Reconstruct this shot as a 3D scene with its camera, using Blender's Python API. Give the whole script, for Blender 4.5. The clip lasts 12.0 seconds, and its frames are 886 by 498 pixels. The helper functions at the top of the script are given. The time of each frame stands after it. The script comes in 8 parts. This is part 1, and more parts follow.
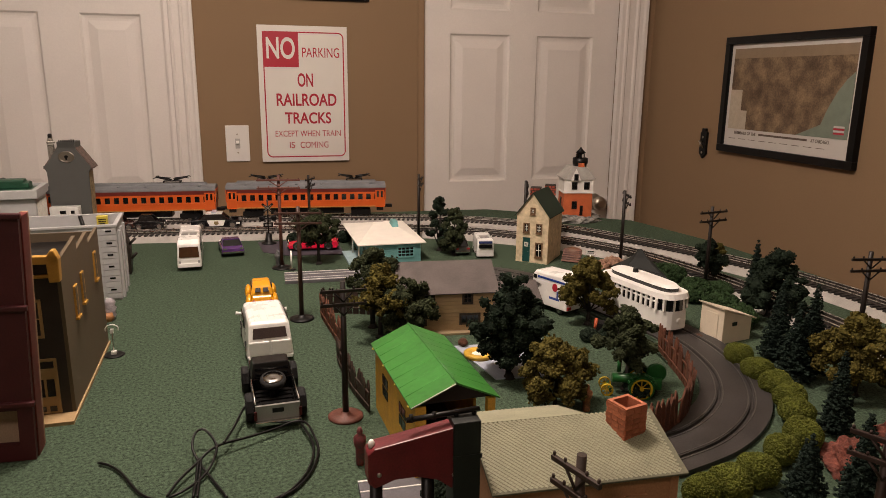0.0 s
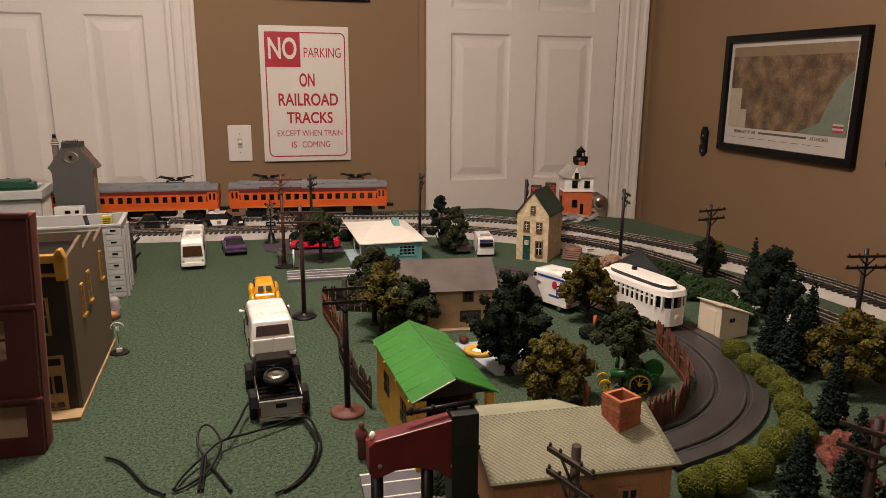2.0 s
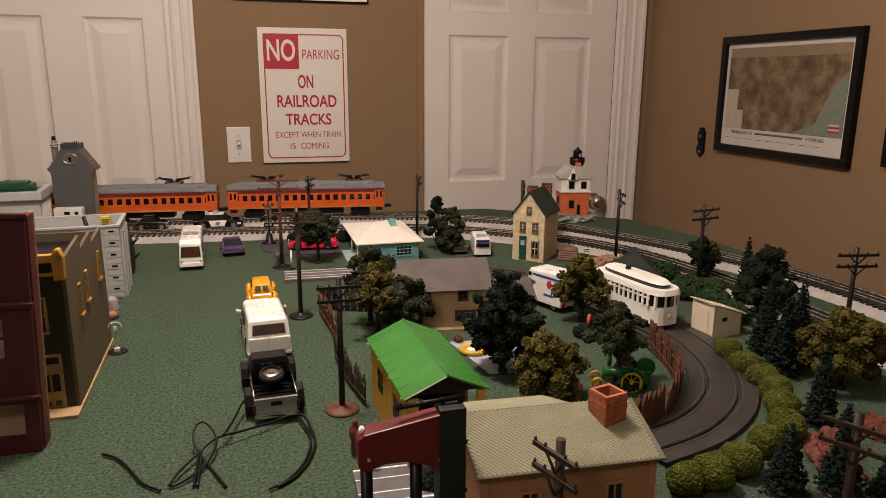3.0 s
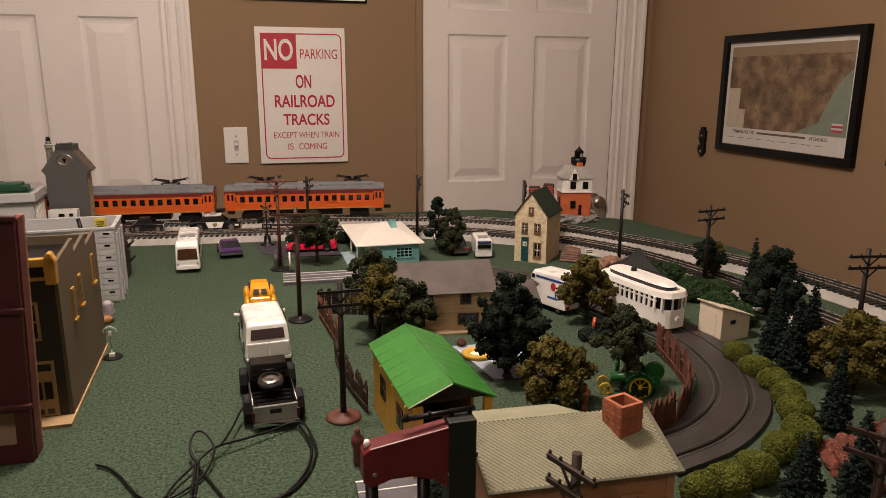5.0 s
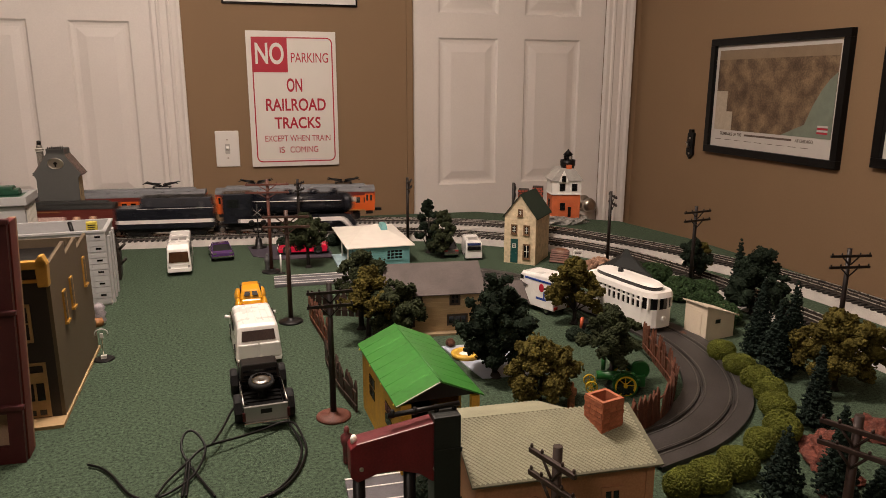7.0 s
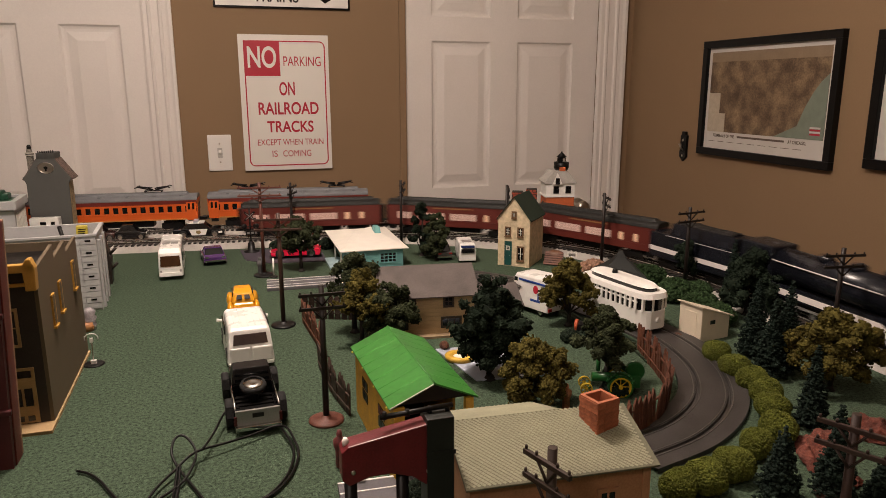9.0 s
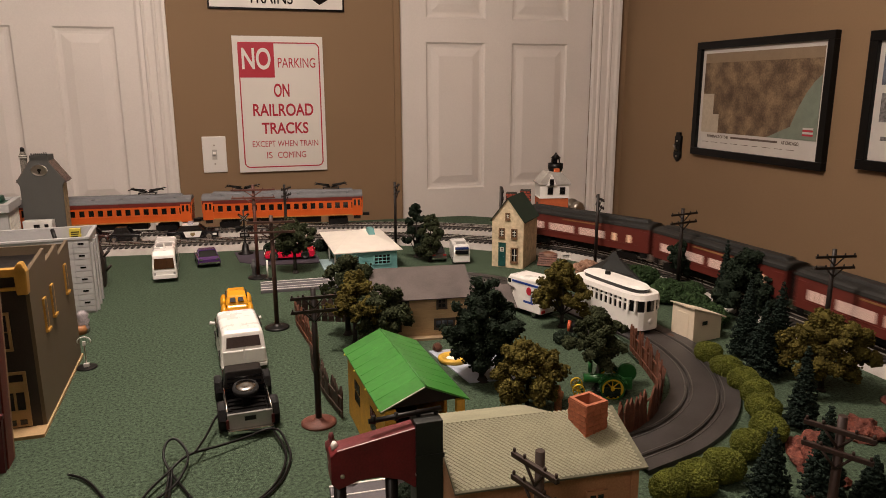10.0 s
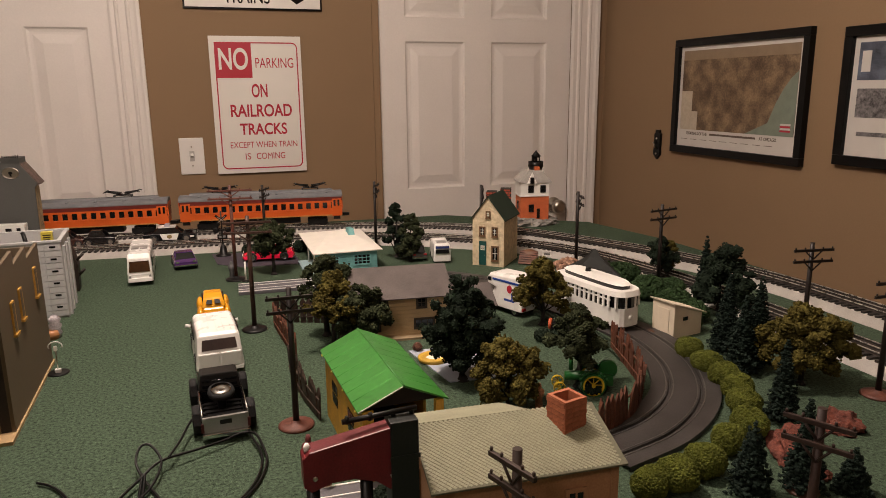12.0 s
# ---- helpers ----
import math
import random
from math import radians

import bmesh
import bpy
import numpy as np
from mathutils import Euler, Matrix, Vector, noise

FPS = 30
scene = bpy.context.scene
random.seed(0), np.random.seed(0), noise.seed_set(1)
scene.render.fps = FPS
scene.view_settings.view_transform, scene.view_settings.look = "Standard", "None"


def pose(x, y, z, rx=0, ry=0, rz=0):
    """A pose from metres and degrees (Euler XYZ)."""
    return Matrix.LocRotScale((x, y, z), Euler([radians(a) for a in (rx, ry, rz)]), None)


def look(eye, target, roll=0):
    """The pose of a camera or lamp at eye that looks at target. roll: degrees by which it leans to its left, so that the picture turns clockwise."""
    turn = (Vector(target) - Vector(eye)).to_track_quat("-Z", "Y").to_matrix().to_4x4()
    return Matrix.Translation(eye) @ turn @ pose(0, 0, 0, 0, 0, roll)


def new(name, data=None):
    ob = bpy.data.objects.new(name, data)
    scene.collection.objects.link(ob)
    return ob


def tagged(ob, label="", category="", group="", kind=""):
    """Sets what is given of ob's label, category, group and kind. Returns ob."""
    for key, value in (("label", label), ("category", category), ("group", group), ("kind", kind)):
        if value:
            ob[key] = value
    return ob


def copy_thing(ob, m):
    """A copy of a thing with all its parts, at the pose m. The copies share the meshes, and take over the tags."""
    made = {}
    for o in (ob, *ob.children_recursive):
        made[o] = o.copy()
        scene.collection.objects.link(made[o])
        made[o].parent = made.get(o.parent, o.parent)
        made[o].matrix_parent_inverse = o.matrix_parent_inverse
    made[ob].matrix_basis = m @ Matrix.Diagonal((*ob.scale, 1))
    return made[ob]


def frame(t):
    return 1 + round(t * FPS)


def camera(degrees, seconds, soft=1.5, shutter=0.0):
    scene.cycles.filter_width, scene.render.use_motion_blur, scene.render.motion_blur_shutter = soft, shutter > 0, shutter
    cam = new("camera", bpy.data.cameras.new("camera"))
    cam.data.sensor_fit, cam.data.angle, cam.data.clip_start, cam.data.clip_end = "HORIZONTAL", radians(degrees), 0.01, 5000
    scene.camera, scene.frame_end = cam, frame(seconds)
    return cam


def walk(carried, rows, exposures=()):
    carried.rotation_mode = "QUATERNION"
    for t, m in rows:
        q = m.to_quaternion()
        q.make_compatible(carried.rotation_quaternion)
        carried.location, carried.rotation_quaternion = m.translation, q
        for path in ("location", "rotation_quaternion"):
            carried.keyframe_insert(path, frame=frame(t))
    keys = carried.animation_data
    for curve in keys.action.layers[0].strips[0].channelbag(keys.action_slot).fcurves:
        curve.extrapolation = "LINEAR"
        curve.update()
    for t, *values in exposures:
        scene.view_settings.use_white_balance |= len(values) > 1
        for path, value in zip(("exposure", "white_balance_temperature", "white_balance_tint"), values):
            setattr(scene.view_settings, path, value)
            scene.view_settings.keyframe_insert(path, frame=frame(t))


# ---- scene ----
cam = camera(64.0, 12.0, soft=0.75, shutter=0.5)
PATH = [
    (0, (-0.056, -2.589, 0.383), (0.466, -0.715, -0.083), 0.6),
    (0.5, (-0.053, -2.586, 0.385), (0.471, -0.714, -0.085), 0.6),
    (1, (-0.057, -2.589, 0.387), (0.464, -0.717, -0.084), 0.5),
    (1.5, (-0.059, -2.595, 0.386), (0.46, -0.721, -0.084), 0.5),
    (2, (-0.057, -2.602, 0.385), (0.459, -0.727, -0.084), 0.4),
    (2.5, (-0.052, -2.611, 0.385), (0.461, -0.736, -0.082), 0.3),
    (3, (-0.051, -2.614, 0.385), (0.463, -0.738, -0.08), 0.3),
    (5, (-0.052, -2.59, 0.382), (0.469, -0.715, -0.082), 0.2),
    (5.5, (-0.052, -2.593, 0.385), (0.476, -0.72, -0.078), 0.2),
    (6, (-0.053, -2.595, 0.383), (0.479, -0.723, -0.078), 0.2),
    (6.5, (-0.052, -2.6, 0.383), (0.484, -0.728, -0.076), 0.1),
    (7, (-0.05, -2.604, 0.383), (0.491, -0.733, -0.073), 0.1),
    (9, (-0.047, -2.599, 0.378), (0.51, -0.73, -0.066), -0.1),
    (9.5, (-0.046, -2.6, 0.378), (0.515, -0.732, -0.066), -0.1),
    (10, (-0.042, -2.602, 0.381), (0.524, -0.736, -0.062), -0.2),
    (10.5, (-0.037, -2.6, 0.377), (0.537, -0.736, -0.061), -0.3),
    (11, (-0.036, -2.597, 0.376), (0.547, -0.734, -0.062), -0.4),
    (11.5, (-0.034, -2.595, 0.376), (0.556, -0.735, -0.063), -0.5),
    (12, (-0.033, -2.595, 0.375), (0.578, -0.742, -0.066), -0.6),
]
walk(cam, [(t, look(eye, target, roll)) for t, eye, target, roll in PATH])

# ---- light ----
world = bpy.data.worlds.new("room_world")
world.use_nodes = True
world.node_tree.nodes["Background"].inputs[0].default_value = (1.0, 0.85, 0.7, 1)
world.node_tree.nodes["Background"].inputs[1].default_value = 0.02
scene.world = world


def globe_lamp(name, at, radius, watts, color):
    data = bpy.data.lights.new(name, "POINT")
    data.shadow_soft_size, data.energy, data.color = radius, watts, color
    ob = new(name, data)
    ob.location = at
    return ob


LAMP = (1.0, 0.82, 0.71)
globe_lamp("ceiling_lamp", (-0.08, -1.70, 1.22), 0.07, 55, LAMP)
globe_lamp("ceiling_lamp_rear", (-0.9, -3.1, 1.22), 0.11, 16, LAMP)
scene.view_settings.exposure = 0.0


# ---- materials ----
def mat(name, rgb, rough=0.6, metal=0.0, var=0.15, scale=60.0, bump=0.15, fine=600.0, spec=0.4, vary=0.0, dark=None, coat=0.0, bd=0.0006):
    """A surface with cloudy colour at one scale, grain at another, and relief. vary: change from piece to piece."""
    m = bpy.data.materials.new(name)
    m.use_nodes = True
    nt = m.node_tree
    bs = nt.nodes["Principled BSDF"]
    tc = nt.nodes.new("ShaderNodeTexCoord")
    big = nt.nodes.new("ShaderNodeTexNoise")
    big.inputs["Scale"].default_value, big.inputs["Detail"].default_value = scale, 5
    small = nt.nodes.new("ShaderNodeTexNoise")
    small.inputs["Scale"].default_value, small.inputs["Detail"].default_value = fine, 3
    nt.links.new(tc.outputs["Object"], big.inputs["Vector"])
    nt.links.new(tc.outputs["Object"], small.inputs["Vector"])
    ramp = nt.nodes.new("ShaderNodeValToRGB")
    lo = dark or tuple(c * (1 - 2 * var) for c in rgb)
    hi = tuple(min(1, c * (1 + var)) for c in rgb)
    ramp.color_ramp.elements[0].position, ramp.color_ramp.elements[1].position = 0.3, 0.7
    ramp.color_ramp.elements[0].color, ramp.color_ramp.elements[1].color = (*lo, 1), (*hi, 1)
    mixf = nt.nodes.new("ShaderNodeMath")
    mixf.operation = "MULTIPLY_ADD"
    nt.links.new(small.outputs["Fac"], mixf.inputs[0])
    mixf.inputs[1].default_value = 0.45
    half = nt.nodes.new("ShaderNodeMath")
    half.operation = "MULTIPLY"
    half.inputs[1].default_value = 0.55
    nt.links.new(big.outputs["Fac"], half.inputs[0])
    nt.links.new(half.outputs[0], mixf.inputs[2])
    nt.links.new(mixf.outputs[0], ramp.inputs["Fac"])
    out = ramp.outputs["Color"]
    if vary:
        info = nt.nodes.new("ShaderNodeObjectInfo")
        hsv = nt.nodes.new("ShaderNodeHueSaturation")
        rng = nt.nodes.new("ShaderNodeMapRange")
        rng.inputs["To Min"].default_value, rng.inputs["To Max"].default_value = 1 - vary, 1 + vary
        nt.links.new(info.outputs["Random"], rng.inputs["Value"])
        nt.links.new(rng.outputs[0], hsv.inputs["Value"])
        nt.links.new(out, hsv.inputs["Color"])
        out = hsv.outputs["Color"]
    nt.links.new(out, bs.inputs["Base Color"])
    rr = nt.nodes.new("ShaderNodeMapRange")
    rr.inputs["To Min"].default_value, rr.inputs["To Max"].default_value = max(0.02, rough - 0.08), min(1, rough + 0.08)
    nt.links.new(big.outputs["Fac"], rr.inputs["Value"])
    nt.links.new(rr.outputs[0], bs.inputs["Roughness"])
    bs.inputs["Metallic"].default_value = metal
    bs.inputs["Specular IOR Level"].default_value = spec
    bs.inputs["Coat Weight"].default_value = coat
    if bump:
        bp = nt.nodes.new("ShaderNodeBump")
        bp.inputs["Strength"].default_value, bp.inputs["Distance"].default_value = bump, bd
        nt.links.new(small.outputs["Fac"], bp.inputs["Height"])
        nt.links.new(bp.outputs[0], bs.inputs["Normal"])
    return m


def glow(name, rgb, strength):
    m = bpy.data.materials.new(name)
    m.use_nodes = True
    bs = m.node_tree.nodes["Principled BSDF"]
    bs.inputs["Base Color"].default_value = (*(c * 0.4 for c in rgb), 1)
    bs.inputs["Emission Color"].default_value, bs.inputs["Emission Strength"].default_value = (*rgb, 1), strength
    return m


def glass(name, rgb, rough=0.05):
    m = bpy.data.materials.new(name)
    m.use_nodes = True
    bs = m.node_tree.nodes["Principled BSDF"]
    bs.inputs["Base Color"].default_value = (*rgb, 1)
    bs.inputs["Roughness"].default_value, bs.inputs["Transmission Weight"].default_value = rough, 1.0
    return m


TAN_WALL = mat("tan_wall_paint", (0.275, 0.182, 0.105), 0.75, var=0.04, scale=3, bump=0.25, fine=350, spec=0.25)
WHITE_DOOR = mat("white_door_paint", (0.80, 0.76, 0.72), 0.45, var=0.03, scale=5, bump=0.1, fine=200)
CEIL = mat("ceiling_paint", (0.75, 0.72, 0.68), 0.9, var=0.03, scale=4, bump=0.3, fine=150)
CARPET = mat("carpet_beige", (0.32, 0.26, 0.2), 0.95, var=0.2, scale=8, bump=0.6, fine=400)
GRASS_MAT = mat("grass_mat", (0.072, 0.108, 0.070), 0.95, var=0.48, scale=260, bump=1.0, fine=700, spec=0.1, bd=0.0012)
GRASS_HILL = mat("grass_hill", (0.05, 0.085, 0.04), 0.95, var=0.4, scale=30, bump=1.0, fine=900, spec=0.1, bd=0.001)
WOOD_EDGE = mat("table_wood", (0.35, 0.22, 0.12), 0.6, var=0.2, scale=20)
ROADBED = mat("grey_roadbed", (0.40, 0.375, 0.345), 0.8, var=0.12, scale=40, bump=0.7, fine=900, bd=0.001)
TIE = mat("black_tie", (0.03, 0.026, 0.024), 0.6, var=0.2, scale=200)
RAIL = mat("nickel_rail", (0.80, 0.76, 0.70), 0.28, 0.8, var=0.1, scale=100, bump=0.05)
RAIL_WEB = mat("dark_rail_web", (0.045, 0.036, 0.03), 0.5, 0.3, var=0.2, scale=100, bump=0.05)
BLACK = mat("black_plastic", (0.006, 0.0055, 0.0055), 0.4, var=0.15, scale=90, bump=0.1, spec=0.28)
BLACK_GLOSS = mat("black_gloss", (0.006, 0.006, 0.007), 0.15, var=0.1, scale=60, bump=0.0, spec=0.5)
FRAME_BLACK = mat("frame_black", (0.004, 0.0038, 0.0038), 0.4, var=0.15, scale=20, bump=0.1, spec=0.2)
PAPER = mat("white_paper", (0.60, 0.57, 0.53), 0.8, var=0.04, scale=20, bump=0.0)
SIGN_WHITE = mat("sign_white", (0.80, 0.77, 0.72), 0.4, var=0.03, scale=10, bump=0.0)
SIGN_RED = mat("sign_red", (0.47, 0.022, 0.045), 0.4, var=0.06, scale=20, bump=0.0)
PLATE = mat("switch_plate", (0.82, 0.80, 0.76), 0.3, var=0.02, scale=20, bump=0.0)
METAL = mat("brushed_metal", (0.55, 0.50, 0.44), 0.3, 1.0, var=0.1, scale=30, bump=0.05)
POLE = mat("pole_brown", (0.055, 0.026, 0.018), 0.5, var=0.2, scale=100, bump=0.1)


# ---- mesh helpers ----
def box(bm, x0, x1, y0, y1, z0, z1, top=1.0, topy=None):
    """A box; top: how much narrower it is above."""
    cx, cy = (x0 + x1) / 2, (y0 + y1) / 2
    ty = top if topy is None else topy
    v = [bm.verts.new((x, y, z0)) for x, y in ((x0, y0), (x1, y0), (x1, y1), (x0, y1))]
    w = [bm.verts.new((cx + (x - cx) * top, cy + (y - cy) * ty, z1)) for x, y in ((x0, y0), (x1, y0), (x1, y1), (x0, y1))]
    bm.faces.new(v[::-1])
    bm.faces.new(w)
    for i in range(4):
        bm.faces.new((v[i], v[(i + 1) % 4], w[(i + 1) % 4], w[i]))
    return v + w


def tube(bm, a, b, r0, r1=None, n=10, caps=True):
    """A round bar from a to b."""
    a, b = Vector(a), Vector(b)
    r1 = r0 if r1 is None else r1
    d = (b - a).normalized()
    u = d.orthogonal().normalized()
    w = d.cross(u)
    ring = [[bm.verts.new(p + r * (math.cos(k * math.tau / n) * u + math.sin(k * math.tau / n) * w)) for k in range(n)] for p, r in ((a, r0), (b, r1))]
    for k in range(n):
        f = bm.faces.new((ring[0][k], ring[0][(k + 1) % n], ring[1][(k + 1) % n], ring[1][k]))
        f.smooth = True
    if caps:
        bm.faces.new(ring[0][::-1])
        bm.faces.new(ring[1])


def lathe(bm, prof, c=(0, 0, 0), n=16, axis="z"):
    """A turned shape from (radius, height) rows."""
    rings = []
    for r, h in prof:
        ring = []
        for k in range(n):
            a = k * math.tau / n
            p = (r * math.cos(a), r * math.sin(a), h) if axis == "z" else (h, r * math.cos(a), r * math.sin(a)) if axis == "x" else (r * math.sin(a), h, r * math.cos(a))
            ring.append(bm.verts.new(Vector(c) + Vector(p)))
        rings.append(ring)
    for a, b in zip(rings, rings[1:]):
        for k in range(n):
            f = bm.faces.new((a[k], a[(k + 1) % n], b[(k + 1) % n], b[k]))
            f.smooth = True
    bm.faces.new(rings[0][::-1])
    bm.faces.new(rings[-1])


def extrude_profile(bm, prof, y0, y1, axis="y", smooth=False):
    """A closed outline of (x, z) drawn out along an axis."""
    def at(p, d):
        return (p[0], d, p[1]) if axis == "y" else (d, p[0], p[1]) if axis == "x" else (p[0], p[1], d)
    a = [bm.verts.new(at(p, y0)) for p in prof]
    b = [bm.verts.new(at(p, y1)) for p in prof]
    n = len(prof)
    bm.faces.new(a)
    bm.faces.new(b[::-1])
    for k in range(n):
        f = bm.faces.new((a[k], b[k], b[(k + 1) % n], a[(k + 1) % n]))
        f.smooth = smooth


def span(side, at, inward, outward):
    """From a little inside to a little outside of a flank, on either side."""
    return side * (at - inward), side * (at + outward)


def strip(bm, path, prof, closed=False):
    """A profile of (across, up) swept along a level path of (x, y)."""
    pts = [Vector((x, y, 0)) for x, y in path]
    rows = []
    for i, p in enumerate(pts):
        a, b = pts[max(i - 1, 0)], pts[min(i + 1, len(pts) - 1)]
        d = (b - a).normalized()
        side = Vector((d.y, -d.x, 0))
        rows.append([bm.verts.new(p + side * s + Vector((0, 0, h))) for s, h in prof])
    n = len(prof)
    for r, q in zip(rows, rows[1:]):
        for k in range(n if closed else n - 1):
            bm.faces.new((r[k], q[k], q[(k + 1) % n], r[(k + 1) % n]))
    if closed:
        bm.faces.new(rows[0][::-1])
        bm.faces.new(rows[-1])


def spline(points, step=0.02):
    """A smooth level line through points, resampled at even steps."""
    p = [np.array(q, float) for q in points]
    p = [2 * p[0] - p[1]] + p + [2 * p[-1] - p[-2]]
    fine = []
    for a, b, c, d in zip(p, p[1:], p[2:], p[3:]):
        for k in range(24):
            t = k / 24
            fine.append(0.5 * (2 * b + (c - a) * t + (2 * a - 5 * b + 4 * c - d) * t * t + (3 * b - a - 3 * c + d) * t**3))
    fine.append(p[-2])
    fine = np.array(fine)
    s = np.r_[0, np.cumsum(np.linalg.norm(np.diff(fine, axis=0), axis=1))]
    n = max(2, int(s[-1] / step))
    q = np.linspace(0, s[-1], n + 1)
    return np.stack([np.interp(q, s, fine[:, i]) for i in range(fine.shape[1])], 1)


def bent(bm, pts, r, n=6):
    """A round cord along points in space."""
    pts = [Vector(p) for p in pts]
    rings = []
    u = None
    for i, p in enumerate(pts):
        d = (pts[min(i + 1, len(pts) - 1)] - pts[max(i - 1, 0)]).normalized()
        u = d.orthogonal().normalized() if u is None else (u - d * u.dot(d)).normalized()
        w = d.cross(u)
        rings.append([bm.verts.new(p + r * (math.cos(k * math.tau / n) * u + math.sin(k * math.tau / n) * w)) for k in range(n)])
    for a, b in zip(rings, rings[1:]):
        for k in range(n):
            bm.faces.new((a[k], a[(k + 1) % n], b[(k + 1) % n], b[k])).smooth = True
    bm.faces.new(rings[0][::-1])
    bm.faces.new(rings[-1])


def mesh_of(name, bm, material, bevel=0.0):
    bmesh.ops.recalc_face_normals(bm, faces=bm.faces)
    if bevel:
        edges = [e for e in bm.edges if len(e.link_faces) == 2 and e.calc_face_angle(0) > 0.6]
        bmesh.ops.bevel(bm, geom=edges, offset=bevel, segments=2, affect="EDGES", profile=0.6, clamp_overlap=True)
    me = bpy.data.meshes.new(name)
    bm.to_mesh(me)
    bm.free()
    if material:
        me.materials.append(material)
    return me


def part(name, bm, material, parent=None, label="", bevel=0.0, m=None):
    """One mesh object under a thing or part."""
    ob = new(name, mesh_of(name, bm, material, bevel))
    if parent is not None:
        ob.parent = parent
    if m is not None:
        ob.matrix_basis = m
    if label:
        ob["label"] = label
    return ob


def shared(name, me, parent, m):
    ob = new(name, me)
    ob.parent = parent
    ob.matrix_basis = m
    return ob


def thing(name, label, category, m, group="", kind=""):
    ob = new(name)
    ob.empty_display_size = 0.02
    ob.matrix_basis = m
    return tagged(ob, label, category, group, kind)


def words(name, text, material, parent, m, width, height, depth=0.0006, bold=0.008):
    """Lettering, made to fit a width and height, lying in its own xy plane about its middle."""
    cu = bpy.data.curves.new(name, "FONT")
    cu.body, cu.align_x, cu.extrude, cu.offset = text, "CENTER", 0.01, bold
    tmp = new("tmp_text", cu)
    me = bpy.data.meshes.new_from_object(tmp.evaluated_get(bpy.context.evaluated_depsgraph_get()))
    bpy.data.objects.remove(tmp)
    co = np.array([v.co for v in me.vertices])
    lo, hi = co.min(0), co.max(0)
    for v in me.vertices:
        v.co = ((v.co.x - (lo[0] + hi[0]) / 2) * width / (hi[0] - lo[0]), (v.co.y - (lo[1] + hi[1]) / 2) * height / (hi[1] - lo[1]), depth if v.co.z > 0 else 0)
    me.materials.clear()
    me.materials.append(material)
    ob = new(name, me)
    ob.parent = parent
    ob.matrix_basis = m
    return ob


# ---- the room ----
FLOOR_Z, CEIL_Z, WALL_X = -1.03, 1.41, 1.516


def structure(name, bm, material, label, category, bevel=0.0):
    return tagged(part(name, bm, material, bevel=bevel), label, category, kind="structure")


def rooms():
    bm = bmesh.new()
    box(bm, -2.7, WALL_X + 0.12, -4.3, 0.14, FLOOR_Z - 0.1, FLOOR_Z)
    structure("floor", bm, CARPET, "beige carpet floor under the train layout", "floor")
    bm = bmesh.new()
    box(bm, -2.7, WALL_X + 0.12, -4.3, 0.14, CEIL_Z, CEIL_Z + 0.1)
    structure("ceiling", bm, CEIL, "plain white painted ceiling", "ceiling")
    # back wall with two door openings
    bm = bmesh.new()
    box(bm, -0.29, 0.575, 0, 0.12, FLOOR_Z, CEIL_Z)
    box(bm, 1.37, WALL_X, 0, 0.12, FLOOR_Z, CEIL_Z)
    box(bm, -2.6, -0.925, 0, 0.12, FLOOR_Z, CEIL_Z)
    box(bm, -0.925, -0.29, 0, 0.12, 1.02, CEIL_Z)
    box(bm, 0.575, 1.37, 0, 0.12, 1.02, CEIL_Z)
    structure("wall_north", bm, TAN_WALL, "tan painted wall with two white panel doors", "wall")
    bm = bmesh.new()
    box(bm, WALL_X, WALL_X + 0.12, -4.2, 0.12, FLOOR_Z, CEIL_Z)
    structure("wall_east", bm, TAN_WALL, "tan painted wall hung with framed prints", "wall")
    bm = bmesh.new()
    box(bm, -2.72, -2.6, -4.2, 0.12, FLOOR_Z, CEIL_Z)
    structure("wall_west", bm, TAN_WALL, "plain tan painted wall", "wall")
    bm = bmesh.new()
    box(bm, -2.6, WALL_X, -4.32, -4.2, FLOOR_Z, CEIL_Z)
    structure("wall_south", bm, TAN_WALL, "plain tan painted wall", "wall")


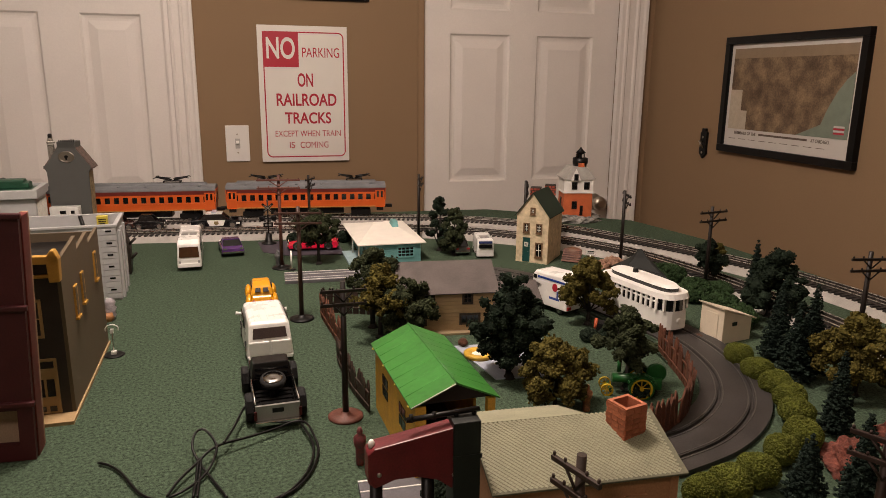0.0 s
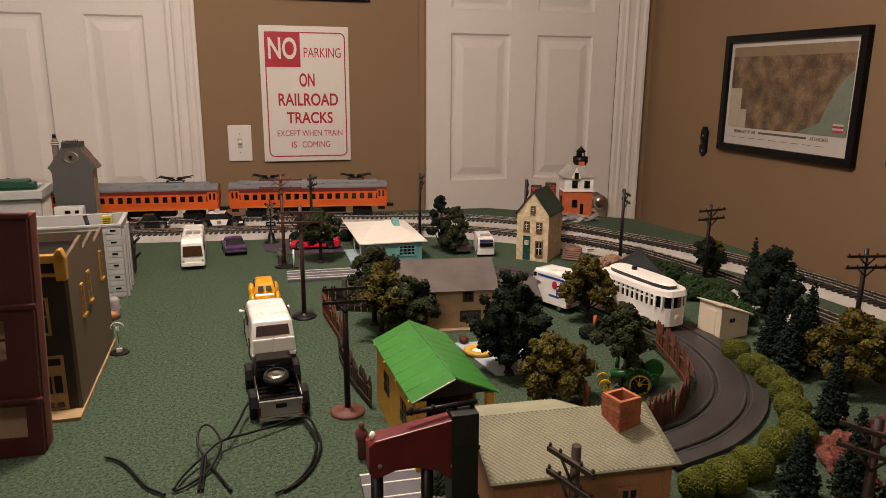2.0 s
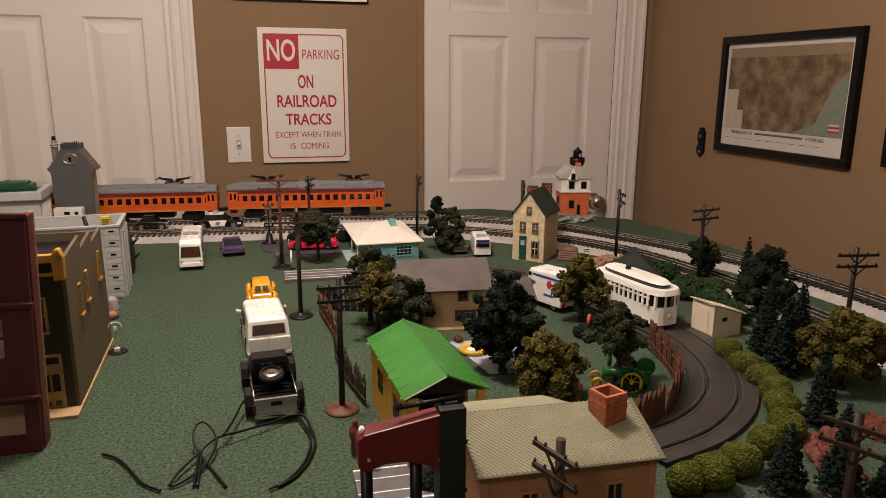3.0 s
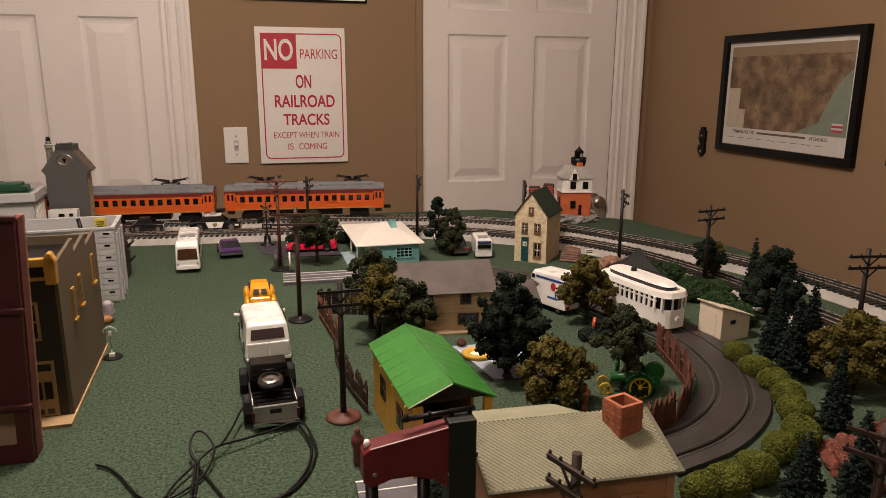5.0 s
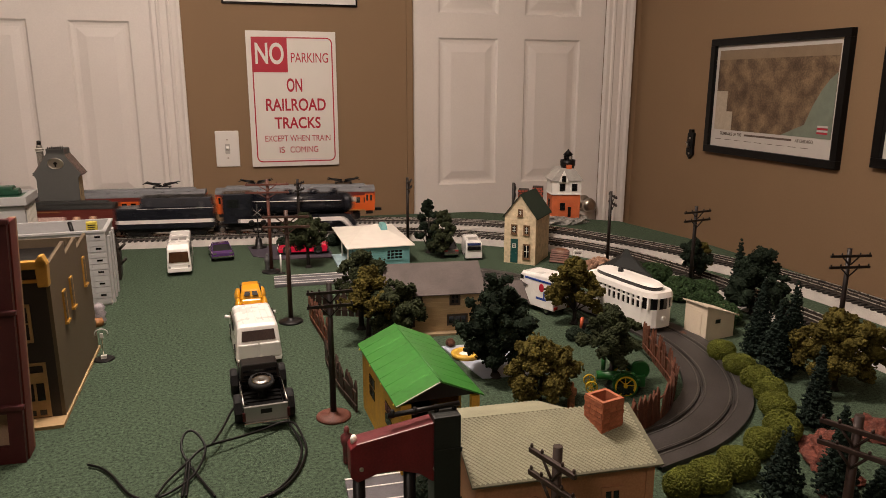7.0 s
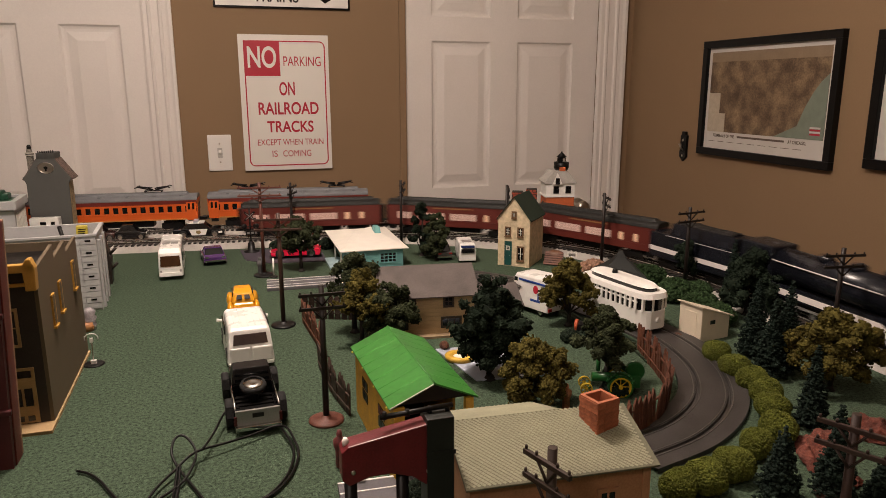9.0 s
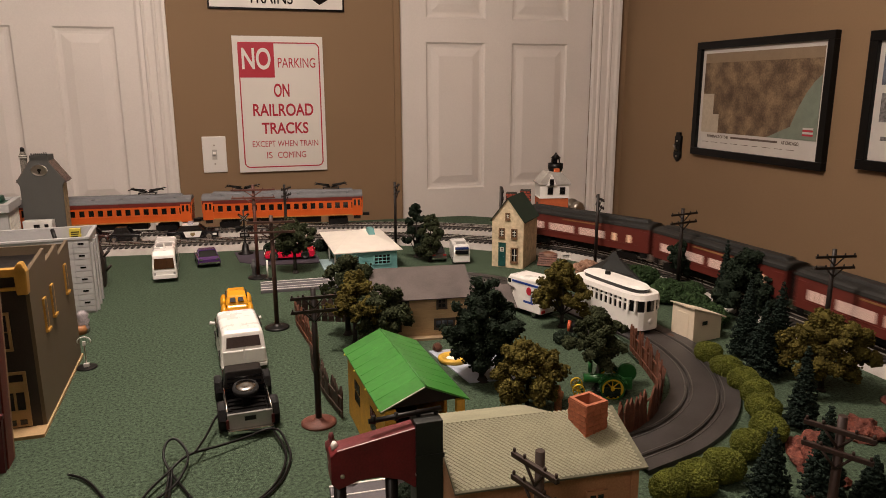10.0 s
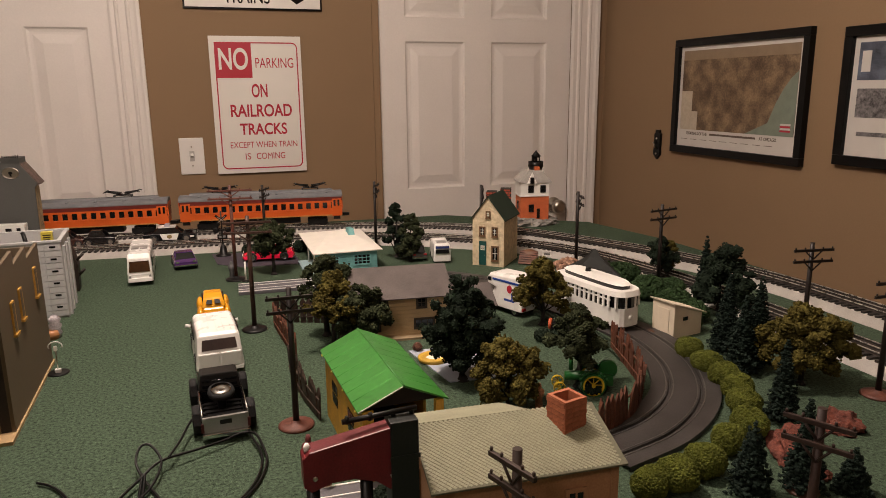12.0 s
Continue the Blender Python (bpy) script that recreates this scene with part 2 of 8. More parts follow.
def panel_door(name, x0, x1, label, hinge_knob, cols=None, top=0.546):
    """A moulded six-panel door: stiles and rails proud, panels sunk with raised fields."""
    d = thing(name, label, "door", pose(0, 0, 0), kind="structure")
    y, z0, z1 = 0.012, FLOOR_Z + 0.01, 1.0
    w = x1 - x0
    s = 0.105 * w / 0.79
    cols = cols or [(x0 + s, x0 + w / 2 - s * 0.52), (x0 + w / 2 + s * 0.52, x1 - s)]
    rows = [(FLOOR_Z + 0.2, -0.21), (0.0, top), (top + 0.086, 0.87)]
    bm = bmesh.new()
    box(bm, x0, cols[0][0], y, y + 0.035, z0, z1)
    box(bm, cols[0][1], cols[1][0], y, y + 0.035, z0, z1)
    box(bm, cols[1][1], x1, y, y + 0.035, z0, z1)
    for a, b in cols:
        for c, e in ((z0, rows[0][0]), (rows[0][1], rows[1][0]), (rows[1][1], rows[2][0]), (rows[2][1], z1)):
            box(bm, a, b, y, y + 0.035, c, e)
    part("door_frame", bm, WHITE_DOOR, d)
    for a, b in cols:
        for c, e in rows:
            bm = bmesh.new()
            loops = []
            for inset, yy in ((0, y), (0.006, y + 0.007), (0.014, y + 0.009), (0.022, y + 0.009), (0.05, y + 0.002), (0.052, y + 0.002)):
                loops.append([bm.verts.new(p) for p in ((a + inset, yy, c + inset), (b - inset, yy, c + inset), (b - inset, yy, e - inset), (a + inset, yy, e - inset))])
            for p, q in zip(loops, loops[1:]):
                for k in range(4):
                    bm.faces.new((p[k], p[(k + 1) % 4], q[(k + 1) % 4], q[k]))
            bm.faces.new(loops[-1])
            back = [bm.verts.new(p) for p in ((a, y + 0.03, c), (b, y + 0.03, c), (b, y + 0.03, e), (a, y + 0.03, e))]
            bm.faces.new(back[::-1])
            for k in range(4):
                bm.faces.new((loops[0][k], loops[0][(k + 1) % 4], back[(k + 1) % 4], back[k]))
            part("door_panel", bm, WHITE_DOOR, d)
    kx = x1 - 0.06 if hinge_knob else x0 + 0.06
    bm = bmesh.new()
    lathe(bm, [(0.033, y), (0.033, y - 0.006), (0.014, y - 0.012), (0.012, y - 0.03), (0.024, y - 0.036), (0.029, y - 0.05), (0.026, y - 0.064), (0.012, y - 0.07)], (kx, 0, -0.097), 20, "y")
    part("door_knob", bm, METAL, d, "satin nickel round knob")
    return d


def casing(name, x0, x1, z0, z1, label):
    """Fluted door casing, upright."""
    bm = bmesh.new()
    w = x1 - x0
    prof = [(0, 0), (0, -0.006), (0.08, -0.010), (0.2, -0.010), (0.24, -0.015), (0.30, -0.016), (0.34, -0.012), (0.55, -0.013), (0.60, -0.018), (0.66, -0.019), (0.70, -0.015), (0.82, -0.017), (0.90, -0.021), (1.0, -0.021), (1.0, 0)]
    extrude_profile(bm, [(x0 + u * w, d) for u, d in prof], z0, z1, "z")
    return structure(name, bm, WHITE_DOOR, label, "door trim")


rooms()
panel_door("door_1", -0.915, -0.296, "closed white six-panel interior door", False, [(-0.848, -0.665), (-0.547, -0.364)], 0.578)
panel_door("door_2", 0.584, 1.366, "closed white six-panel interior door with round knob", True)
casing("trim_1", -0.298, -0.203, FLOOR_Z, 1.03, "white fluted door casing")
casing("trim_2", 1.362, 1.478, FLOOR_Z, 1.03, "white fluted door casing")
bm = bmesh.new()
box(bm, 0.562, 0.586, -0.008, 0.03, FLOOR_Z, 1.03)
structure("trim_3", bm, TAN_WALL, "narrow tan painted door jamb", "door trim", 0.002)


# ---- the layout table and its tracks ----
def table():
    t = thing("layout_table", "large train layout table covered with green grass mat", "table", pose(0, 0, 0), kind="structure")
    outline = [(-2.05, -0.46), (0.2, -0.55), (0.64, -0.578), (0.985, -0.835), (1.04, -1.1), (1.06, -1.5), (1.06, -3.75), (-2.05, -3.75)]
    bm = bmesh.new()
    extrude_profile(bm, outline, -0.004, 0.0, "z")
    tagged(part("grass_mat", bm, GRASS_MAT, t, "short green grass mat"))
    bm = bmesh.new()
    extrude_profile(bm, outline, -0.05, -0.0045, "z")
    part("table_board", bm, WOOD_EDGE, t)
    for x, y in ((-1.9, -0.7), (0.8, -0.95), (-1.9, -3.6), (0.9, -3.6)):
        bm = bmesh.new()
        box(bm, x - 0.045, x + 0.045, y - 0.045, y + 0.045, FLOOR_Z, -0.05)
        part("table_leg", bm, WOOD_EDGE, t)
    return t


# both loops close round the camera's end of the table
INNER = spline([(-1.62, -0.80), (-1.3, -0.695), (-0.8, -0.735), (-0.3, -0.79), (0.0, -0.82), (0.17, -0.838), (0.312, -0.862), (0.45, -0.925), (0.58, -1.018), (0.673, -1.1), (0.747, -1.215), (0.79, -1.36), (0.815, -1.52), (0.822, -1.7), (0.823, -1.9), (0.823, -2.4), (0.823, -2.95), (0.77, -3.25), (0.6, -3.43), (0.3, -3.5), (-0.5, -3.5), (-1.3, -3.5), (-1.58, -3.42), (-1.75, -3.2), (-1.8, -2.9), (-1.8, -2.0), (-1.8, -1.2), (-1.75, -0.96), (-1.62, -0.80)], 0.02)
OUTER = spline([(-1.7, -0.67), (-1.35, -0.56), (-0.8, -0.605), (-0.3, -0.648), (0.1, -0.678), (0.338, -0.725), (0.484, -0.781), (0.618, -0.862), (0.728, -0.972), (0.813, -1.107), (0.882, -1.236), (0.935, -1.368), (0.968, -1.49), (0.983, -1.6), (0.987, -1.75), (0.988, -2.4), (0.988, -3.0), (0.93, -3.36), (0.7, -3.59), (0.35, -3.66), (-0.5, -3.66), (-1.35, -3.66), (-1.7, -3.55), (-1.91, -3.28), (-1.965, -2.9), (-1.965, -2.0), (-1.965, -1.2), (-1.9, -0.88), (-1.7, -0.67)], 0.02)
RAIL_Z = 0.0215


def track(path, label):
    t = thing("train_track", label, "train track", pose(0, 0, 0), group="train tracks")
    bm = bmesh.new()
    strip(bm, path, [(-0.046, 0.0), (-0.033, 0.012), (-0.030, 0.0125), (0.030, 0.0125), (0.033, 0.012), (0.046, 0.0)])
    part("roadbed", bm, ROADBED, t, "grey moulded plastic roadbed")
    corners = [(u, w, h) for h in (0.012, 0.0158) for u, w in ((-0.0030, -0.0305), (0.0030, -0.0305), (0.0030, 0.0305), (-0.0030, 0.0305))]
    sides = ((4, 5, 6, 7), (0, 1, 5, 4), (1, 2, 6, 5), (2, 3, 7, 6), (3, 0, 4, 7))
    one = bpy.data.meshes.new("tie")
    one.from_pydata(corners, [], sides)
    one.materials.append(TIE)
    verts, faces = [], []
    d = np.gradient(path, axis=0)
    s = np.r_[0, np.cumsum(np.linalg.norm(np.diff(path, axis=0), axis=1))]
    n = int(s[-1] / 0.0128)
    count = 0
    for q in np.linspace(0.005, s[-1] - 0.005, n):
        x, y = np.interp(q, s, path[:, 0]), np.interp(q, s, path[:, 1])
        a = math.atan2(np.interp(q, s, d[:, 1]), np.interp(q, s, d[:, 0]))
        if (y > -1.05 and x > -0.75 or x > 0.6 and y > -2.2) and count < 300:
            shared("tie", one, t, pose(x, y, 0, 0, 0, math.degrees(a)))
            count += 1
            continue
        ca, sa = math.cos(a), math.sin(a)
        k = len(verts)
        verts += [(x + u * ca - w * sa, y + u * sa + w * ca, h) for u, w, h in corners]
        faces += [tuple(k + i for i in f) for f in sides]
    me = bpy.data.meshes.new("tie_bed")
    me.from_pydata(verts, [], faces)
    me.materials.append(TIE)
    row = new("tie_bed", me)
    row.parent = t
    tagged(row, "black track ties", kind="stuff")
    # each rail: dark sides below, bright metal head on top
    for off in (-0.0165, 0.0, 0.0165):
        bm = bmesh.new()
        strip(bm, path, [(off - 0.0013, 0.0158), (off - 0.0006, 0.0175), (off - 0.0006, 0.0202), (off + 0.0006, 0.0202), (off + 0.0006, 0.0175), (off + 0.0013, 0.0158)], True)
        web = part("rail", bm, RAIL_WEB, t)
        bm = bmesh.new()
        strip(bm, path, [(off - 0.0010, 0.0202), (off - 0.0010, RAIL_Z), (off + 0.0010, RAIL_Z), (off + 0.0010, 0.0202)], True)
        part("rail_head", bm, RAIL, web, "bright metal rail top")
    return t


table()
track(INNER, "three-rail train track on grey plastic roadbed, curved")
track(OUTER, "three-rail train track along the layout's far edge")


# ---- things on the walls ----
def wall_sign():
    t = thing("no_parking_sign", "white metal sign with red no parking lettering", "sign", pose(0, 0, 0))
    w, h, z0 = 0.305, 0.463, 0.093
    bm = bmesh.new()
    box(bm, 0, w, -0.012, -0.010, z0, z0 + h)
    part("plate", bm, SIGN_WHITE, t, bevel=0.0005)
    bm = bmesh.new()
    box(bm, 0.01, w - 0.01, -0.010, -0.001, z0 + 0.01, z0 + h - 0.01)
    part("backing", bm, BLACK, t)

    def ring(x0, x1, za, zb, r, th, y):
        bm = bmesh.new()
        loops = []
        for off in (0, th):
            loop = []
            for cx, cz, a0 in ((x1 - r, zb - r, 0), (x0 + r, zb - r, 90), (x0 + r, za + r, 180), (x1 - r, za + r, 270)):
                for k in range(7):
                    a = radians(a0 + 15 * k)
                    loop.append((cx + (r - off) * math.cos(a), cz + (r - off) * math.sin(a)))
            loops.append(loop)
        n = len(loops[0])
        vs = [[bm.verts.new((x, yy, z)) for x, z in lp] for lp in loops for yy in (y, y + 0.0008)]
        for k in range(n):
            j = (k + 1) % n
            bm.faces.new((vs[0][k], vs[0][j], vs[2][j], vs[2][k]))
            bm.faces.new((vs[0][k], vs[1][k], vs[1][j], vs[0][j]))
            bm.faces.new((vs[2][k], vs[2][j], vs[3][j], vs[3][k]))
        return bm
    part("red_border", ring(0.017, w - 0.012, z0 + 0.015, z0 + h - 0.02, 0.02, 0.004, -0.0128), SIGN_RED, t)
    bm = bmesh.new()
    box(bm, 0.0175, 0.137, -0.0131, -0.0121, z0 + 0.325, z0 + h - 0.0205)
    part("red_panel", bm, SIGN_RED, t, bevel=0.0003)

    def put(text, cx, cz, ww, hh, m, y=-0.0122):
        words("lettering", text, m, t, pose(cx, y, z0 + cz, 90, 0, 0), ww, hh, bold=0.02 if hh > 0.034 else 0.0)
    put("NO", 0.077, 0.388, 0.096, 0.072, SIGN_WHITE, -0.0132)
    put("PARKING", 0.213, 0.375, 0.128, 0.033, SIGN_RED)
    put("ON", 0.157, 0.282, 0.053, 0.046, SIGN_RED)
    put("RAILROAD", 0.160, 0.215, 0.207, 0.043, SIGN_RED)
    put("TRACKS", 0.163, 0.152, 0.160, 0.040, SIGN_RED)
    put("EXCEPT WHEN TRAIN", 0.162, 0.098, 0.228, 0.021, SIGN_RED)
    put("IS", 0.1045, 0.058, 0.018, 0.022, SIGN_RED)
    put("COMING", 0.182, 0.058, 0.098, 0.022, SIGN_RED)


def top_sign():
    t = thing("trains_sign", "white metal sign with black border, hung above", "sign", pose(0, 0, 0))
    x0, x1, z0, z1 = -0.07, 0.386, 0.642, 0.95
    bm = bmesh.new()
    box(bm, x0, x1, -0.008, -0.001, z0, z1)
    part("border", bm, BLACK_GLOSS, t)
    bm = bmesh.new()
    box(bm, x0 + 0.006, x1 - 0.006, -0.0095, -0.008, z0 + 0.006, z1 - 0.006)
    part("plate", bm, SIGN_WHITE, t)
    words("lettering", "TRAINS", BLACK_GLOSS, t, pose(0.135, -0.0096, z0 + 0.040, 90, 0, 0), 0.15, 0.04)
    bm = bmesh.new()
    extrude_profile(bm, [(0.25, z0 + 0.055), (0.30, z0 + 0.02), (0.36, z0 + 0.055), (0.36, z0 + 0.12), (0.25, z0 + 0.12)], -0.0104, -0.0095)
    part("emblem", bm, BLACK_GLOSS, t, "plain black emblem shape")


def light_switch():
    t = thing("light_switch", "white toggle light switch plate", "light switch", pose(-0.0815, 0, 0.158))
    bm = bmesh.new()
    box(bm, -0.0395, 0.0395, -0.006, -0.0005, -0.062, 0.062)
    part("plate", bm, PLATE, t, bevel=0.002)
    bm = bmesh.new()
    box(bm, -0.008, 0.008, -0.0075, -0.0055, -0.017, 0.017)
    part("slot", bm, mat("switch_grey", (0.5, 0.48, 0.45), 0.4, var=0.02), t)
    bm = bmesh.new()
    v = box(bm, -0.005, 0.005, -0.018, -0.006, -0.004, 0.006)
    bmesh.ops.rotate(bm, verts=v, cent=(0, -0.006, 0), matrix=Matrix.Rotation(radians(-25), 3, "X"))
    part("toggle", bm, PLATE, t, bevel=0.001)
    for z in (-0.032, 0.032):
        bm = bmesh.new()
        lathe(bm, [(0.003, -0.0058), (0.003, -0.0068), (0.002, -0.0072)], (0, 0, z), 10, "y")
        part("screw", bm, METAL, t)


def map_material():
    m = bpy.data.materials.new("sepia_city_map")
    m.use_nodes = True
    nt = m.node_tree
    bs = nt.nodes["Principled BSDF"]
    tc = nt.nodes.new("ShaderNodeTexCoord")
    vor = nt.nodes.new("ShaderNodeTexVoronoi")
    vor.inputs["Scale"].default_value = 190
    nz = nt.nodes.new("ShaderNodeTexNoise")
    nz.inputs["Scale"].default_value, nz.inputs["Detail"].default_value = 22, 12
    nt.links.new(tc.outputs["Object"], vor.inputs["Vector"])
    nt.links.new(tc.outputs["Object"], nz.inputs["Vector"])
    mx = nt.nodes.new("ShaderNodeMath")
    mx.operation = "MULTIPLY"
    nt.links.new(vor.outputs["Distance"], mx.inputs[0])
    mx.inputs[1].default_value = 0.22
    ad = nt.nodes.new("ShaderNodeMath")
    nt.links.new(mx.outputs[0], ad.inputs[0])
    nt.links.new(nz.outputs["Fac"], ad.inputs[1])
    r = nt.nodes.new("ShaderNodeValToRGB")
    e = r.color_ramp.elements
    e[0].position, e[0].color = 0.36, (0.055, 0.034, 0.02, 1)
    e[1].position, e[1].color = 0.92, (0.34, 0.24, 0.14, 1)
    k = e.new(0.6)
    k.color = (0.15, 0.098, 0.056, 1)
    nt.links.new(ad.outputs[0], r.inputs["Fac"])
    nt.links.new(r.outputs[0], bs.inputs["Base Color"])
    bs.inputs["Roughness"].default_value = 0.6
    return m


def frame_bars(t, y0, y1, z0, z1, wd, mt):
    for a, b, c, d in ((y0, y1, z0, z0 + wd), (y0, y1, z1 - wd, z1), (y0, y0 + wd, z0 + wd, z1 - wd), (y1 - wd, y1, z0 + wd, z1 - wd)):
        bm = bmesh.new()
        box(bm, WALL_X - 0.02, WALL_X - 0.001, a, b, c, d)
        part("frame_bar", bm, mt, t, bevel=0.0015)


def sheet(t, name, mt, y0, y1, z0, z1, x, label=""):
    bm = bmesh.new()
    box(bm, x, x + 0.001, y0, y1, z0, z1)
    return part(name, bm, mt, t, label)


def pictures():
    t = thing("framed_map", "black-framed sepia bird's-eye city map with white mat", "picture", pose(0, 0, 0))
    y0, y1, z0, z1 = -1.06, -0.485, 0.156, 0.526
    frame_bars(t, y0, y1, z0, z1, 0.023, FRAME_BLACK)
    x = WALL_X - 0.008
    sheet(t, "mat_board", PAPER, y0 + 0.02, y1 - 0.02, z0 + 0.02, z1 - 0.02, x)
    a, b, c, d = y0 + 0.038, y1 - 0.038, z0 + 0.078, z1 - 0.038
    sheet(t, "map_print", map_material(), a, b, c, d - 0.03, x - 0.001)
    sheet(t, "map_sky", mat("map_sky", (0.27, 0.20, 0.13), 0.6, var=0.1, scale=30, bump=0), a, b, d - 0.03, d, x - 0.001)
    bm = bmesh.new()
    extrude_profile(bm, [(a, c), (a + 0.19, c), (a + 0.10, c + 0.035), (a + 0.075, c + 0.09), (a + 0.05, c + 0.13), (a + 0.025, c + 0.16), (a, c + 0.18)], x - 0.0018, x - 0.001, "x")
    part("map_lake", bm, mat("map_lake", (0.20, 0.24, 0.19), 0.6, var=0.12, scale=40, bump=0), t, "pale green lake area")
    sheet(t, "map_inset", mat("map_inset", (0.50, 0.43, 0.33), 0.6, var=0.1, scale=60, bump=0), b - 0.055, b, c, c + 0.125, x - 0.0018)
    sheet(t, "map_inset", mat("map_inset_low", (0.50, 0.43, 0.33), 0.6, var=0.1, scale=60, bump=0), b - 0.085, b - 0.055, c, c + 0.06, x - 0.0018)
    for i in range(4):
        sheet(t, "map_flag", SIGN_RED if i % 2 == 0 else PAPER, a + 0.012, a + 0.05, c + 0.012 + i * 0.006, c + 0.017 + i * 0.006, x - 0.0024)
    ink = mat("caption_ink", (0.12, 0.09, 0.07), 0.7, var=0.05)
    words("lettering", "TERMINALS OF THE", ink, t, pose(x - 0.0004, b - 0.085, z0 + 0.066, 90, 0, -90), 0.105, 0.010)
    sheet(t, "caption_bar", ink, b - 0.355, b - 0.15, z0 + 0.063, z0 + 0.069, x - 0.0006)
    words("lettering", "AT CHICAGO.", ink, t, pose(x - 0.0004, b - 0.405, z0 + 0.066, 90, 0, -90), 0.07, 0.010)
    for i in range(9):
        sheet(t, "caption_bar", ink, b - 0.04 - i * 0.048, b - 0.008 - i * 0.048, z0 + 0.046, z0 + 0.0475, x - 0.0006)
    t = thing("framed_print", "dark-framed black and white drawing with white mat", "picture", pose(0, 0, 0))
    y0, y1, z0, z1 = -1.72, -1.167, 0.175, 0.515
    frame_bars(t, y0, y1, z0, z1, 0.025, FRAME_BLACK)
    sheet(t, "mat_board", PAPER, y0 + 0.02, y1 - 0.02, z0 + 0.02, z1 - 0.02, x)
    dk = mat("ink_drawing", (0.16, 0.15, 0.15), 0.7, var=0.8, scale=60, bump=0, fine=200)
    sheet(t, "drawing", dk, y0 + 0.06, y1 - 0.045, z0 + 0.12, z0 + 0.19, x - 0.001)
    sheet(t, "drawing", mat("ink_sky", (0.12, 0.14, 0.19), 0.7, var=0.5, scale=25, bump=0), y0 + 0.06, y1 - 0.04, z0 + 0.21, z0 + 0.30, x - 0.001)
    sheet(t, "drawing", PAPER, y1 - 0.075, y1 - 0.05, z0 + 0.23, z0 + 0.28, x - 0.0018)
    sheet(t, "drawing", dk, y0 + 0.06, y1 - 0.055, z0 + 0.075, z0 + 0.085, x - 0.001)
    # cast iron wall hook
    t = thing("bottle_opener", "black cast iron wall-mounted bottle opener", "bottle opener", pose(WALL_X, -0.395, 0.171))
    bm = bmesh.new()
    extrude_profile(bm, [(-0.019, -0.035), (0, -0.052), (0.019, -0.036), (0.02, -0.02), (0.017, -0.012), (0.017, 0.038), (0.011, 0.042), (0.010, 0.053), (-0.010, 0.053), (-0.011, 0.042), (-0.019, 0.04), (-0.017, -0.01)], -0.010, -0.0005, "x")
    part("plate", bm, FRAME_BLACK, t, bevel=0.0015)
    bm = bmesh.new()
    bent(bm, [(-0.010, 0.009, 0.005), (-0.02, 0.006, 0.007), (-0.023, -0.002, 0.006), (-0.02, -0.004, -0.006), (-0.010, -0.002, -0.012)], 0.0035)
    part("opener_lip", bm, METAL, t)
    for z in (0.022, -0.032):
        bm = bmesh.new()
        lathe(bm, [(0.004, -0.0102), (0.004, -0.012), (0.002, -0.013)], (0, 0, z), 10, "x")
        part("screw", bm, METAL, t)


wall_sign()
top_sign()
light_switch()
pictures()


# ---- plants ----
LEAF_DARK = mat("leaf_dark", (0.017, 0.027, 0.017), 0.9, var=0.45, scale=60, bump=0.8, fine=900, spec=0.1, bd=0.001)
LEAF_OLIVE = mat("leaf_olive", (0.098, 0.082, 0.020), 0.9, var=0.45, scale=60, bump=0.8, fine=900, spec=0.1, bd=0.001)
LEAF_MID = mat("leaf_mid", (0.040, 0.049, 0.024), 0.9, var=0.45, scale=60, bump=0.8, fine=900, spec=0.1, bd=0.001)
LEAF_SPRUCE = mat("leaf_spruce", (0.015, 0.025, 0.019), 0.9, var=0.4, scale=80, bump=0.8, fine=900, spec=0.1, bd=0.001)
LEAF_LIME = mat("leaf_lime", (0.108, 0.122, 0.022), 0.9, var=0.4, scale=70, bump=0.9, fine=1100, spec=0.1, bd=0.001)
LEAF_GREEN = mat("leaf_green", (0.030, 0.056, 0.022), 0.9, var=0.45, scale=70, bump=0.8, fine=900, spec=0.1, bd=0.001)
BARK = mat("bark", (0.018, 0.014, 0.011), 0.9, var=0.3, scale=150, bump=0.6)

P = (1 + 5**0.5) / 2
ICO_V = np.array([(-1, P, 0), (1, P, 0), (-1, -P, 0), (1, -P, 0), (0, -1, P), (0, 1, P), (0, -1, -P), (0, 1, -P), (P, 0, -1), (P, 0, 1), (-P, 0, -1), (-P, 0, 1)]) / math.hypot(1, P)
ICO_F = [(0, 11, 5), (0, 5, 1), (0, 1, 7), (0, 7, 10), (0, 10, 11), (1, 5, 9), (5, 11, 4), (11, 10, 2), (10, 7, 6), (7, 1, 8), (3, 9, 4), (3, 4, 2), (3, 2, 6), (3, 6, 8), (3, 8, 9), (4, 9, 5), (2, 4, 11), (6, 2, 10), (8, 6, 7), (9, 8, 1)]


def clumps(name, centres, sizes, rng, material, parent, flat=1.0):
    """Many small ragged tufts in one crown."""
    n = len(centres)
    jit = 1 + rng.uniform(-0.38, 0.38, (n, 12, 1))
    v = ICO_V[None] * jit * np.asarray(sizes)[:, None, None]
    v[:, :, 2] *= flat
    v = (v + np.asarray(centres)[:, None]).reshape(-1, 3)
    f = (np.array(ICO_F)[None] + 12 * np.arange(n)[:, None, None]).reshape(-1, 3)
    me = bpy.data.meshes.new(name)
    me.from_pydata(v.tolist(), [], f.tolist())
    me.materials.append(material)
    ob = new(name, me)
    ob.parent = parent
    return ob


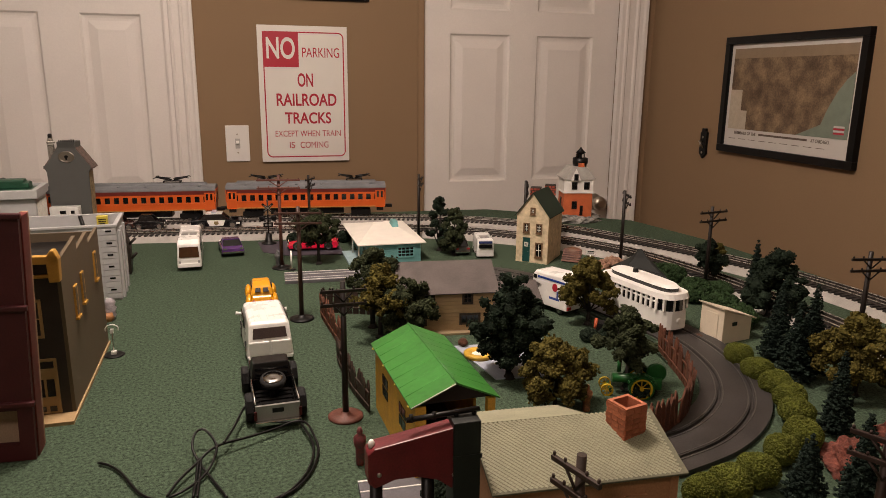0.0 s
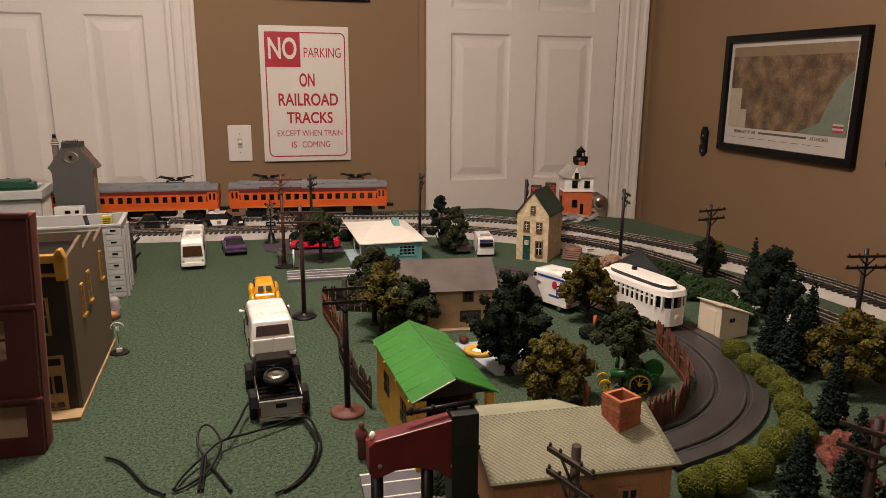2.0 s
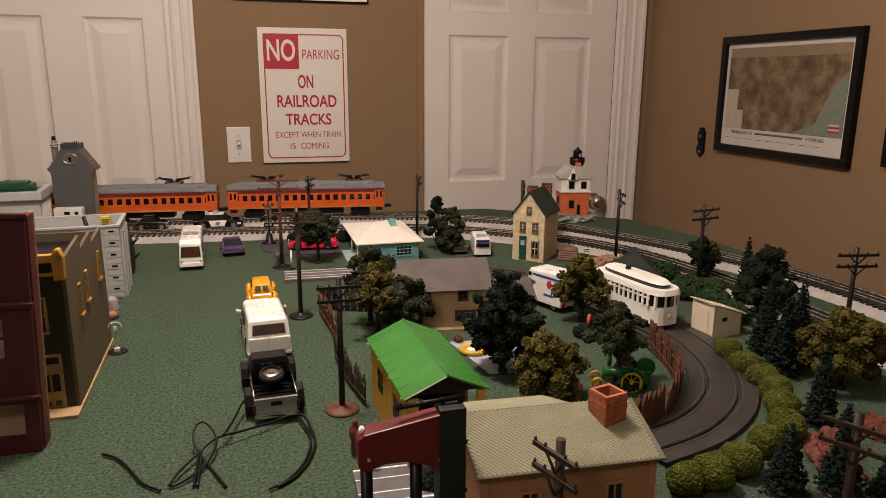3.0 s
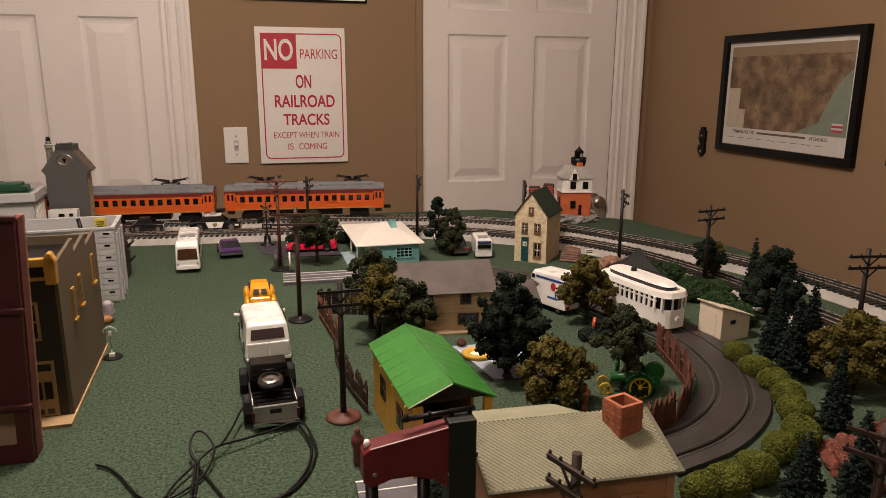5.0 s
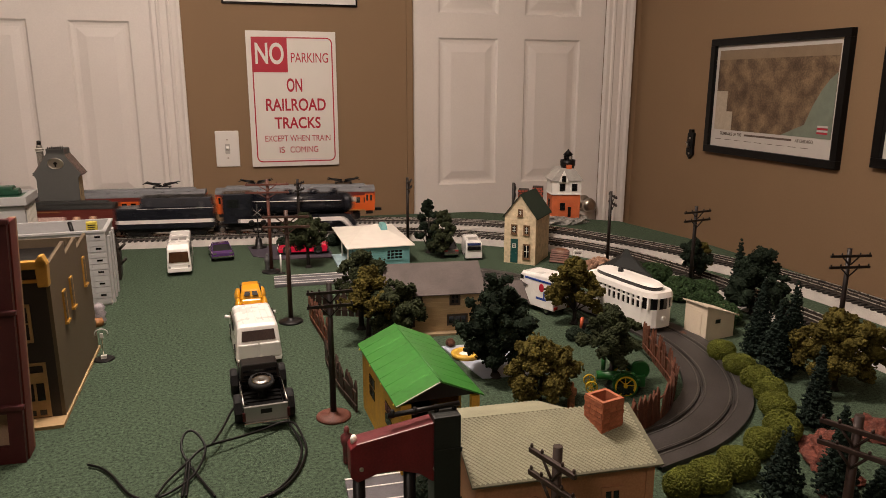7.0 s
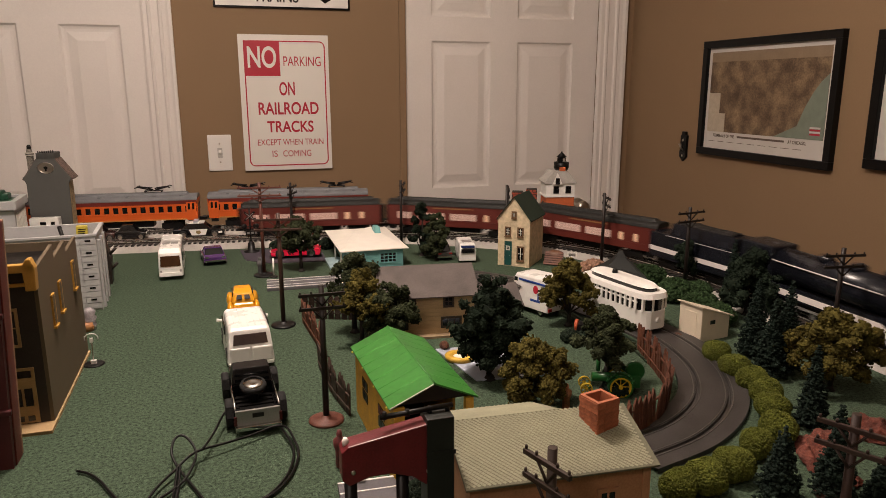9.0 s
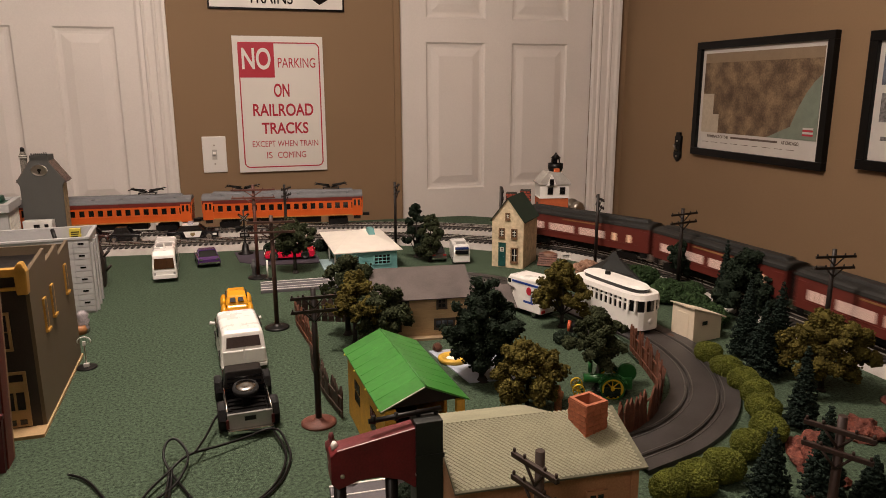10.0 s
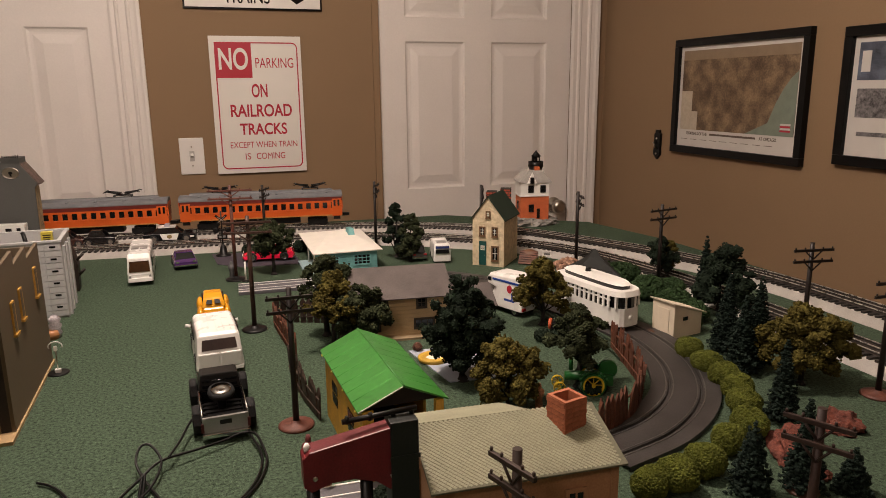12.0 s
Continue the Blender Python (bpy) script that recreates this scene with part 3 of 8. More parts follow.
def leafy_tree(label, x, y, h, r, material, seed, trunk=0.3, lobes=16, lean=0.0, n=1000, size=0.0026):
    """A model tree: branched trunk and a crown of ragged clumps in uneven lobes."""
    rng = np.random.default_rng(seed)
    t = thing("tree", label, "tree", pose(x, y, 0, 0, 0, seed * 37 % 360), group="layout trees")
    z0 = h * trunk
    hc = (h - z0) / 2
    cen = []
    lobes = max(9, int(lobes * 0.8))
    for k in range(lobes):
        u = (k + 0.5) / lobes
        zz = z0 + (h - z0) * (0.14 + 0.70 * u)
        wide = r * (0.72 * math.sin(math.pi * min(1, 0.25 + 0.75 * u)) ** 0.7)
        a = k * 2.4 + rng.uniform(-0.5, 0.5)
        q = wide * rng.uniform(0.5, 1.18)
        cen.append((q * math.cos(a) + lean * u, q * math.sin(a), zz, r * rng.uniform(0.28, 0.46)))
    cen.append((lean, 0, h - r * 0.3, r * 0.36))
    pts, sz = [], []
    m = max(16, int(n * 2.8) // (len(cen) * 7))
    for cx, cy, cz, rr in cen:
        for j in range(7):
            e = rng.normal(size=3)
            e *= rr * rng.uniform(0.4, 1.0) / np.linalg.norm(e)
            lump = rr * rng.uniform(0.34, 0.54)
            mid = np.array((cx, cy, max(cz, z0 + lump))) + e * (1, 1, 0.85)
            d = rng.normal(size=(m, 3))
            d /= np.linalg.norm(d, axis=1)[:, None]
            pts.append(mid[None])
            sz.append(np.array([lump * 0.86]))
            pts.append(mid + d * lump * rng.uniform(0.78, 1.12, (m, 1)) * (1, 1, 0.85))
            sz.append(rng.uniform(0.5, 1.25, m) * size * 0.72)
    clumps("crown", np.concatenate(pts), np.concatenate(sz), rng, material, t)
    bm = bmesh.new()
    tube(bm, (0, 0, 0), (0.001, 0.001, z0), h * 0.035, h * 0.026, 8)
    tube(bm, (0.001, 0.001, z0), (lean * 0.6, 0, h * 0.75), h * 0.026, h * 0.008, 7)
    for cx, cy, cz, rr in cen[:8]:
        tube(bm, (0, 0, z0 * 0.95), (cx * 0.8, cy * 0.8, cz), h * 0.016, h * 0.005, 5)
    lathe(bm, [(h * 0.07, 0.0), (h * 0.05, 0.002), (h * 0.036, 0.006)], (0, 0, 0), 8)
    part("trunk", bm, BARK, t)
    return t


def spruce(label, x, y, h, r, seed, material=None, stand=False):
    rng = np.random.default_rng(seed)
    t = thing("spruce_tree", label, "tree", pose(x, y, 0), group="layout spruces")
    pts, sz = [], []
    tiers = max(9, int(h / 0.006))
    for k in range(tiers):
        u = k / (tiers - 1)
        rr = r * (1 - u) ** 0.85 + 0.002
        m = max(14, int(150 * (1 - u) + 14))
        a = rng.uniform(0, math.tau, m)
        q = rr * rng.uniform(0.4, 1.04, m) * (1 + 0.2 * np.sin(a * 5 + k * 1.7))
        z = h * (0.12 + 0.87 * u) - 0.25 * q + rng.uniform(-0.002, 0.002, m)
        pts.append(np.stack([q * np.cos(a), q * np.sin(a), z], 1))
        sz.append(rng.uniform(0.0012, 0.0026, m) * (1.0 - 0.3 * u))
    clumps("crown", np.concatenate(pts), np.concatenate(sz), rng, material or LEAF_SPRUCE, t, 0.8)
    bm = bmesh.new()
    lathe(bm, [(r * 0.42, h * 0.12), (r * 0.55, h * 0.2), (r * 0.3, h * 0.6), (r * 0.08, h * 0.93)], (0, 0, 0), 9)
    part("inner_crown", bm, material or LEAF_SPRUCE, t)
    bm = bmesh.new()
    tube(bm, (0, 0, 0), (0, 0, h * 0.9), h * 0.03, h * 0.006, 7)
    part("trunk", bm, BARK, t)
    if stand:
        bm = bmesh.new()
        lathe(bm, [(0.016, 0), (0.015, 0.002), (0.006, 0.003)], (0, 0, 0), 14)
        part("stand", bm, mat("brown_stand", (0.10, 0.045, 0.03), 0.6), t)
    return t


def bush(label, x, y, r, h, seed, material, n=900, size=0.0021, rz=0, sx=1.0):
    rng = np.random.default_rng(seed)
    t = thing("bush", label, "bush", pose(x, y, 0, 0, 0, rz), group="layout bushes")
    d = rng.normal(size=(n, 3))
    d /= np.linalg.norm(d, axis=1)[:, None]
    lump = 1 + 0.05 * np.sin(5 * d[:, :1] + seed) + 0.05 * np.cos(4 * d[:, 1:2] + 2 * seed)
    p = d * lump * rng.uniform(0.9, 1.03, (n, 1)) * (r * sx, r, h / 2) + (0, 0, h / 2)
    p[:, 2] = np.maximum(p[:, 2], 0.001)
    clumps("foliage", p, rng.uniform(0.7, 1.35, n) * size, rng, material, t)
    bm = bmesh.new()
    bmesh.ops.create_icosphere(bm, subdivisions=2, radius=1.0)
    bmesh.ops.scale(bm, vec=(r * 0.92 * sx, r * 0.92, h * 0.46), verts=bm.verts)
    bmesh.ops.translate(bm, vec=(0, 0, h * 0.48), verts=bm.verts)
    part("core", bm, material, t)
    return t


def plants():
    dark = "dark green model tree with ragged foliage clumps"
    olive = "olive green model tree with ragged foliage clumps"
    mid = "dull green model tree with ragged foliage clumps"
    leafy_tree(dark, 0.264, -1.772, 0.138, 0.058, LEAF_DARK, 3, 0.07, 26, -0.004, 1900)
    leafy_tree(olive, 0.285, -1.872, 0.090, 0.048, LEAF_OLIVE, 5, 0.16, 18, 0.0, 1500)
    leafy_tree(mid, 0.396, -1.842, 0.109, 0.039, LEAF_MID, 7, 0.34, 16, 0.0, 1300)
    leafy_tree(dark, 0.081, -1.12, 0.118, 0.048, LEAF_MID, 11, 0.36, 16, 0.0, 1200)
    leafy_tree(dark, 0.382, -1.110, 0.106, 0.036, LEAF_MID, 13, 0.06, 16, 0.0, 1200)
    leafy_tree(dark, 0.362, -1.06, 0.125, 0.032, LEAF_DARK, 17, 0.06, 14, 0.0, 1000)
    leafy_tree(olive, 0.462, -1.605, 0.110, 0.046, LEAF_OLIVE, 19, 0.2, 18, 0.0, 1500)
    leafy_tree(mid, 0.124, -1.535, 0.130, 0.042, LEAF_MID, 23, 0.4, 16, -0.004, 1100)
    leafy_tree(olive, 0.126, -1.585, 0.108, 0.044, LEAF_OLIVE, 29, 0.35, 16, 0.0, 1300)
    leafy_tree(mid, 0.168, -1.598, 0.092, 0.048, LEAF_MID, 31, 0.15, 16, 0.0, 1400)
    leafy_tree(dark, 0.775, -1.470, 0.096, 0.032, LEAF_DARK, 37, 0.3, 12, 0.0, 900)
    leafy_tree(olive, 0.812, -1.452, 0.082, 0.022, LEAF_OLIVE, 41, 0.25, 10, 0.0, 700)
    leafy_tree(dark, 0.776, -1.642, 0.114, 0.054, LEAF_DARK, 43, 0.1, 20, 0.0, 1500)
    leafy_tree(dark, 0.797, -1.680, 0.076, 0.024, LEAF_DARK, 44, 0.1, 10, 0.0, 700)
    leafy_tree(olive, 0.668, -1.930, 0.104, 0.050, LEAF_OLIVE, 47, 0.2, 22, 0.0, 2000)
    sp = "dark spruce model tree with drooping tiers"
    spruce(sp, 0.654, -1.806, 0.116, 0.020, 51)
    spruce(sp, 0.625, -1.872, 0.106, 0.021, 52)
    spruce(sp, 0.652, -1.868, 0.128, 0.018, 53)
    spruce(sp, 0.788, -1.586, 0.118, 0.014, 54)
    spruce(sp, 0.428, -2.113, 0.072, 0.018, 55)
    spruce(sp, 0.478, -2.126, 0.092, 0.017, 56, stand=True)
    spruce(sp, 0.519, -2.144, 0.044, 0.014, 57)
    spruce(sp, 0.564, -2.008, 0.098, 0.015, 58)
    hedge = "round clipped yellow-green model bush"
    for k, (x, y, r, h) in enumerate(((0.592, -1.804, 0.0215, 0.030), (0.582, -1.856, 0.0220, 0.030), (0.574, -1.902, 0.0220, 0.031), (0.563, -1.938, 0.0225, 0.031), (0.540, -1.975, 0.0230, 0.031), (0.507, -2.022, 0.0230, 0.033), (0.459, -2.045, 0.0195, 0.033), (0.408, -2.073, 0.0215, 0.034), (0.367, -2.086, 0.0215, 0.034), (0.334, -2.090, 0.0190, 0.032))):
        bush(hedge, x, y, r * 0.87, h * 0.96, 60 + k, LEAF_LIME, 3200, 0.00105)
    low = "low dark green model shrub"
    for k, (x, y, r, h) in enumerate(((0.665, -1.700, 0.022, 0.030), (0.700, -1.668, 0.026, 0.032), (0.715, -1.60, 0.03, 0.030), (0.70, -1.53, 0.03, 0.028), (0.735, -1.50, 0.03, 0.028), (0.725, -1.42, 0.032, 0.036), (0.70, -1.385, 0.026, 0.034), (0.77, -1.52, 0.022, 0.025))):
        bush(low, x, y, r, h, 80 + k, LEAF_GREEN, 700, 0.0028)
    for k, (x, y, r, h) in enumerate(((0.432, -1.672, 0.014, 0.016), (0.456, -1.690, 0.016, 0.026), (0.16, -0.925, 0.016, 0.026), (0.045, -0.915, 0.018, 0.024), (0.405, -1.86, 0.017, 0.015), (0.56, -1.135, 0.005, 0.007), (0.10, -2.02, 0.013, 0.018))):
        bush(low, x, y, r, h, 95 + k, LEAF_DARK, 350, 0.0024)


plants()


# ---- poles, fences, slot road ----
def utility_pole(x, y, h, rz, material, base, label, base_r=0.020, arm=0.042, base_label=""):
    t = thing("utility_pole", label, "utility pole", pose(x, y, 0, 0, 0, rz), group="utility poles")
    bm = bmesh.new()
    tube(bm, (0, 0, 0.004), (0, 0, h), 0.0038, 0.0031, 10)
    part("pole", bm, material, t)
    bm = bmesh.new()
    lathe(bm, [(base_r, 0), (base_r, 0.0022), (base_r * 0.8, 0.0038), (0.0065, 0.0045), (0.0052, 0.007), (0.0040, 0.0075)], (0, 0, 0), 20)
    part("base", bm, base, t, base_label)
    for z, a in ((h - 0.010, arm), (h - 0.026, arm)):
        bm = bmesh.new()
        box(bm, -a, a, -0.006, -0.003, z - 0.0018, z + 0.0018)
        c = part("crossarm", bm, material, t, bevel=0.0005)
        for u in (-0.92, -0.45, 0.45, 0.92):
            bm = bmesh.new()
            lathe(bm, [(0.0009, z + 0.0015), (0.0012, z + 0.0032), (0.0008, z + 0.0046)], (u * a, -0.0045, 0), 7)
            part("insulator", bm, material, c)
        for s in (-1, 1):
            bm = bmesh.new()
            tube(bm, (s * a * 0.42, -0.0045, z - 0.001), (0, -0.004, z - 0.013), 0.0011, 0.0011, 5)
            part("brace", bm, material, t)
    return t


def poles():
    dark = mat("pole_dark", (0.014, 0.009, 0.0075), 0.5, var=0.2, scale=90)
    rust = mat("rust_base", (0.13, 0.045, 0.03), 0.55, var=0.25, scale=60)
    lab = "brown plastic utility pole with two crossarms"
    utility_pole(0.04, -1.831, 0.164, 0, dark, rust, lab + " on rust-brown base", 0.0205, 0.026)
    utility_pole(0.018, -1.47, 0.186, -8, POLE, BLACK, lab + " on black base", 0.020, 0.037)
    utility_pole(0.004, -1.137, 0.193, -8, mat("pole_rusty", (0.12, 0.04, 0.028), 0.5, var=0.2, scale=90), BLACK, lab + " on black base", 0.021, 0.043)
    utility_pole(0.084, -0.884, 0.158, 60, dark, dark, lab, 0.012, 0.025)
    utility_pole(0.342, -0.936, 0.160, 62, dark, dark, lab, 0.012, 0.025)
    utility_pole(0.562, -1.076, 0.158, 70, dark, dark, lab, 0.012, 0.030)
    utility_pole(0.706, -1.271, 0.160, 75, dark, dark, lab, 0.012, 0.032)
    utility_pole(0.756, -1.496, 0.163, 10, dark, dark, lab, 0.012, 0.032)
    utility_pole(0.757, -1.842, 0.161, -10, dark, dark, lab, 0.012, 0.030)
    utility_pole(0.730, -1.990, 0.156, 0, dark, rust, lab + " on rust-brown base", 0.020, 0.030)
    utility_pole(0.352, -2.251, 0.160, -62, mat("pole_worn", (0.030, 0.014, 0.010), 0.6, var=0.25, scale=90), rust, lab, 0.020, 0.023)
    utility_pole(0.133, -2.233, 0.160, -72, mat("pole_mid", (0.040, 0.024, 0.016), 0.6, var=0.25, scale=90), rust, lab, 0.020, 0.021)


FENCE_WOOD = mat("fence_brown", (0.135, 0.048, 0.026), 0.6, var=0.3, scale=120, bump=0.4, vary=0.25)
FENCE_DARK = mat("fence_dark", (0.045, 0.026, 0.018), 0.6, var=0.3, scale=120, bump=0.4, vary=0.25)


def picket_fence(points, h, step, material, label, flat=0.0):
    t = thing("picket_fence", label, "fence", pose(0, 0, 0), group="picket fences")
    path = spline(points, step)
    bm = bmesh.new()
    w = step * 0.42
    extrude_profile(bm, [(-w, 0.0), (w, 0.0), (w * 1.15, h * 0.8), (0, h), (-w * 1.15, h * 0.8)], -0.0011, 0.0011)
    me = mesh_of("picket", bm, material)
    rng = random.Random(5)
    for a, b in zip(path, path[1:]):
        rz = math.degrees(math.atan2(b[1] - a[1], b[0] - a[0]))
        shared("picket", me, t, pose(a[0], a[1], rng.uniform(-0.001, 0.0) + 0.001, rng.uniform(-5, 5), rng.uniform(-4, 4), rz))
    for z in (0.25, 0.68):
        bm = bmesh.new()
        strip(bm, path, [(0.0011, z * h - 0.001), (0.0026, z * h - 0.001), (0.0026, z * h + 0.001), (0.0011, z * h + 0.001)], True)
        part("rail", bm, material, t)
    return t


def slot_road(points, label):
    t = thing("slot_track", label, "slot car track", pose(0, 0, 0), group="slot car track")
    asphalt = mat("slot_black", (0.044, 0.040, 0.038), 0.45, var=0.3, scale=28, bump=0.2)
    path = spline(points, 0.008)
    bm = bmesh.new()
    strip(bm, path, [(-0.042, 0), (-0.042, 0.006), (-0.021, 0.006), (-0.020, 0.003), (-0.018, 0.003), (-0.017, 0.006), (0.017, 0.006), (0.018, 0.003), (0.020, 0.003), (0.021, 0.006), (0.042, 0.006), (0.042, 0)])
    part("road_surface", bm, asphalt, t)
    if len(points) > 4:
        green = mat("apron_green", (0.045, 0.075, 0.045), 0.6, var=0.3, scale=80)
        bm = bmesh.new()
        box(bm, -0.0011, 0.0011, -0.014, 0.014, 0.0, 0.0035)
        rib = mesh_of("apron_rib", bm, green)
        run = spline(points, 0.0058)
        for a, b in zip(run[70:118], run[71:119]):
            rz = math.degrees(math.atan2(b[1] - a[1], b[0] - a[0]))
            shared("apron_rib", rib, t, pose(a[0], a[1], 0.0, 0, 0, rz) @ pose(0, -0.057, 0))
    if len(points) > 4:
        # three orange-brown connector tabs, drawn as thin flat patches on the road
        rust = mat("tab_orange_brown", (0.15, 0.06, 0.035), 0.7, var=0.4, scale=120)
        for k, off in ((78, 0.003), (87, -0.004), (101, 0.026)):
            a, b = run[k], run[k + 1]
            bm = bmesh.new()
            extrude_profile(bm, [(-0.006, -0.003), (0.001, -0.004), (0.007, -0.001), (0.005, 0.003), (-0.004, 0.0035)], 0.0, 0.0005, "z")
            part("connector_tab", bm, rust, t, "small orange-brown connector tab", m=pose(a[0], a[1], 0.006, 0, 0, math.degrees(math.atan2(b[1] - a[1], b[0] - a[0]))) @ pose(0, off, 0))
    for off in (-0.0235, -0.0145, 0.0145, 0.0235):
        bm = bmesh.new()
        strip(bm, path, [(off - 0.0007, 0.006), (off - 0.0007, 0.0066), (off + 0.0007, 0.0066), (off + 0.0007, 0.006)])
        part("contact_strip", bm, mat("contact_grey", (0.16, 0.15, 0.145), 0.35, 0.7, var=0.2, scale=60), t)
    return t


def straight_slot(x0, x1, y, label):
    t = thing("slot_track", label, "slot car track", pose((x0 + x1) / 2, y, 0, 0, 0, -2), group="slot car track")
    w = (x1 - x0) / 2
    bm = bmesh.new()
    box(bm, -w, w, -0.033, 0.033, 0, 0.006)
    part("road_surface", bm, mat("slot_grey", (0.115, 0.11, 0.12), 0.5, var=0.15, scale=50), t, bevel=0.0008)
    for y0, wd in ((-0.028, 0.0012), (-0.012, 0.0008), (0.012, 0.0008), (0.030, 0.0012)):
        bm = bmesh.new()
        box(bm, -w, w, y0 - wd, y0 + wd, 0.006, 0.0066)
        part("white_line", bm, PLATE, t)
    return t


poles()
picket_fence([(0.050, -1.470), (0.057, -1.55), (0.065, -1.637)], 0.043, 0.0085, FENCE_WOOD, "brown plastic picket fence along the yard")
picket_fence([(0.052, -1.668), (0.0565, -1.755), (0.069, -1.832)], 0.040, 0.0085, FENCE_DARK, "dark brown plastic picket fence along the yard")
picket_fence([(0.056, -1.440), (0.09, -1.458), (0.15, -1.482)], 0.043, 0.0105, FENCE_DARK, "dark brown plastic picket fence along the yard")
picket_fence([(0.507, -1.742), (0.503, -1.757), (0.485, -1.823), (0.466, -1.877), (0.430, -1.926), (0.388, -1.958), (0.34, -1.978)], 0.045, 0.0075, FENCE_WOOD, "curved brown picket fence beside the slot track")
slot_road([(0.30, -1.222), (0.38, -1.262), (0.45, -1.335), (0.50, -1.43), (0.535, -1.53), (0.560, -1.63), (0.572, -1.70), (0.568, -1.77), (0.545, -1.85), (0.495, -1.925), (0.42, -1.978), (0.33, -2.005)], "curved black two-lane slot car track")
straight_slot(0.004, 0.275, -1.232, "grey straight slot track with white lines")
straight_slot(0.030, 0.30, -2.015, "grey straight slot track with white lines")
bm = bmesh.new()
strip(bm, INNER[60:115], [(-0.114, 0.0), (-0.114, 0.006), (-0.052, 0.006), (-0.047, 0.0)])
structure("road", bm, ROADBED, "grey strip of roadbed between the two tracks", "road")


# ---- buildings ----
PANE = mat("dark_pane", (0.006, 0.006, 0.007), 0.15, var=0.3, scale=60, bump=0, spec=0.6)
WHITE_TRIM = mat("white_trim", (0.68, 0.65, 0.58), 0.5, var=0.06, scale=60)
YELLOW_TRIM = mat("yellow_trim", (0.50, 0.27, 0.05), 0.45, var=0.12, scale=70)
TAN_TRIM = mat("tan_trim", (0.38, 0.25, 0.11), 0.55, var=0.12, scale=70)


def window(parent, m, w, h, trim, rows=2, cols=2, sill=False, bar=0.0016, pane=None, muntin=None):
    """A framed window lying in its own xz plane, outward along -y."""
    bm = bmesh.new()
    box(bm, -w / 2, w / 2, -0.0016, 0.0005, -bar, bar)
    box(bm, -w / 2, w / 2, -0.0016, 0.0005, h - bar, h + bar)
    box(bm, -w / 2 - bar, -w / 2 + bar, -0.0016, 0.0005, -bar, h + bar)
    box(bm, w / 2 - bar, w / 2 + bar, -0.0016, 0.0005, -bar, h + bar)
    if sill:
        box(bm, -w / 2 - 0.002, w / 2 + 0.002, -0.003, 0.0005, -bar * 2, -bar)
    f = part("window", bm, trim, parent, m=m)
    if rows + cols > 2:
        bm = bmesh.new()
        for k in range(1, cols):
            x = -w / 2 + w * k / cols
            box(bm, x - bar * 0.4, x + bar * 0.4, -0.0012, 0.0005, bar, h - bar)
        for k in range(1, rows):
            z = h * k / rows
            box(bm, -w / 2 + bar, w / 2 - bar, -0.00125, 0.0005, z - bar * 0.4, z + bar * 0.4)
        part("glazing_bars", bm, muntin or trim, f)
    bm = bmesh.new()
    box(bm, -w / 2, w / 2, -0.0006, 0.0004, 0, h)
    part("pane", bm, pane or PANE, f)
    return f


def door(parent, m, w, h, material, trim):
    bm = bmesh.new()
    box(bm, -w / 2, w / 2, -0.0012, 0.0004, 0, h)
    d = part("door", bm, material, parent, m=m, bevel=0.0003)
    bm = bmesh.new()
    box(bm, -w / 2 - 0.0016, -w / 2, -0.0018, 0.0004, 0, h + 0.0016)
    box(bm, w / 2, w / 2 + 0.0016, -0.0018, 0.0004, 0, h + 0.0016)
    box(bm, -w / 2, w / 2, -0.0018, 0.0004, h, h + 0.0016)
    part("frame", bm, trim, d)
    return d


def roof_slab(parent, x0, x1, y0, z0, y1, z1, th, material, name="roof", label=""):
    """A sloping slab from the eave line y0, z0 to the ridge line y1, z1."""
    bm = bmesh.new()
    d = Vector((0, y1 - y0, z1 - z0)).normalized()
    n = Vector((0, -d.z, d.y)) * (1 if y1 > y0 else -1)
    pts = [(y0, z0), (y1, z1), (y1 + n.y * th, z1 + n.z * th), (y0 + n.y * th, z0 + n.z * th)]
    extrude_profile(bm, pts, x0, x1, "x")
    return part(name, bm, material, parent, label, bevel=0.0004)


def gable_walls(parent, w, d, h, rh, material, along="x"):
    """Walls with gables; the ridge runs along the given axis."""
    bm = bmesh.new()
    if along == "x":
        extrude_profile(bm, [(-d / 2, 0), (d / 2, 0), (d / 2, h), (0, rh), (-d / 2, h)], -w / 2, w / 2, "x")
    else:
        extrude_profile(bm, [(-w / 2, 0), (w / 2, 0), (w / 2, h), (0, rh), (-w / 2, h)], -d / 2, d / 2, "y")
    return part("wall", bm, material, parent)


def side_roofs(parent, w, d, h, rh, over, th, material):
    """Two slabs over a ridge along y."""
    for s in (-1, 1):
        bm = bmesh.new()
        sl = (rh - h) / (w / 2)
        xe = s * (w / 2 + over)
        ze = h - over * sl
        extrude_profile(bm, [(0, rh), (xe, ze), (xe, ze + th), (0, rh + th * 1.3)], -d / 2 - over, d / 2 + over, "y")
        part("roof", bm, material, parent, bevel=0.0004)


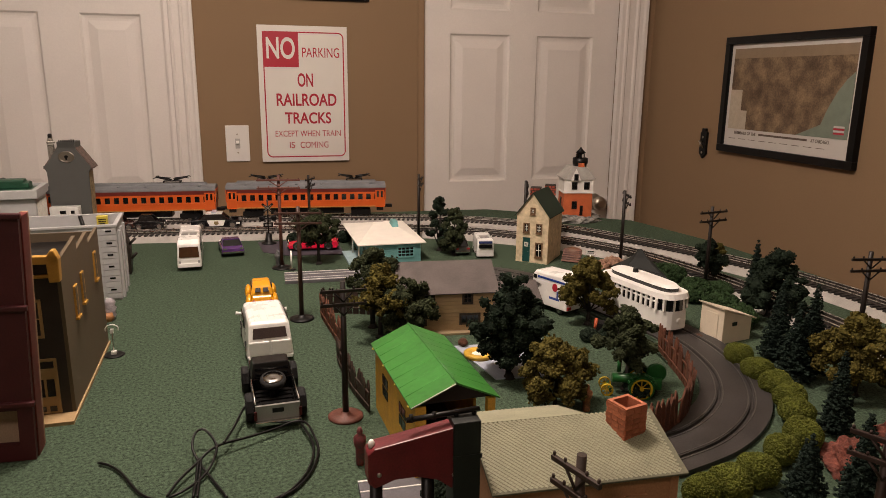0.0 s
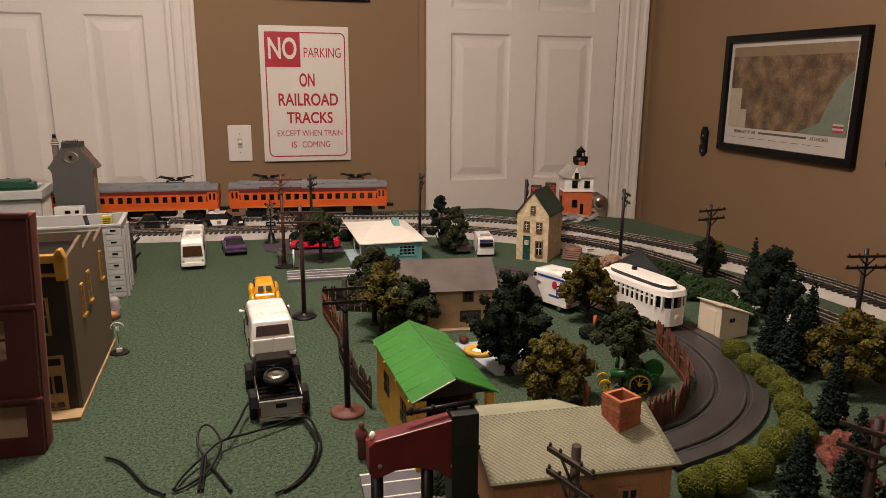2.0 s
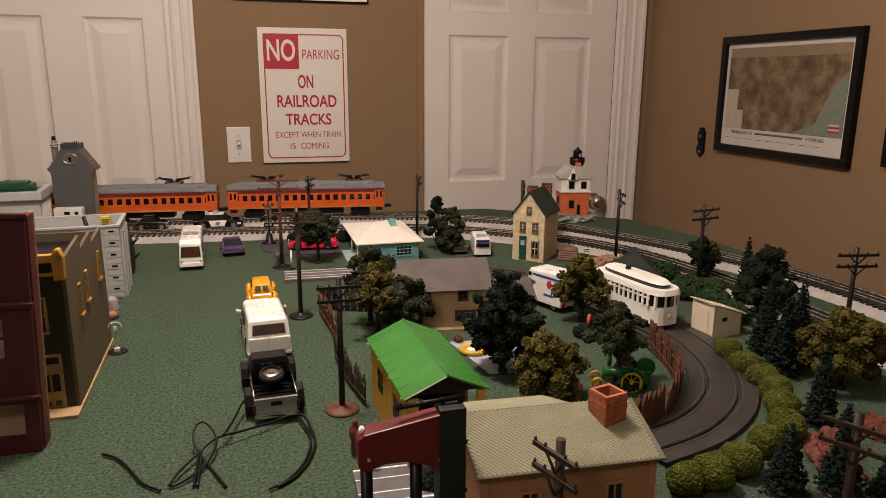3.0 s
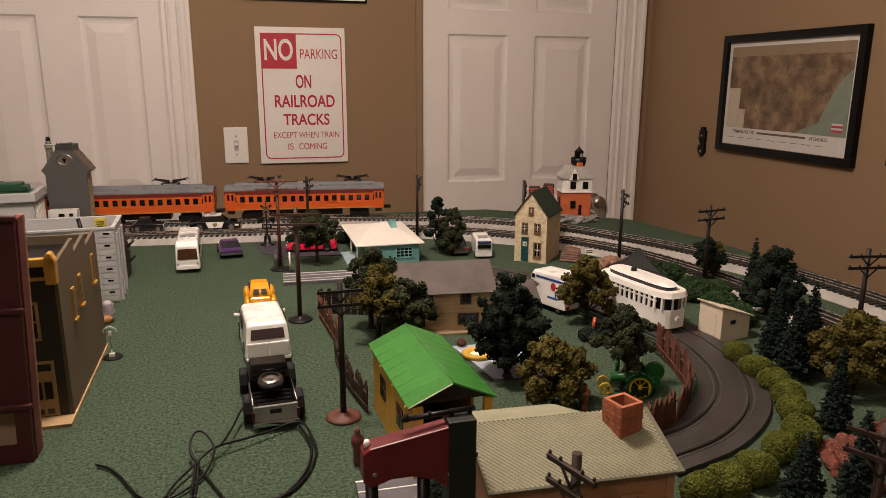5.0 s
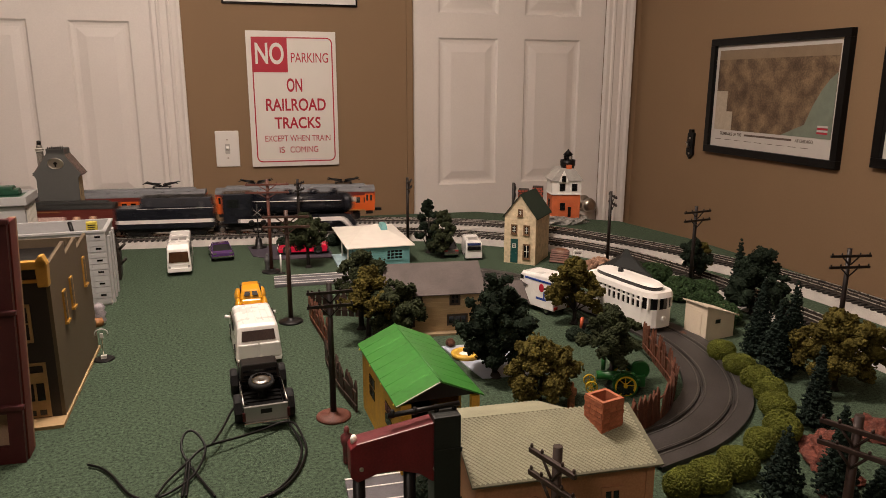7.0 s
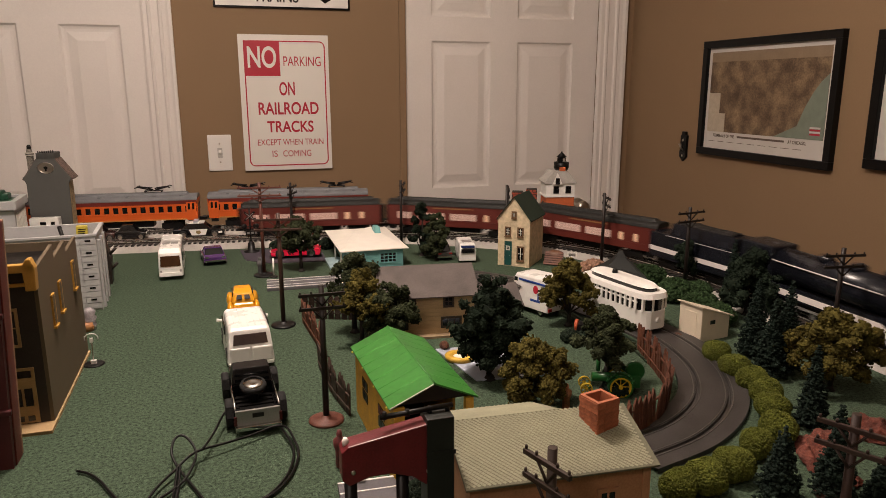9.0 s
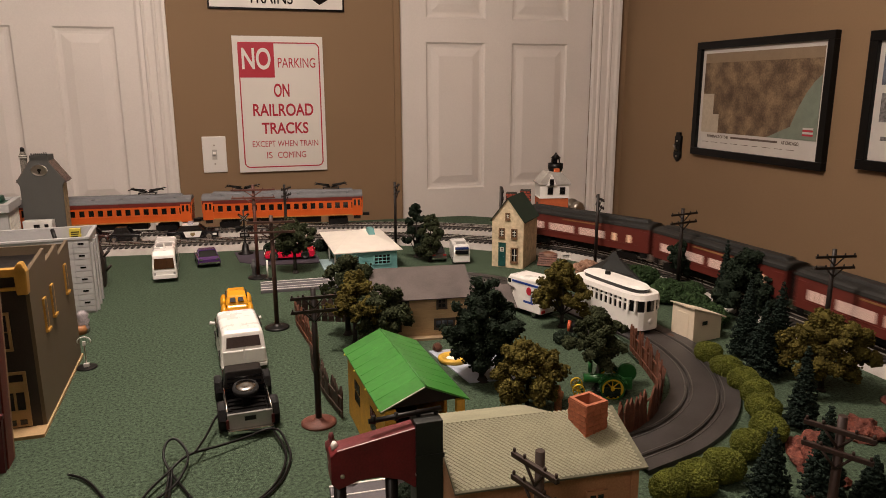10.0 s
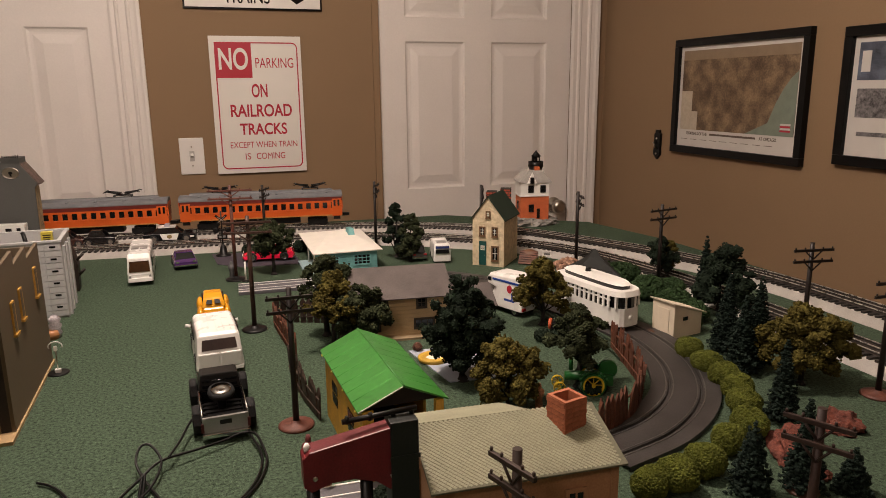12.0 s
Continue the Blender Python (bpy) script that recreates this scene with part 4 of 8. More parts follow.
def green_shack():
    g = mat("green_roof_paint", (0.040, 0.195, 0.030), 0.42, var=0.16, scale=22, bump=0.35, fine=160, spec=0.4)
    yl = mat("ochre_wall_paint", (0.50, 0.29, 0.035), 0.55, var=0.2, scale=50, bump=0.3)
    t = thing("shack", "yellow wooden shack with bright green painted roof", "shack", pose(0.123, -1.898, 0, 0, 0, 2.5))
    bm = bmesh.new()
    w, d, h, rh = 0.041, 0.0845, 0.0796, 0.0978
    box(bm, -w, -w + 0.003, -d, d, 0, h)
    box(bm, w - 0.003, w, -d + 0.05, d, 0, h)
    box(bm, -w + 0.003, w - 0.003, d - 0.003, d, 0, h)
    part("wall", bm, yl, t)
    bm = bmesh.new()
    box(bm, -w, -w + 0.011, -d - 0.003, -d, 0, h)
    part("post", bm, yl, t)
    bm = bmesh.new()
    box(bm, w - 0.008, w, -d - 0.003, -d + 0.004, 0, h)
    part("post", bm, yl, t)
    bm = bmesh.new()
    box(bm, -w + 0.003, w - 0.003, -d, d - 0.003, 0.0005, 0.0025)
    part("floor_board", bm, BLACK, t)
    bm = bmesh.new()
    extrude_profile(bm, [(-w, h), (w, h), (0, rh - 0.001)], -d + 0.002, -d + 0.005)
    part("gable", bm, BLACK, t)
    side_roofs(t, 2 * w, 2 * d, h + 0.001, rh + 0.001, 0.0045, 0.0018, g)
    bm = bmesh.new()
    tube(bm, (0, -d - 0.0045, rh + 0.0030), (0, d + 0.0045, rh + 0.0030), 0.0010, 0.0010, 8)
    part("ridge_cap", bm, g, t)
    slope = (rh - h) / w
    for sd in (-1, 1):
        for yy in (-0.064, -0.042, -0.020, 0.002, 0.024, 0.046, 0.068):
            bm = bmesh.new()
            tube(bm, (sd * 0.002, yy, rh + 0.0021), (sd * (w + 0.004), yy, h - 0.004 * slope + 0.0026), 0.00055, 0.00055, 5)
            part("roof_seam", bm, g, t)
    # thin white strip along the left half of the front roof edge
    bm = bmesh.new()
    tube(bm, (-w - 0.0042, -d - 0.0047, h + 0.0008), (-0.001, -d - 0.0047, rh + 0.002), 0.0007, 0.0007, 5)
    part("white_roof_edge", bm, WHITE_TRIM, t, "thin white strip along the roof edge")
    for k in range(4):
        bm = bmesh.new()
        bmesh.ops.create_icosphere(bm, subdivisions=1, radius=0.0016)
        bmesh.ops.translate(bm, vec=(-w - 0.0045, -d + 0.005 + k * 0.052, h - 0.0015), verts=bm.verts)
        part("eave_knob", bm, mat("lemon_knob", (0.65, 0.55, 0.06), 0.4), t)
    for y in (-0.040, 0.034):
        for dy in (-0.0065, 0.0065):
            for z in (0.041, 0.0545):
                bm = bmesh.new()
                box(bm, -w - 0.0008, -w + 0.0006, y + dy - 0.0055, y + dy + 0.0055, z - 0.0055, z + 0.0055)
                part("window_pane", bm, PANE, t)
    for y in (-0.02, 0.02):
        bm = bmesh.new()
        tube(bm, (w - 0.003, -d + 0.004, 0.055), (w - 0.003, -d + 0.02, 0.03 + y), 0.0014, 0.0014, 6)
        part("brace", bm, BLACK, t)


def station():
    """The near wooden station with scalloped shingles and a brick chimney."""
    wood = mat("station_wood", (0.38, 0.19, 0.095), 0.6, var=0.15, scale=30, bump=0.3)
    t = thing("station_house", "orange-tan wooden station with pale green shingled roof", "house", pose(0.162, -2.145, 0, 0, 0, -3.2))
    w, d, h, rh = 0.128, 0.104, 0.1172, 0.1372
    bm = bmesh.new()
    extrude_profile(bm, [(-d / 2, 0), (0, 0), (0, rh - 0.002), (-d / 2, h)], -w / 2, w / 2, "x")
    part("front_wall", bm, wood, t)
    bm = bmesh.new()
    extrude_profile(bm, [(0.0002, 0), (d / 2, 0), (d / 2, h), (0.0002, rh - 0.002)], -w / 2, 0.016, "x")
    part("rear_wing", bm, wood, t)
    shingle = mat("sage_shingle", (0.27, 0.265, 0.178), 0.75, var=0.14, scale=40, bump=0.3, vary=0.05)
    gap = mat("shingle_gap", (0.155, 0.15, 0.10), 0.8, var=0.15, scale=40, bump=0.3)
    for s in (-1, 1):
        y0, z0 = s * (d / 2 + 0.0063), h - 0.0008
        wide = w / 2 + 0.0072 if s < 0 else 0.020
        roof = roof_slab(t, -w / 2 - 0.0072, wide, y0, z0, 0.0, rh, 0.002, gap)
        # diamond shingles, one overlapping the next
        sl = math.atan2(rh - z0, abs(y0))
        length = math.hypot(rh - z0, y0)
        bm = bmesh.new()
        a = 0.00165
        v = [bm.verts.new(p) for p in ((0, -a * 1.1, 0.0007), (a, 0, 0.0003), (0, a * 1.1, 0), (-a, 0, 0.0003))]
        bm.faces.new(v)
        lo = [bm.verts.new((q.co.x, q.co.y, q.co.z - 0.0003)) for q in v]
        for k in range(4):
            bm.faces.new((v[k], lo[k], lo[(k + 1) % 4], v[(k + 1) % 4]))
        me = mesh_of("shingle", bm, shingle)
        rows, cols = int(length / 0.0019), int((wide + w / 2 + 0.0048) / 0.0036)
        verts, faces = [], []
        count = 0
        co = [tuple(q.co) for q in me.vertices]
        fc = [tuple(p.vertices) for p in me.polygons]
        for r in range(rows):
            for c in range(cols):
                u = -w / 2 - 0.005 + (c + 0.5 * (r % 2)) * 0.0036
                q = 0.0018 + r * 0.0019
                m = pose(u, s * (length - q) * math.cos(sl) * 1.0 + 0.0, rh - (length - q) * math.sin(sl) + 0.0022, 0, 0, 0) @ Matrix.Rotation(-s * sl, 4, "X") @ (Matrix.Rotation(math.pi, 4, "Z") if s > 0 else Matrix.Identity(4))
                if s < 0 and 10 <= r < 20 and 4 <= c < 30 and count < 260:
                    shared("shingle", me, roof, m)
                    count += 1
                else:
                    k = len(verts)
                    verts += [tuple(m @ Vector(p)) for p in co]
                    faces += [tuple(k + i for i in f) for f in fc]
        rest = bpy.data.meshes.new("shingle_field")
        rest.from_pydata(verts, [], faces)
        rest.materials.append(shingle)
        ob = new("shingle_field", rest)
        ob.parent = roof
        tagged(ob, "overlapping diamond shingles", kind="stuff")
    brick = mat("chimney_brick", (0.36, 0.115, 0.055), 0.7, var=0.2, scale=60, bump=0.4, vary=0.15)
    a, b = 0.0103, 0.0100
    bm = bmesh.new()
    for x0, x1, y0, y1 in ((-a, a, -b, -b + 0.0028), (-a, a, b - 0.0028, b), (-a, -a + 0.0028, -b + 0.0028, b - 0.0028), (a - 0.0028, a, -b + 0.0028, b - 0.0028)):
        box(bm, x0, x1, y0, y1, 0.120, 0.154)
    ch = part("chimney", bm, brick, t, "orange brick chimney", m=pose(0.0435, -0.0150, 0, 0, 0, 17))
    bm = bmesh.new()
    box(bm, -a + 0.0028, a - 0.0028, -b + 0.0028, b - 0.0028, 0.122, 0.143)
    part("flue", bm, BLACK, ch)
    bm = bmesh.new()
    box(bm, -0.0031, 0.0031, -0.0003, 0.0004, -0.0018, 0.0018)
    me = mesh_of("brick", bm, brick)
    for r in range(6):
        for k in range(3):
            x = -0.0066 + k * 0.0066 + (0.0006 if r % 2 else -0.0006)
            shared("brick", me, ch, pose(x, -b - 0.0001, 0.131 + r * 0.0040))
            shared("brick", me, ch, pose(-a - 0.0001, x, 0.131 + r * 0.0040, 0, 0, 90))
    window(t, pose(0.035, -d / 2, 0.070), 0.014, 0.030, wood)
    window(t, pose(-0.03, -d / 2, 0.070), 0.014, 0.030, wood)
    window(t, pose(-w / 2, 0.012, 0.07, 0, 0, -90), 0.014, 0.030, wood)
    bm = bmesh.new()
    box(bm, -w / 2 - 0.004, w / 2 + 0.02, -d / 2 - 0.012, d / 2 + 0.008, 0, 0.004)
    part("platform", bm, mat("platform_grey", (0.35, 0.33, 0.3), 0.7), t)
    for s in (-1, 1):
        bm = bmesh.new()
        box(bm, s * w / 2 - 0.003, s * w / 2 + 0.003, -d / 2 - 0.0015, -d / 2 + 0.003, 0.004, h - 0.002)
        part("corner_board", bm, wood, t)


def signal_bridge():
    """The near red gantry plate on dark legs with a dark tower."""
    red = mat("oxide_red", (0.13, 0.012, 0.016), 0.4, var=0.2, scale=60, bump=0.2)
    t = thing("coal_gantry", "dark red plastic gantry on black legs with tower", "gantry", pose(0.0053, -2.1823, 0))
    bm = bmesh.new()
    prof = [(0.0036, 0.1286), (0.0036, 0.1484), (0.0081, 0.1520), (0.063, 0.1610), (0.0684, 0.1601), (0.0684, 0.1151), (0.0594, 0.1169), (0.0504, 0.1241), (0.036, 0.1286), (0.0216, 0.1286), (0.0135, 0.1259), (0.0081, 0.1241)]
    extrude_profile(bm, prof, 0.0, 0.0144)
    part("gantry_plate", bm, red, t, bevel=0.001)
    for x in (0.0099, 0.045):
        bm = bmesh.new()
        tube(bm, (x, 0.0072, 0), (x, 0.0072, 0.1286), 0.0041, 0.0043, 12)
        part("leg", bm, BLACK, t)
    for z, x in ((0.134, 0.0108), (0.1268, 0.0612)):
        bm = bmesh.new()
        lathe(bm, [(0.0016, 0.0002), (0.0016, -0.0008), (0.001, -0.0012)], (x, 0, z), 8, "y")
        part("rivet", bm, METAL, t)
    dk = mat("tower_green_black", (0.010, 0.012, 0.010), 0.5, var=0.2, scale=60)
    bm = bmesh.new()
    box(bm, 0.0603, 0.0792, -0.0018, 0.0162, 0, 0.1646)
    tw = part("tower", bm, dk, t, bevel=0.0008)
    for z in (0.062, 0.100, 0.138):
        bm = bmesh.new()
        box(bm, 0.0596, 0.0799, -0.0026, -0.0018, z, z + 0.003)
        part("tower_band", bm, dk, tw)
    bm = bmesh.new()
    tube(bm, (0.0306, 0.009, 0.1655), (0.081, 0.009, 0.1682), 0.0019, 0.0019, 8)
    boom = part("boom", bm, BLACK, t)
    for x in (0.034, 0.0495, 0.0648, 0.0774):
        bm = bmesh.new()
        lathe(bm, [(0.0017, 0.1640), (0.0019, 0.1664), (0.0013, 0.1692)], (x, 0.009, 0), 10)
        part("boom_fitting", bm, BLACK, boom)
    bm = bmesh.new()
    lathe(bm, [(0.0020, 0.1502), (0.0024, 0.1534), (0.0013, 0.1556)], (0.0072, 0.0072, 0), 10)
    part("lamp", bm, PLATE, t)


def teal_house():
    teal = mat("teal_siding", (0.16, 0.38, 0.38), 0.6, var=0.1, scale=60)
    cream = mat("cream_roof", (0.78, 0.74, 0.67), 0.6, var=0.05, scale=40, bump=0.15)
    t = thing("bungalow", "small teal house with wide cream hipped roof", "house", pose(0.229, -1.062, 0, 0, 0, 0))
    bm = bmesh.new()
    box(bm, -0.050, 0.066, -0.083, 0.120, 0, 0.041)
    part("wall", bm, teal, t)
    for r in range(8):
        bm = bmesh.new()
        box(bm, -0.051, 0.067, -0.0842, -0.083, r * 0.005 + 0.0005, r * 0.005 + 0.0045)
        part("siding_board", bm, teal, t)
    bm = bmesh.new()
    x0, x1, y0, y1, z = -0.070, 0.078, -0.090, 0.150, 0.041
    lo = [bm.verts.new(p) for p in ((x0, y0, z), (x1, y0, z), (x1, y1, z), (x0, y1, z))]
    up = [bm.verts.new(p) for p in ((x0, y0, z + 0.002), (x1, y0, z + 0.002), (x1, y1, z + 0.002), (x0, y1, z + 0.002))]
    ri = [bm.verts.new(p) for p in ((-0.012, 0.055, z + 0.017), (0.024, 0.085, z + 0.017))]
    bm.faces.new(lo[::-1])
    for k in range(4):
        bm.faces.new((lo[k], lo[(k + 1) % 4], up[(k + 1) % 4], up[k]))
    bm.faces.new((up[0], up[1], ri[1], ri[0]))
    bm.faces.new((up[1], up[2], ri[1]))
    bm.faces.new((up[2], up[3], ri[0], ri[1]))
    bm.faces.new((up[3], up[0], ri[0]))
    part("roof", bm, cream, t)
    bm = bmesh.new()
    box(bm, 0.028, 0.043, 0.03, 0.07, 0.050, 0.066, 0.75)
    part("roof_vent", bm, teal, t)
    w = window(t, pose(0.034, -0.0842, 0.012), 0.036, 0.022, teal, 3, 4)
    window(t, pose(-0.028, -0.0842, 0.012), 0.026, 0.022, teal, 3, 4)
    bm = bmesh.new()
    box(bm, -0.088, -0.051, -0.083, 0.03, 0, 0.004)
    part("porch", bm, mat("porch_blue", (0.30, 0.42, 0.45), 0.7), t)
    for y in (-0.078, 0.01):
        bm = bmesh.new()
        tube(bm, (-0.066, y, 0.004), (-0.066, y, 0.041), 0.0018, 0.0018, 8)
        part("porch_post", bm, WHITE_TRIM, t)
    window(t, pose(-0.050, -0.05, 0.012, 0, 0, -90), 0.02, 0.02, teal)


def brown_house():
    wall = mat("buff_siding", (0.48, 0.34, 0.19), 0.65, var=0.12, scale=40)
    roof = mat("slate_brown_roof", (0.105, 0.088, 0.082), 0.8, var=0.25, scale=25, bump=0.4)
    t = thing("farmhouse", "two-storey buff wooden house with dark slate-brown roof", "house", pose(0.238, -1.535, 0, 0, 0, -6))
    w, d, h, rh = 0.145, 0.105, 0.070, 0.100
    gable_walls(t, w, d, h, rh, wall, "x")
    for s in (-1, 1):
        roof_slab(t, -w / 2 - 0.006, w / 2 + 0.006, s * (d / 2 + 0.010), h - 0.006, 0, rh, 0.002, roof)
    for r in range(10):
        bm = bmesh.new()
        box(bm, -w / 2 + 0.002, w / 2 + 0.0005, -d / 2 - 0.001, -d / 2, 0.001 + r * 0.0062, 0.0068 + r * 0.0062)
        part("siding_board", bm, wall, t)
    dk = mat("dark_window_frame", (0.05, 0.035, 0.025), 0.5)
    window(t, pose(0.030, -d / 2 - 0.001, 0.047), 0.014, 0.016, dk, 2, 2)
    window(t, pose(-0.03, -d / 2 - 0.001, 0.047), 0.014, 0.016, dk, 2, 2)
    window(t, pose(0.034, -d / 2 - 0.001, 0.014), 0.030, 0.015, dk, 1, 3)
    window(t, pose(-0.045, -d / 2 - 0.001, 0.014), 0.02, 0.015, dk, 1, 2)
    bm = bmesh.new()
    extrude_profile(bm, [(-0.05, 0), (0.03, 0), (0.03, 0.05), (-0.01, 0.066), (-0.05, 0.044)], w / 2, w / 2 + 0.070, "x")
    part("wing", bm, wall, t)
    roof_slab(t, w / 2 - 0.002, w / 2 + 0.078, -0.060, 0.041, -0.01, 0.066, 0.002, roof)
    roof_slab(t, w / 2 - 0.002, w / 2 + 0.078, 0.036, 0.047, -0.01, 0.066, 0.002, roof)
    bm = bmesh.new()
    box(bm, -w / 2 - 0.004, w / 2 + 0.004, -d / 2 - 0.014, -d / 2 - 0.001, 0, 0.0035)
    part("porch_step", bm, mat("step_wood", (0.30, 0.22, 0.13), 0.7), t)


def ochre_house():
    wall = mat("cream_stucco_wall", (0.66, 0.54, 0.36), 0.7, var=0.2, scale=60, bump=1.0, fine=140, bd=0.002)
    t = thing("narrow_house", "tall narrow cream house with dark green gable roof", "house", pose(0.5567, -1.1766, 0, 0, 0, -41))
    w, d, h, rh = 0.071, 0.098, 0.105, 0.151
    gable_walls(t, w, d, h, rh, wall, "y")
    side_roofs(t, w, d, h, rh, 0.004, 0.002, mat("dark_green_roof", (0.014, 0.03, 0.02), 0.6, var=0.2, scale=60))
    gr = mat("door_green", (0.012, 0.075, 0.068), 0.45)
    brown = mat("brown_trim", (0.16, 0.09, 0.045), 0.6)
    door(t, pose(-0.012, -d / 2, 0.002), 0.013, 0.051, gr, gr)
    window(t, pose(-0.012, -d / 2 - 0.0008, 0.036), 0.007, 0.008, WHITE_TRIM, 2, 2, bar=0.0009)
    for x, z, ww, hh, n in ((0.016, 0.014, 0.014, 0.030, 2), (-0.013, 0.067, 0.011, 0.018, 3), (0.015, 0.067, 0.011, 0.018, 3), (0.0, 0.107, 0.008, 0.012, 3)):
        window(t, pose(x, -d / 2, z), ww, hh, brown, n, 2, True, 0.0015, None, WHITE_TRIM)
    bm = bmesh.new()
    bmesh.ops.create_icosphere(bm, subdivisions=1, radius=0.001)
    bmesh.ops.translate(bm, vec=(-0.0075, -d / 2 - 0.0018, 0.024), verts=bm.verts)
    part("door_knob", bm, METAL, t)


def lighthouse():
    rock = mat("grey_rock", (0.28, 0.27, 0.25), 0.85, var=0.4, scale=60, bump=0.9, fine=200, bd=0.002)
    org = mat("lighthouse_orange", (0.55, 0.13, 0.045), 0.6, var=0.12, scale=60)
    wht = mat("lighthouse_white", (0.80, 0.78, 0.74), 0.6, var=0.06, scale=60)
    t = thing("lighthouse", "orange and white ceramic lighthouse on grey rock base", "lighthouse", pose(0.826, -0.795, 0.0, 0, 0, -12))
    bm = bmesh.new()
    bmesh.ops.create_icosphere(bm, subdivisions=4, radius=1.0)
    for v in bm.verts:
        n = noise.noise(v.co * 4) * 0.22 + noise.noise(v.co * 11) * 0.14
        v.co = Vector((v.co.x * 0.072, v.co.y * 0.055, max(0, v.co.z) * 0.028)) * (1 + n)
    part("rock_base", bm, rock, t)
    bm = bmesh.new()
    box(bm, -0.040, 0.040, -0.034, 0.034, 0.015, 0.082)
    part("lower_wall", bm, org, t, "orange lower storey", bevel=0.002)
    bm = bmesh.new()
    box(bm, -0.041, 0.041, -0.035, 0.035, 0.082, 0.126)
    up = part("upper_wall", bm, wht, t, "white upper storey", bevel=0.001)
    bm = bmesh.new()
    box(bm, -0.043, 0.043, -0.037, 0.037, 0.082, 0.085)
    part("string_course", bm, wht, t)
    bm = bmesh.new()
    extrude_profile(bm, [(-0.045, 0.120), (0.045, 0.120), (0.045, 0.123), (0.020, 0.153), (-0.020, 0.153), (-0.045, 0.123)], -0.039, 0.039)
    part("roof", bm, mat("pale_grey_roof", (0.45, 0.43, 0.40), 0.7, var=0.15, scale=50), t)
    for s in (-1,):
        bm = bmesh.new()
        extrude_profile(bm, [(-0.024, 0.118), (0.004, 0.118), (-0.010, 0.150)], -0.042, 0.0)
        g = part("dormer", bm, wht, t)
        window(t, pose(-0.010, -0.042, 0.120), 0.008, 0.014, BLACK)
    for x in (-0.012, 0.022):
        window(t, pose(x, -0.035, 0.094), 0.012, 0.017, BLACK)
    window(t, pose(-0.010, -0.034, 0.040), 0.011, 0.018, BLACK)
    door(t, pose(0.010, -0.034, 0.020), 0.009, 0.028, BLACK, org)
    window(t, pose(-0.040, 0.0, 0.045, 0, 0, -90), 0.012, 0.02, BLACK)
    bm = bmesh.new()
    box(bm, 0.0, 0.014, -0.028, -0.016, 0.13, 0.163)
    part("chimney", bm, org, t, "orange chimney")
    bm = bmesh.new()
    lathe(bm, [(0.017, 0.150), (0.020, 0.158), (0.0215, 0.160), (0.0215, 0.175), (0.019, 0.175), (0.019, 0.162)], (0.010, 0.004, 0), 10)
    part("gallery", bm, BLACK, t)
    bm = bmesh.new()
    lathe(bm, [(0.011, 0.162), (0.011, 0.188), (0.015, 0.189), (0.003, 0.201), (0.001, 0.205)], (0.010, 0.004, 0), 8)
    part("lantern", bm, BLACK, t)
    for a in range(0, 360, 45):
        bm = bmesh.new()
        box(bm, -0.003, 0.003, -0.0116, -0.0105, 0.177, 0.186)
        part("lantern_pane", bm, mat("lantern_glass", (0.5, 0.45, 0.4), 0.3) if a == 0 else PANE, t, m=pose(0.010, 0.004, 0, 0, 0, a + 22.5))


def brick_stacks():
    t = thing("brick_stack", "pair of red brick chimney stacks with pale joints", "chimney", pose(0.626, -1.03, 0.0, 0, 0, -25))
    mort = mat("mortar_black", (0.03, 0.025, 0.02), 0.8)
    br = mat("toy_red_brick", (0.36, 0.07, 0.04), 0.6, var=0.15, scale=80, vary=0.2)
    for x, h in ((-0.017, 0.134), (0.017, 0.141)):
        bm = bmesh.new()
        box(bm, x - 0.0125, x + 0.0125, -0.0125, 0.0125, 0, h)
        s = part("stack", bm, mort, t)
        bm = bmesh.new()
        box(bm, -0.0034, 0.0034, -0.0008, 0.0006, -0.0022, 0.0022)
        me = mesh_of("brick", bm, br)
        for r in range(9):
            for k in range(3):
                off = (0.002 if r % 2 else -0.002)
                shared("brick", me, s, pose(x - 0.008 + k * 0.008 + off * 0.8, -0.0125, h - 0.004 - r * 0.0058))
                shared("brick", me, s, pose(x - 0.0125, -0.008 + k * 0.008 + off * 0.8, h - 0.004 - r * 0.0058, 0, 0, -90))


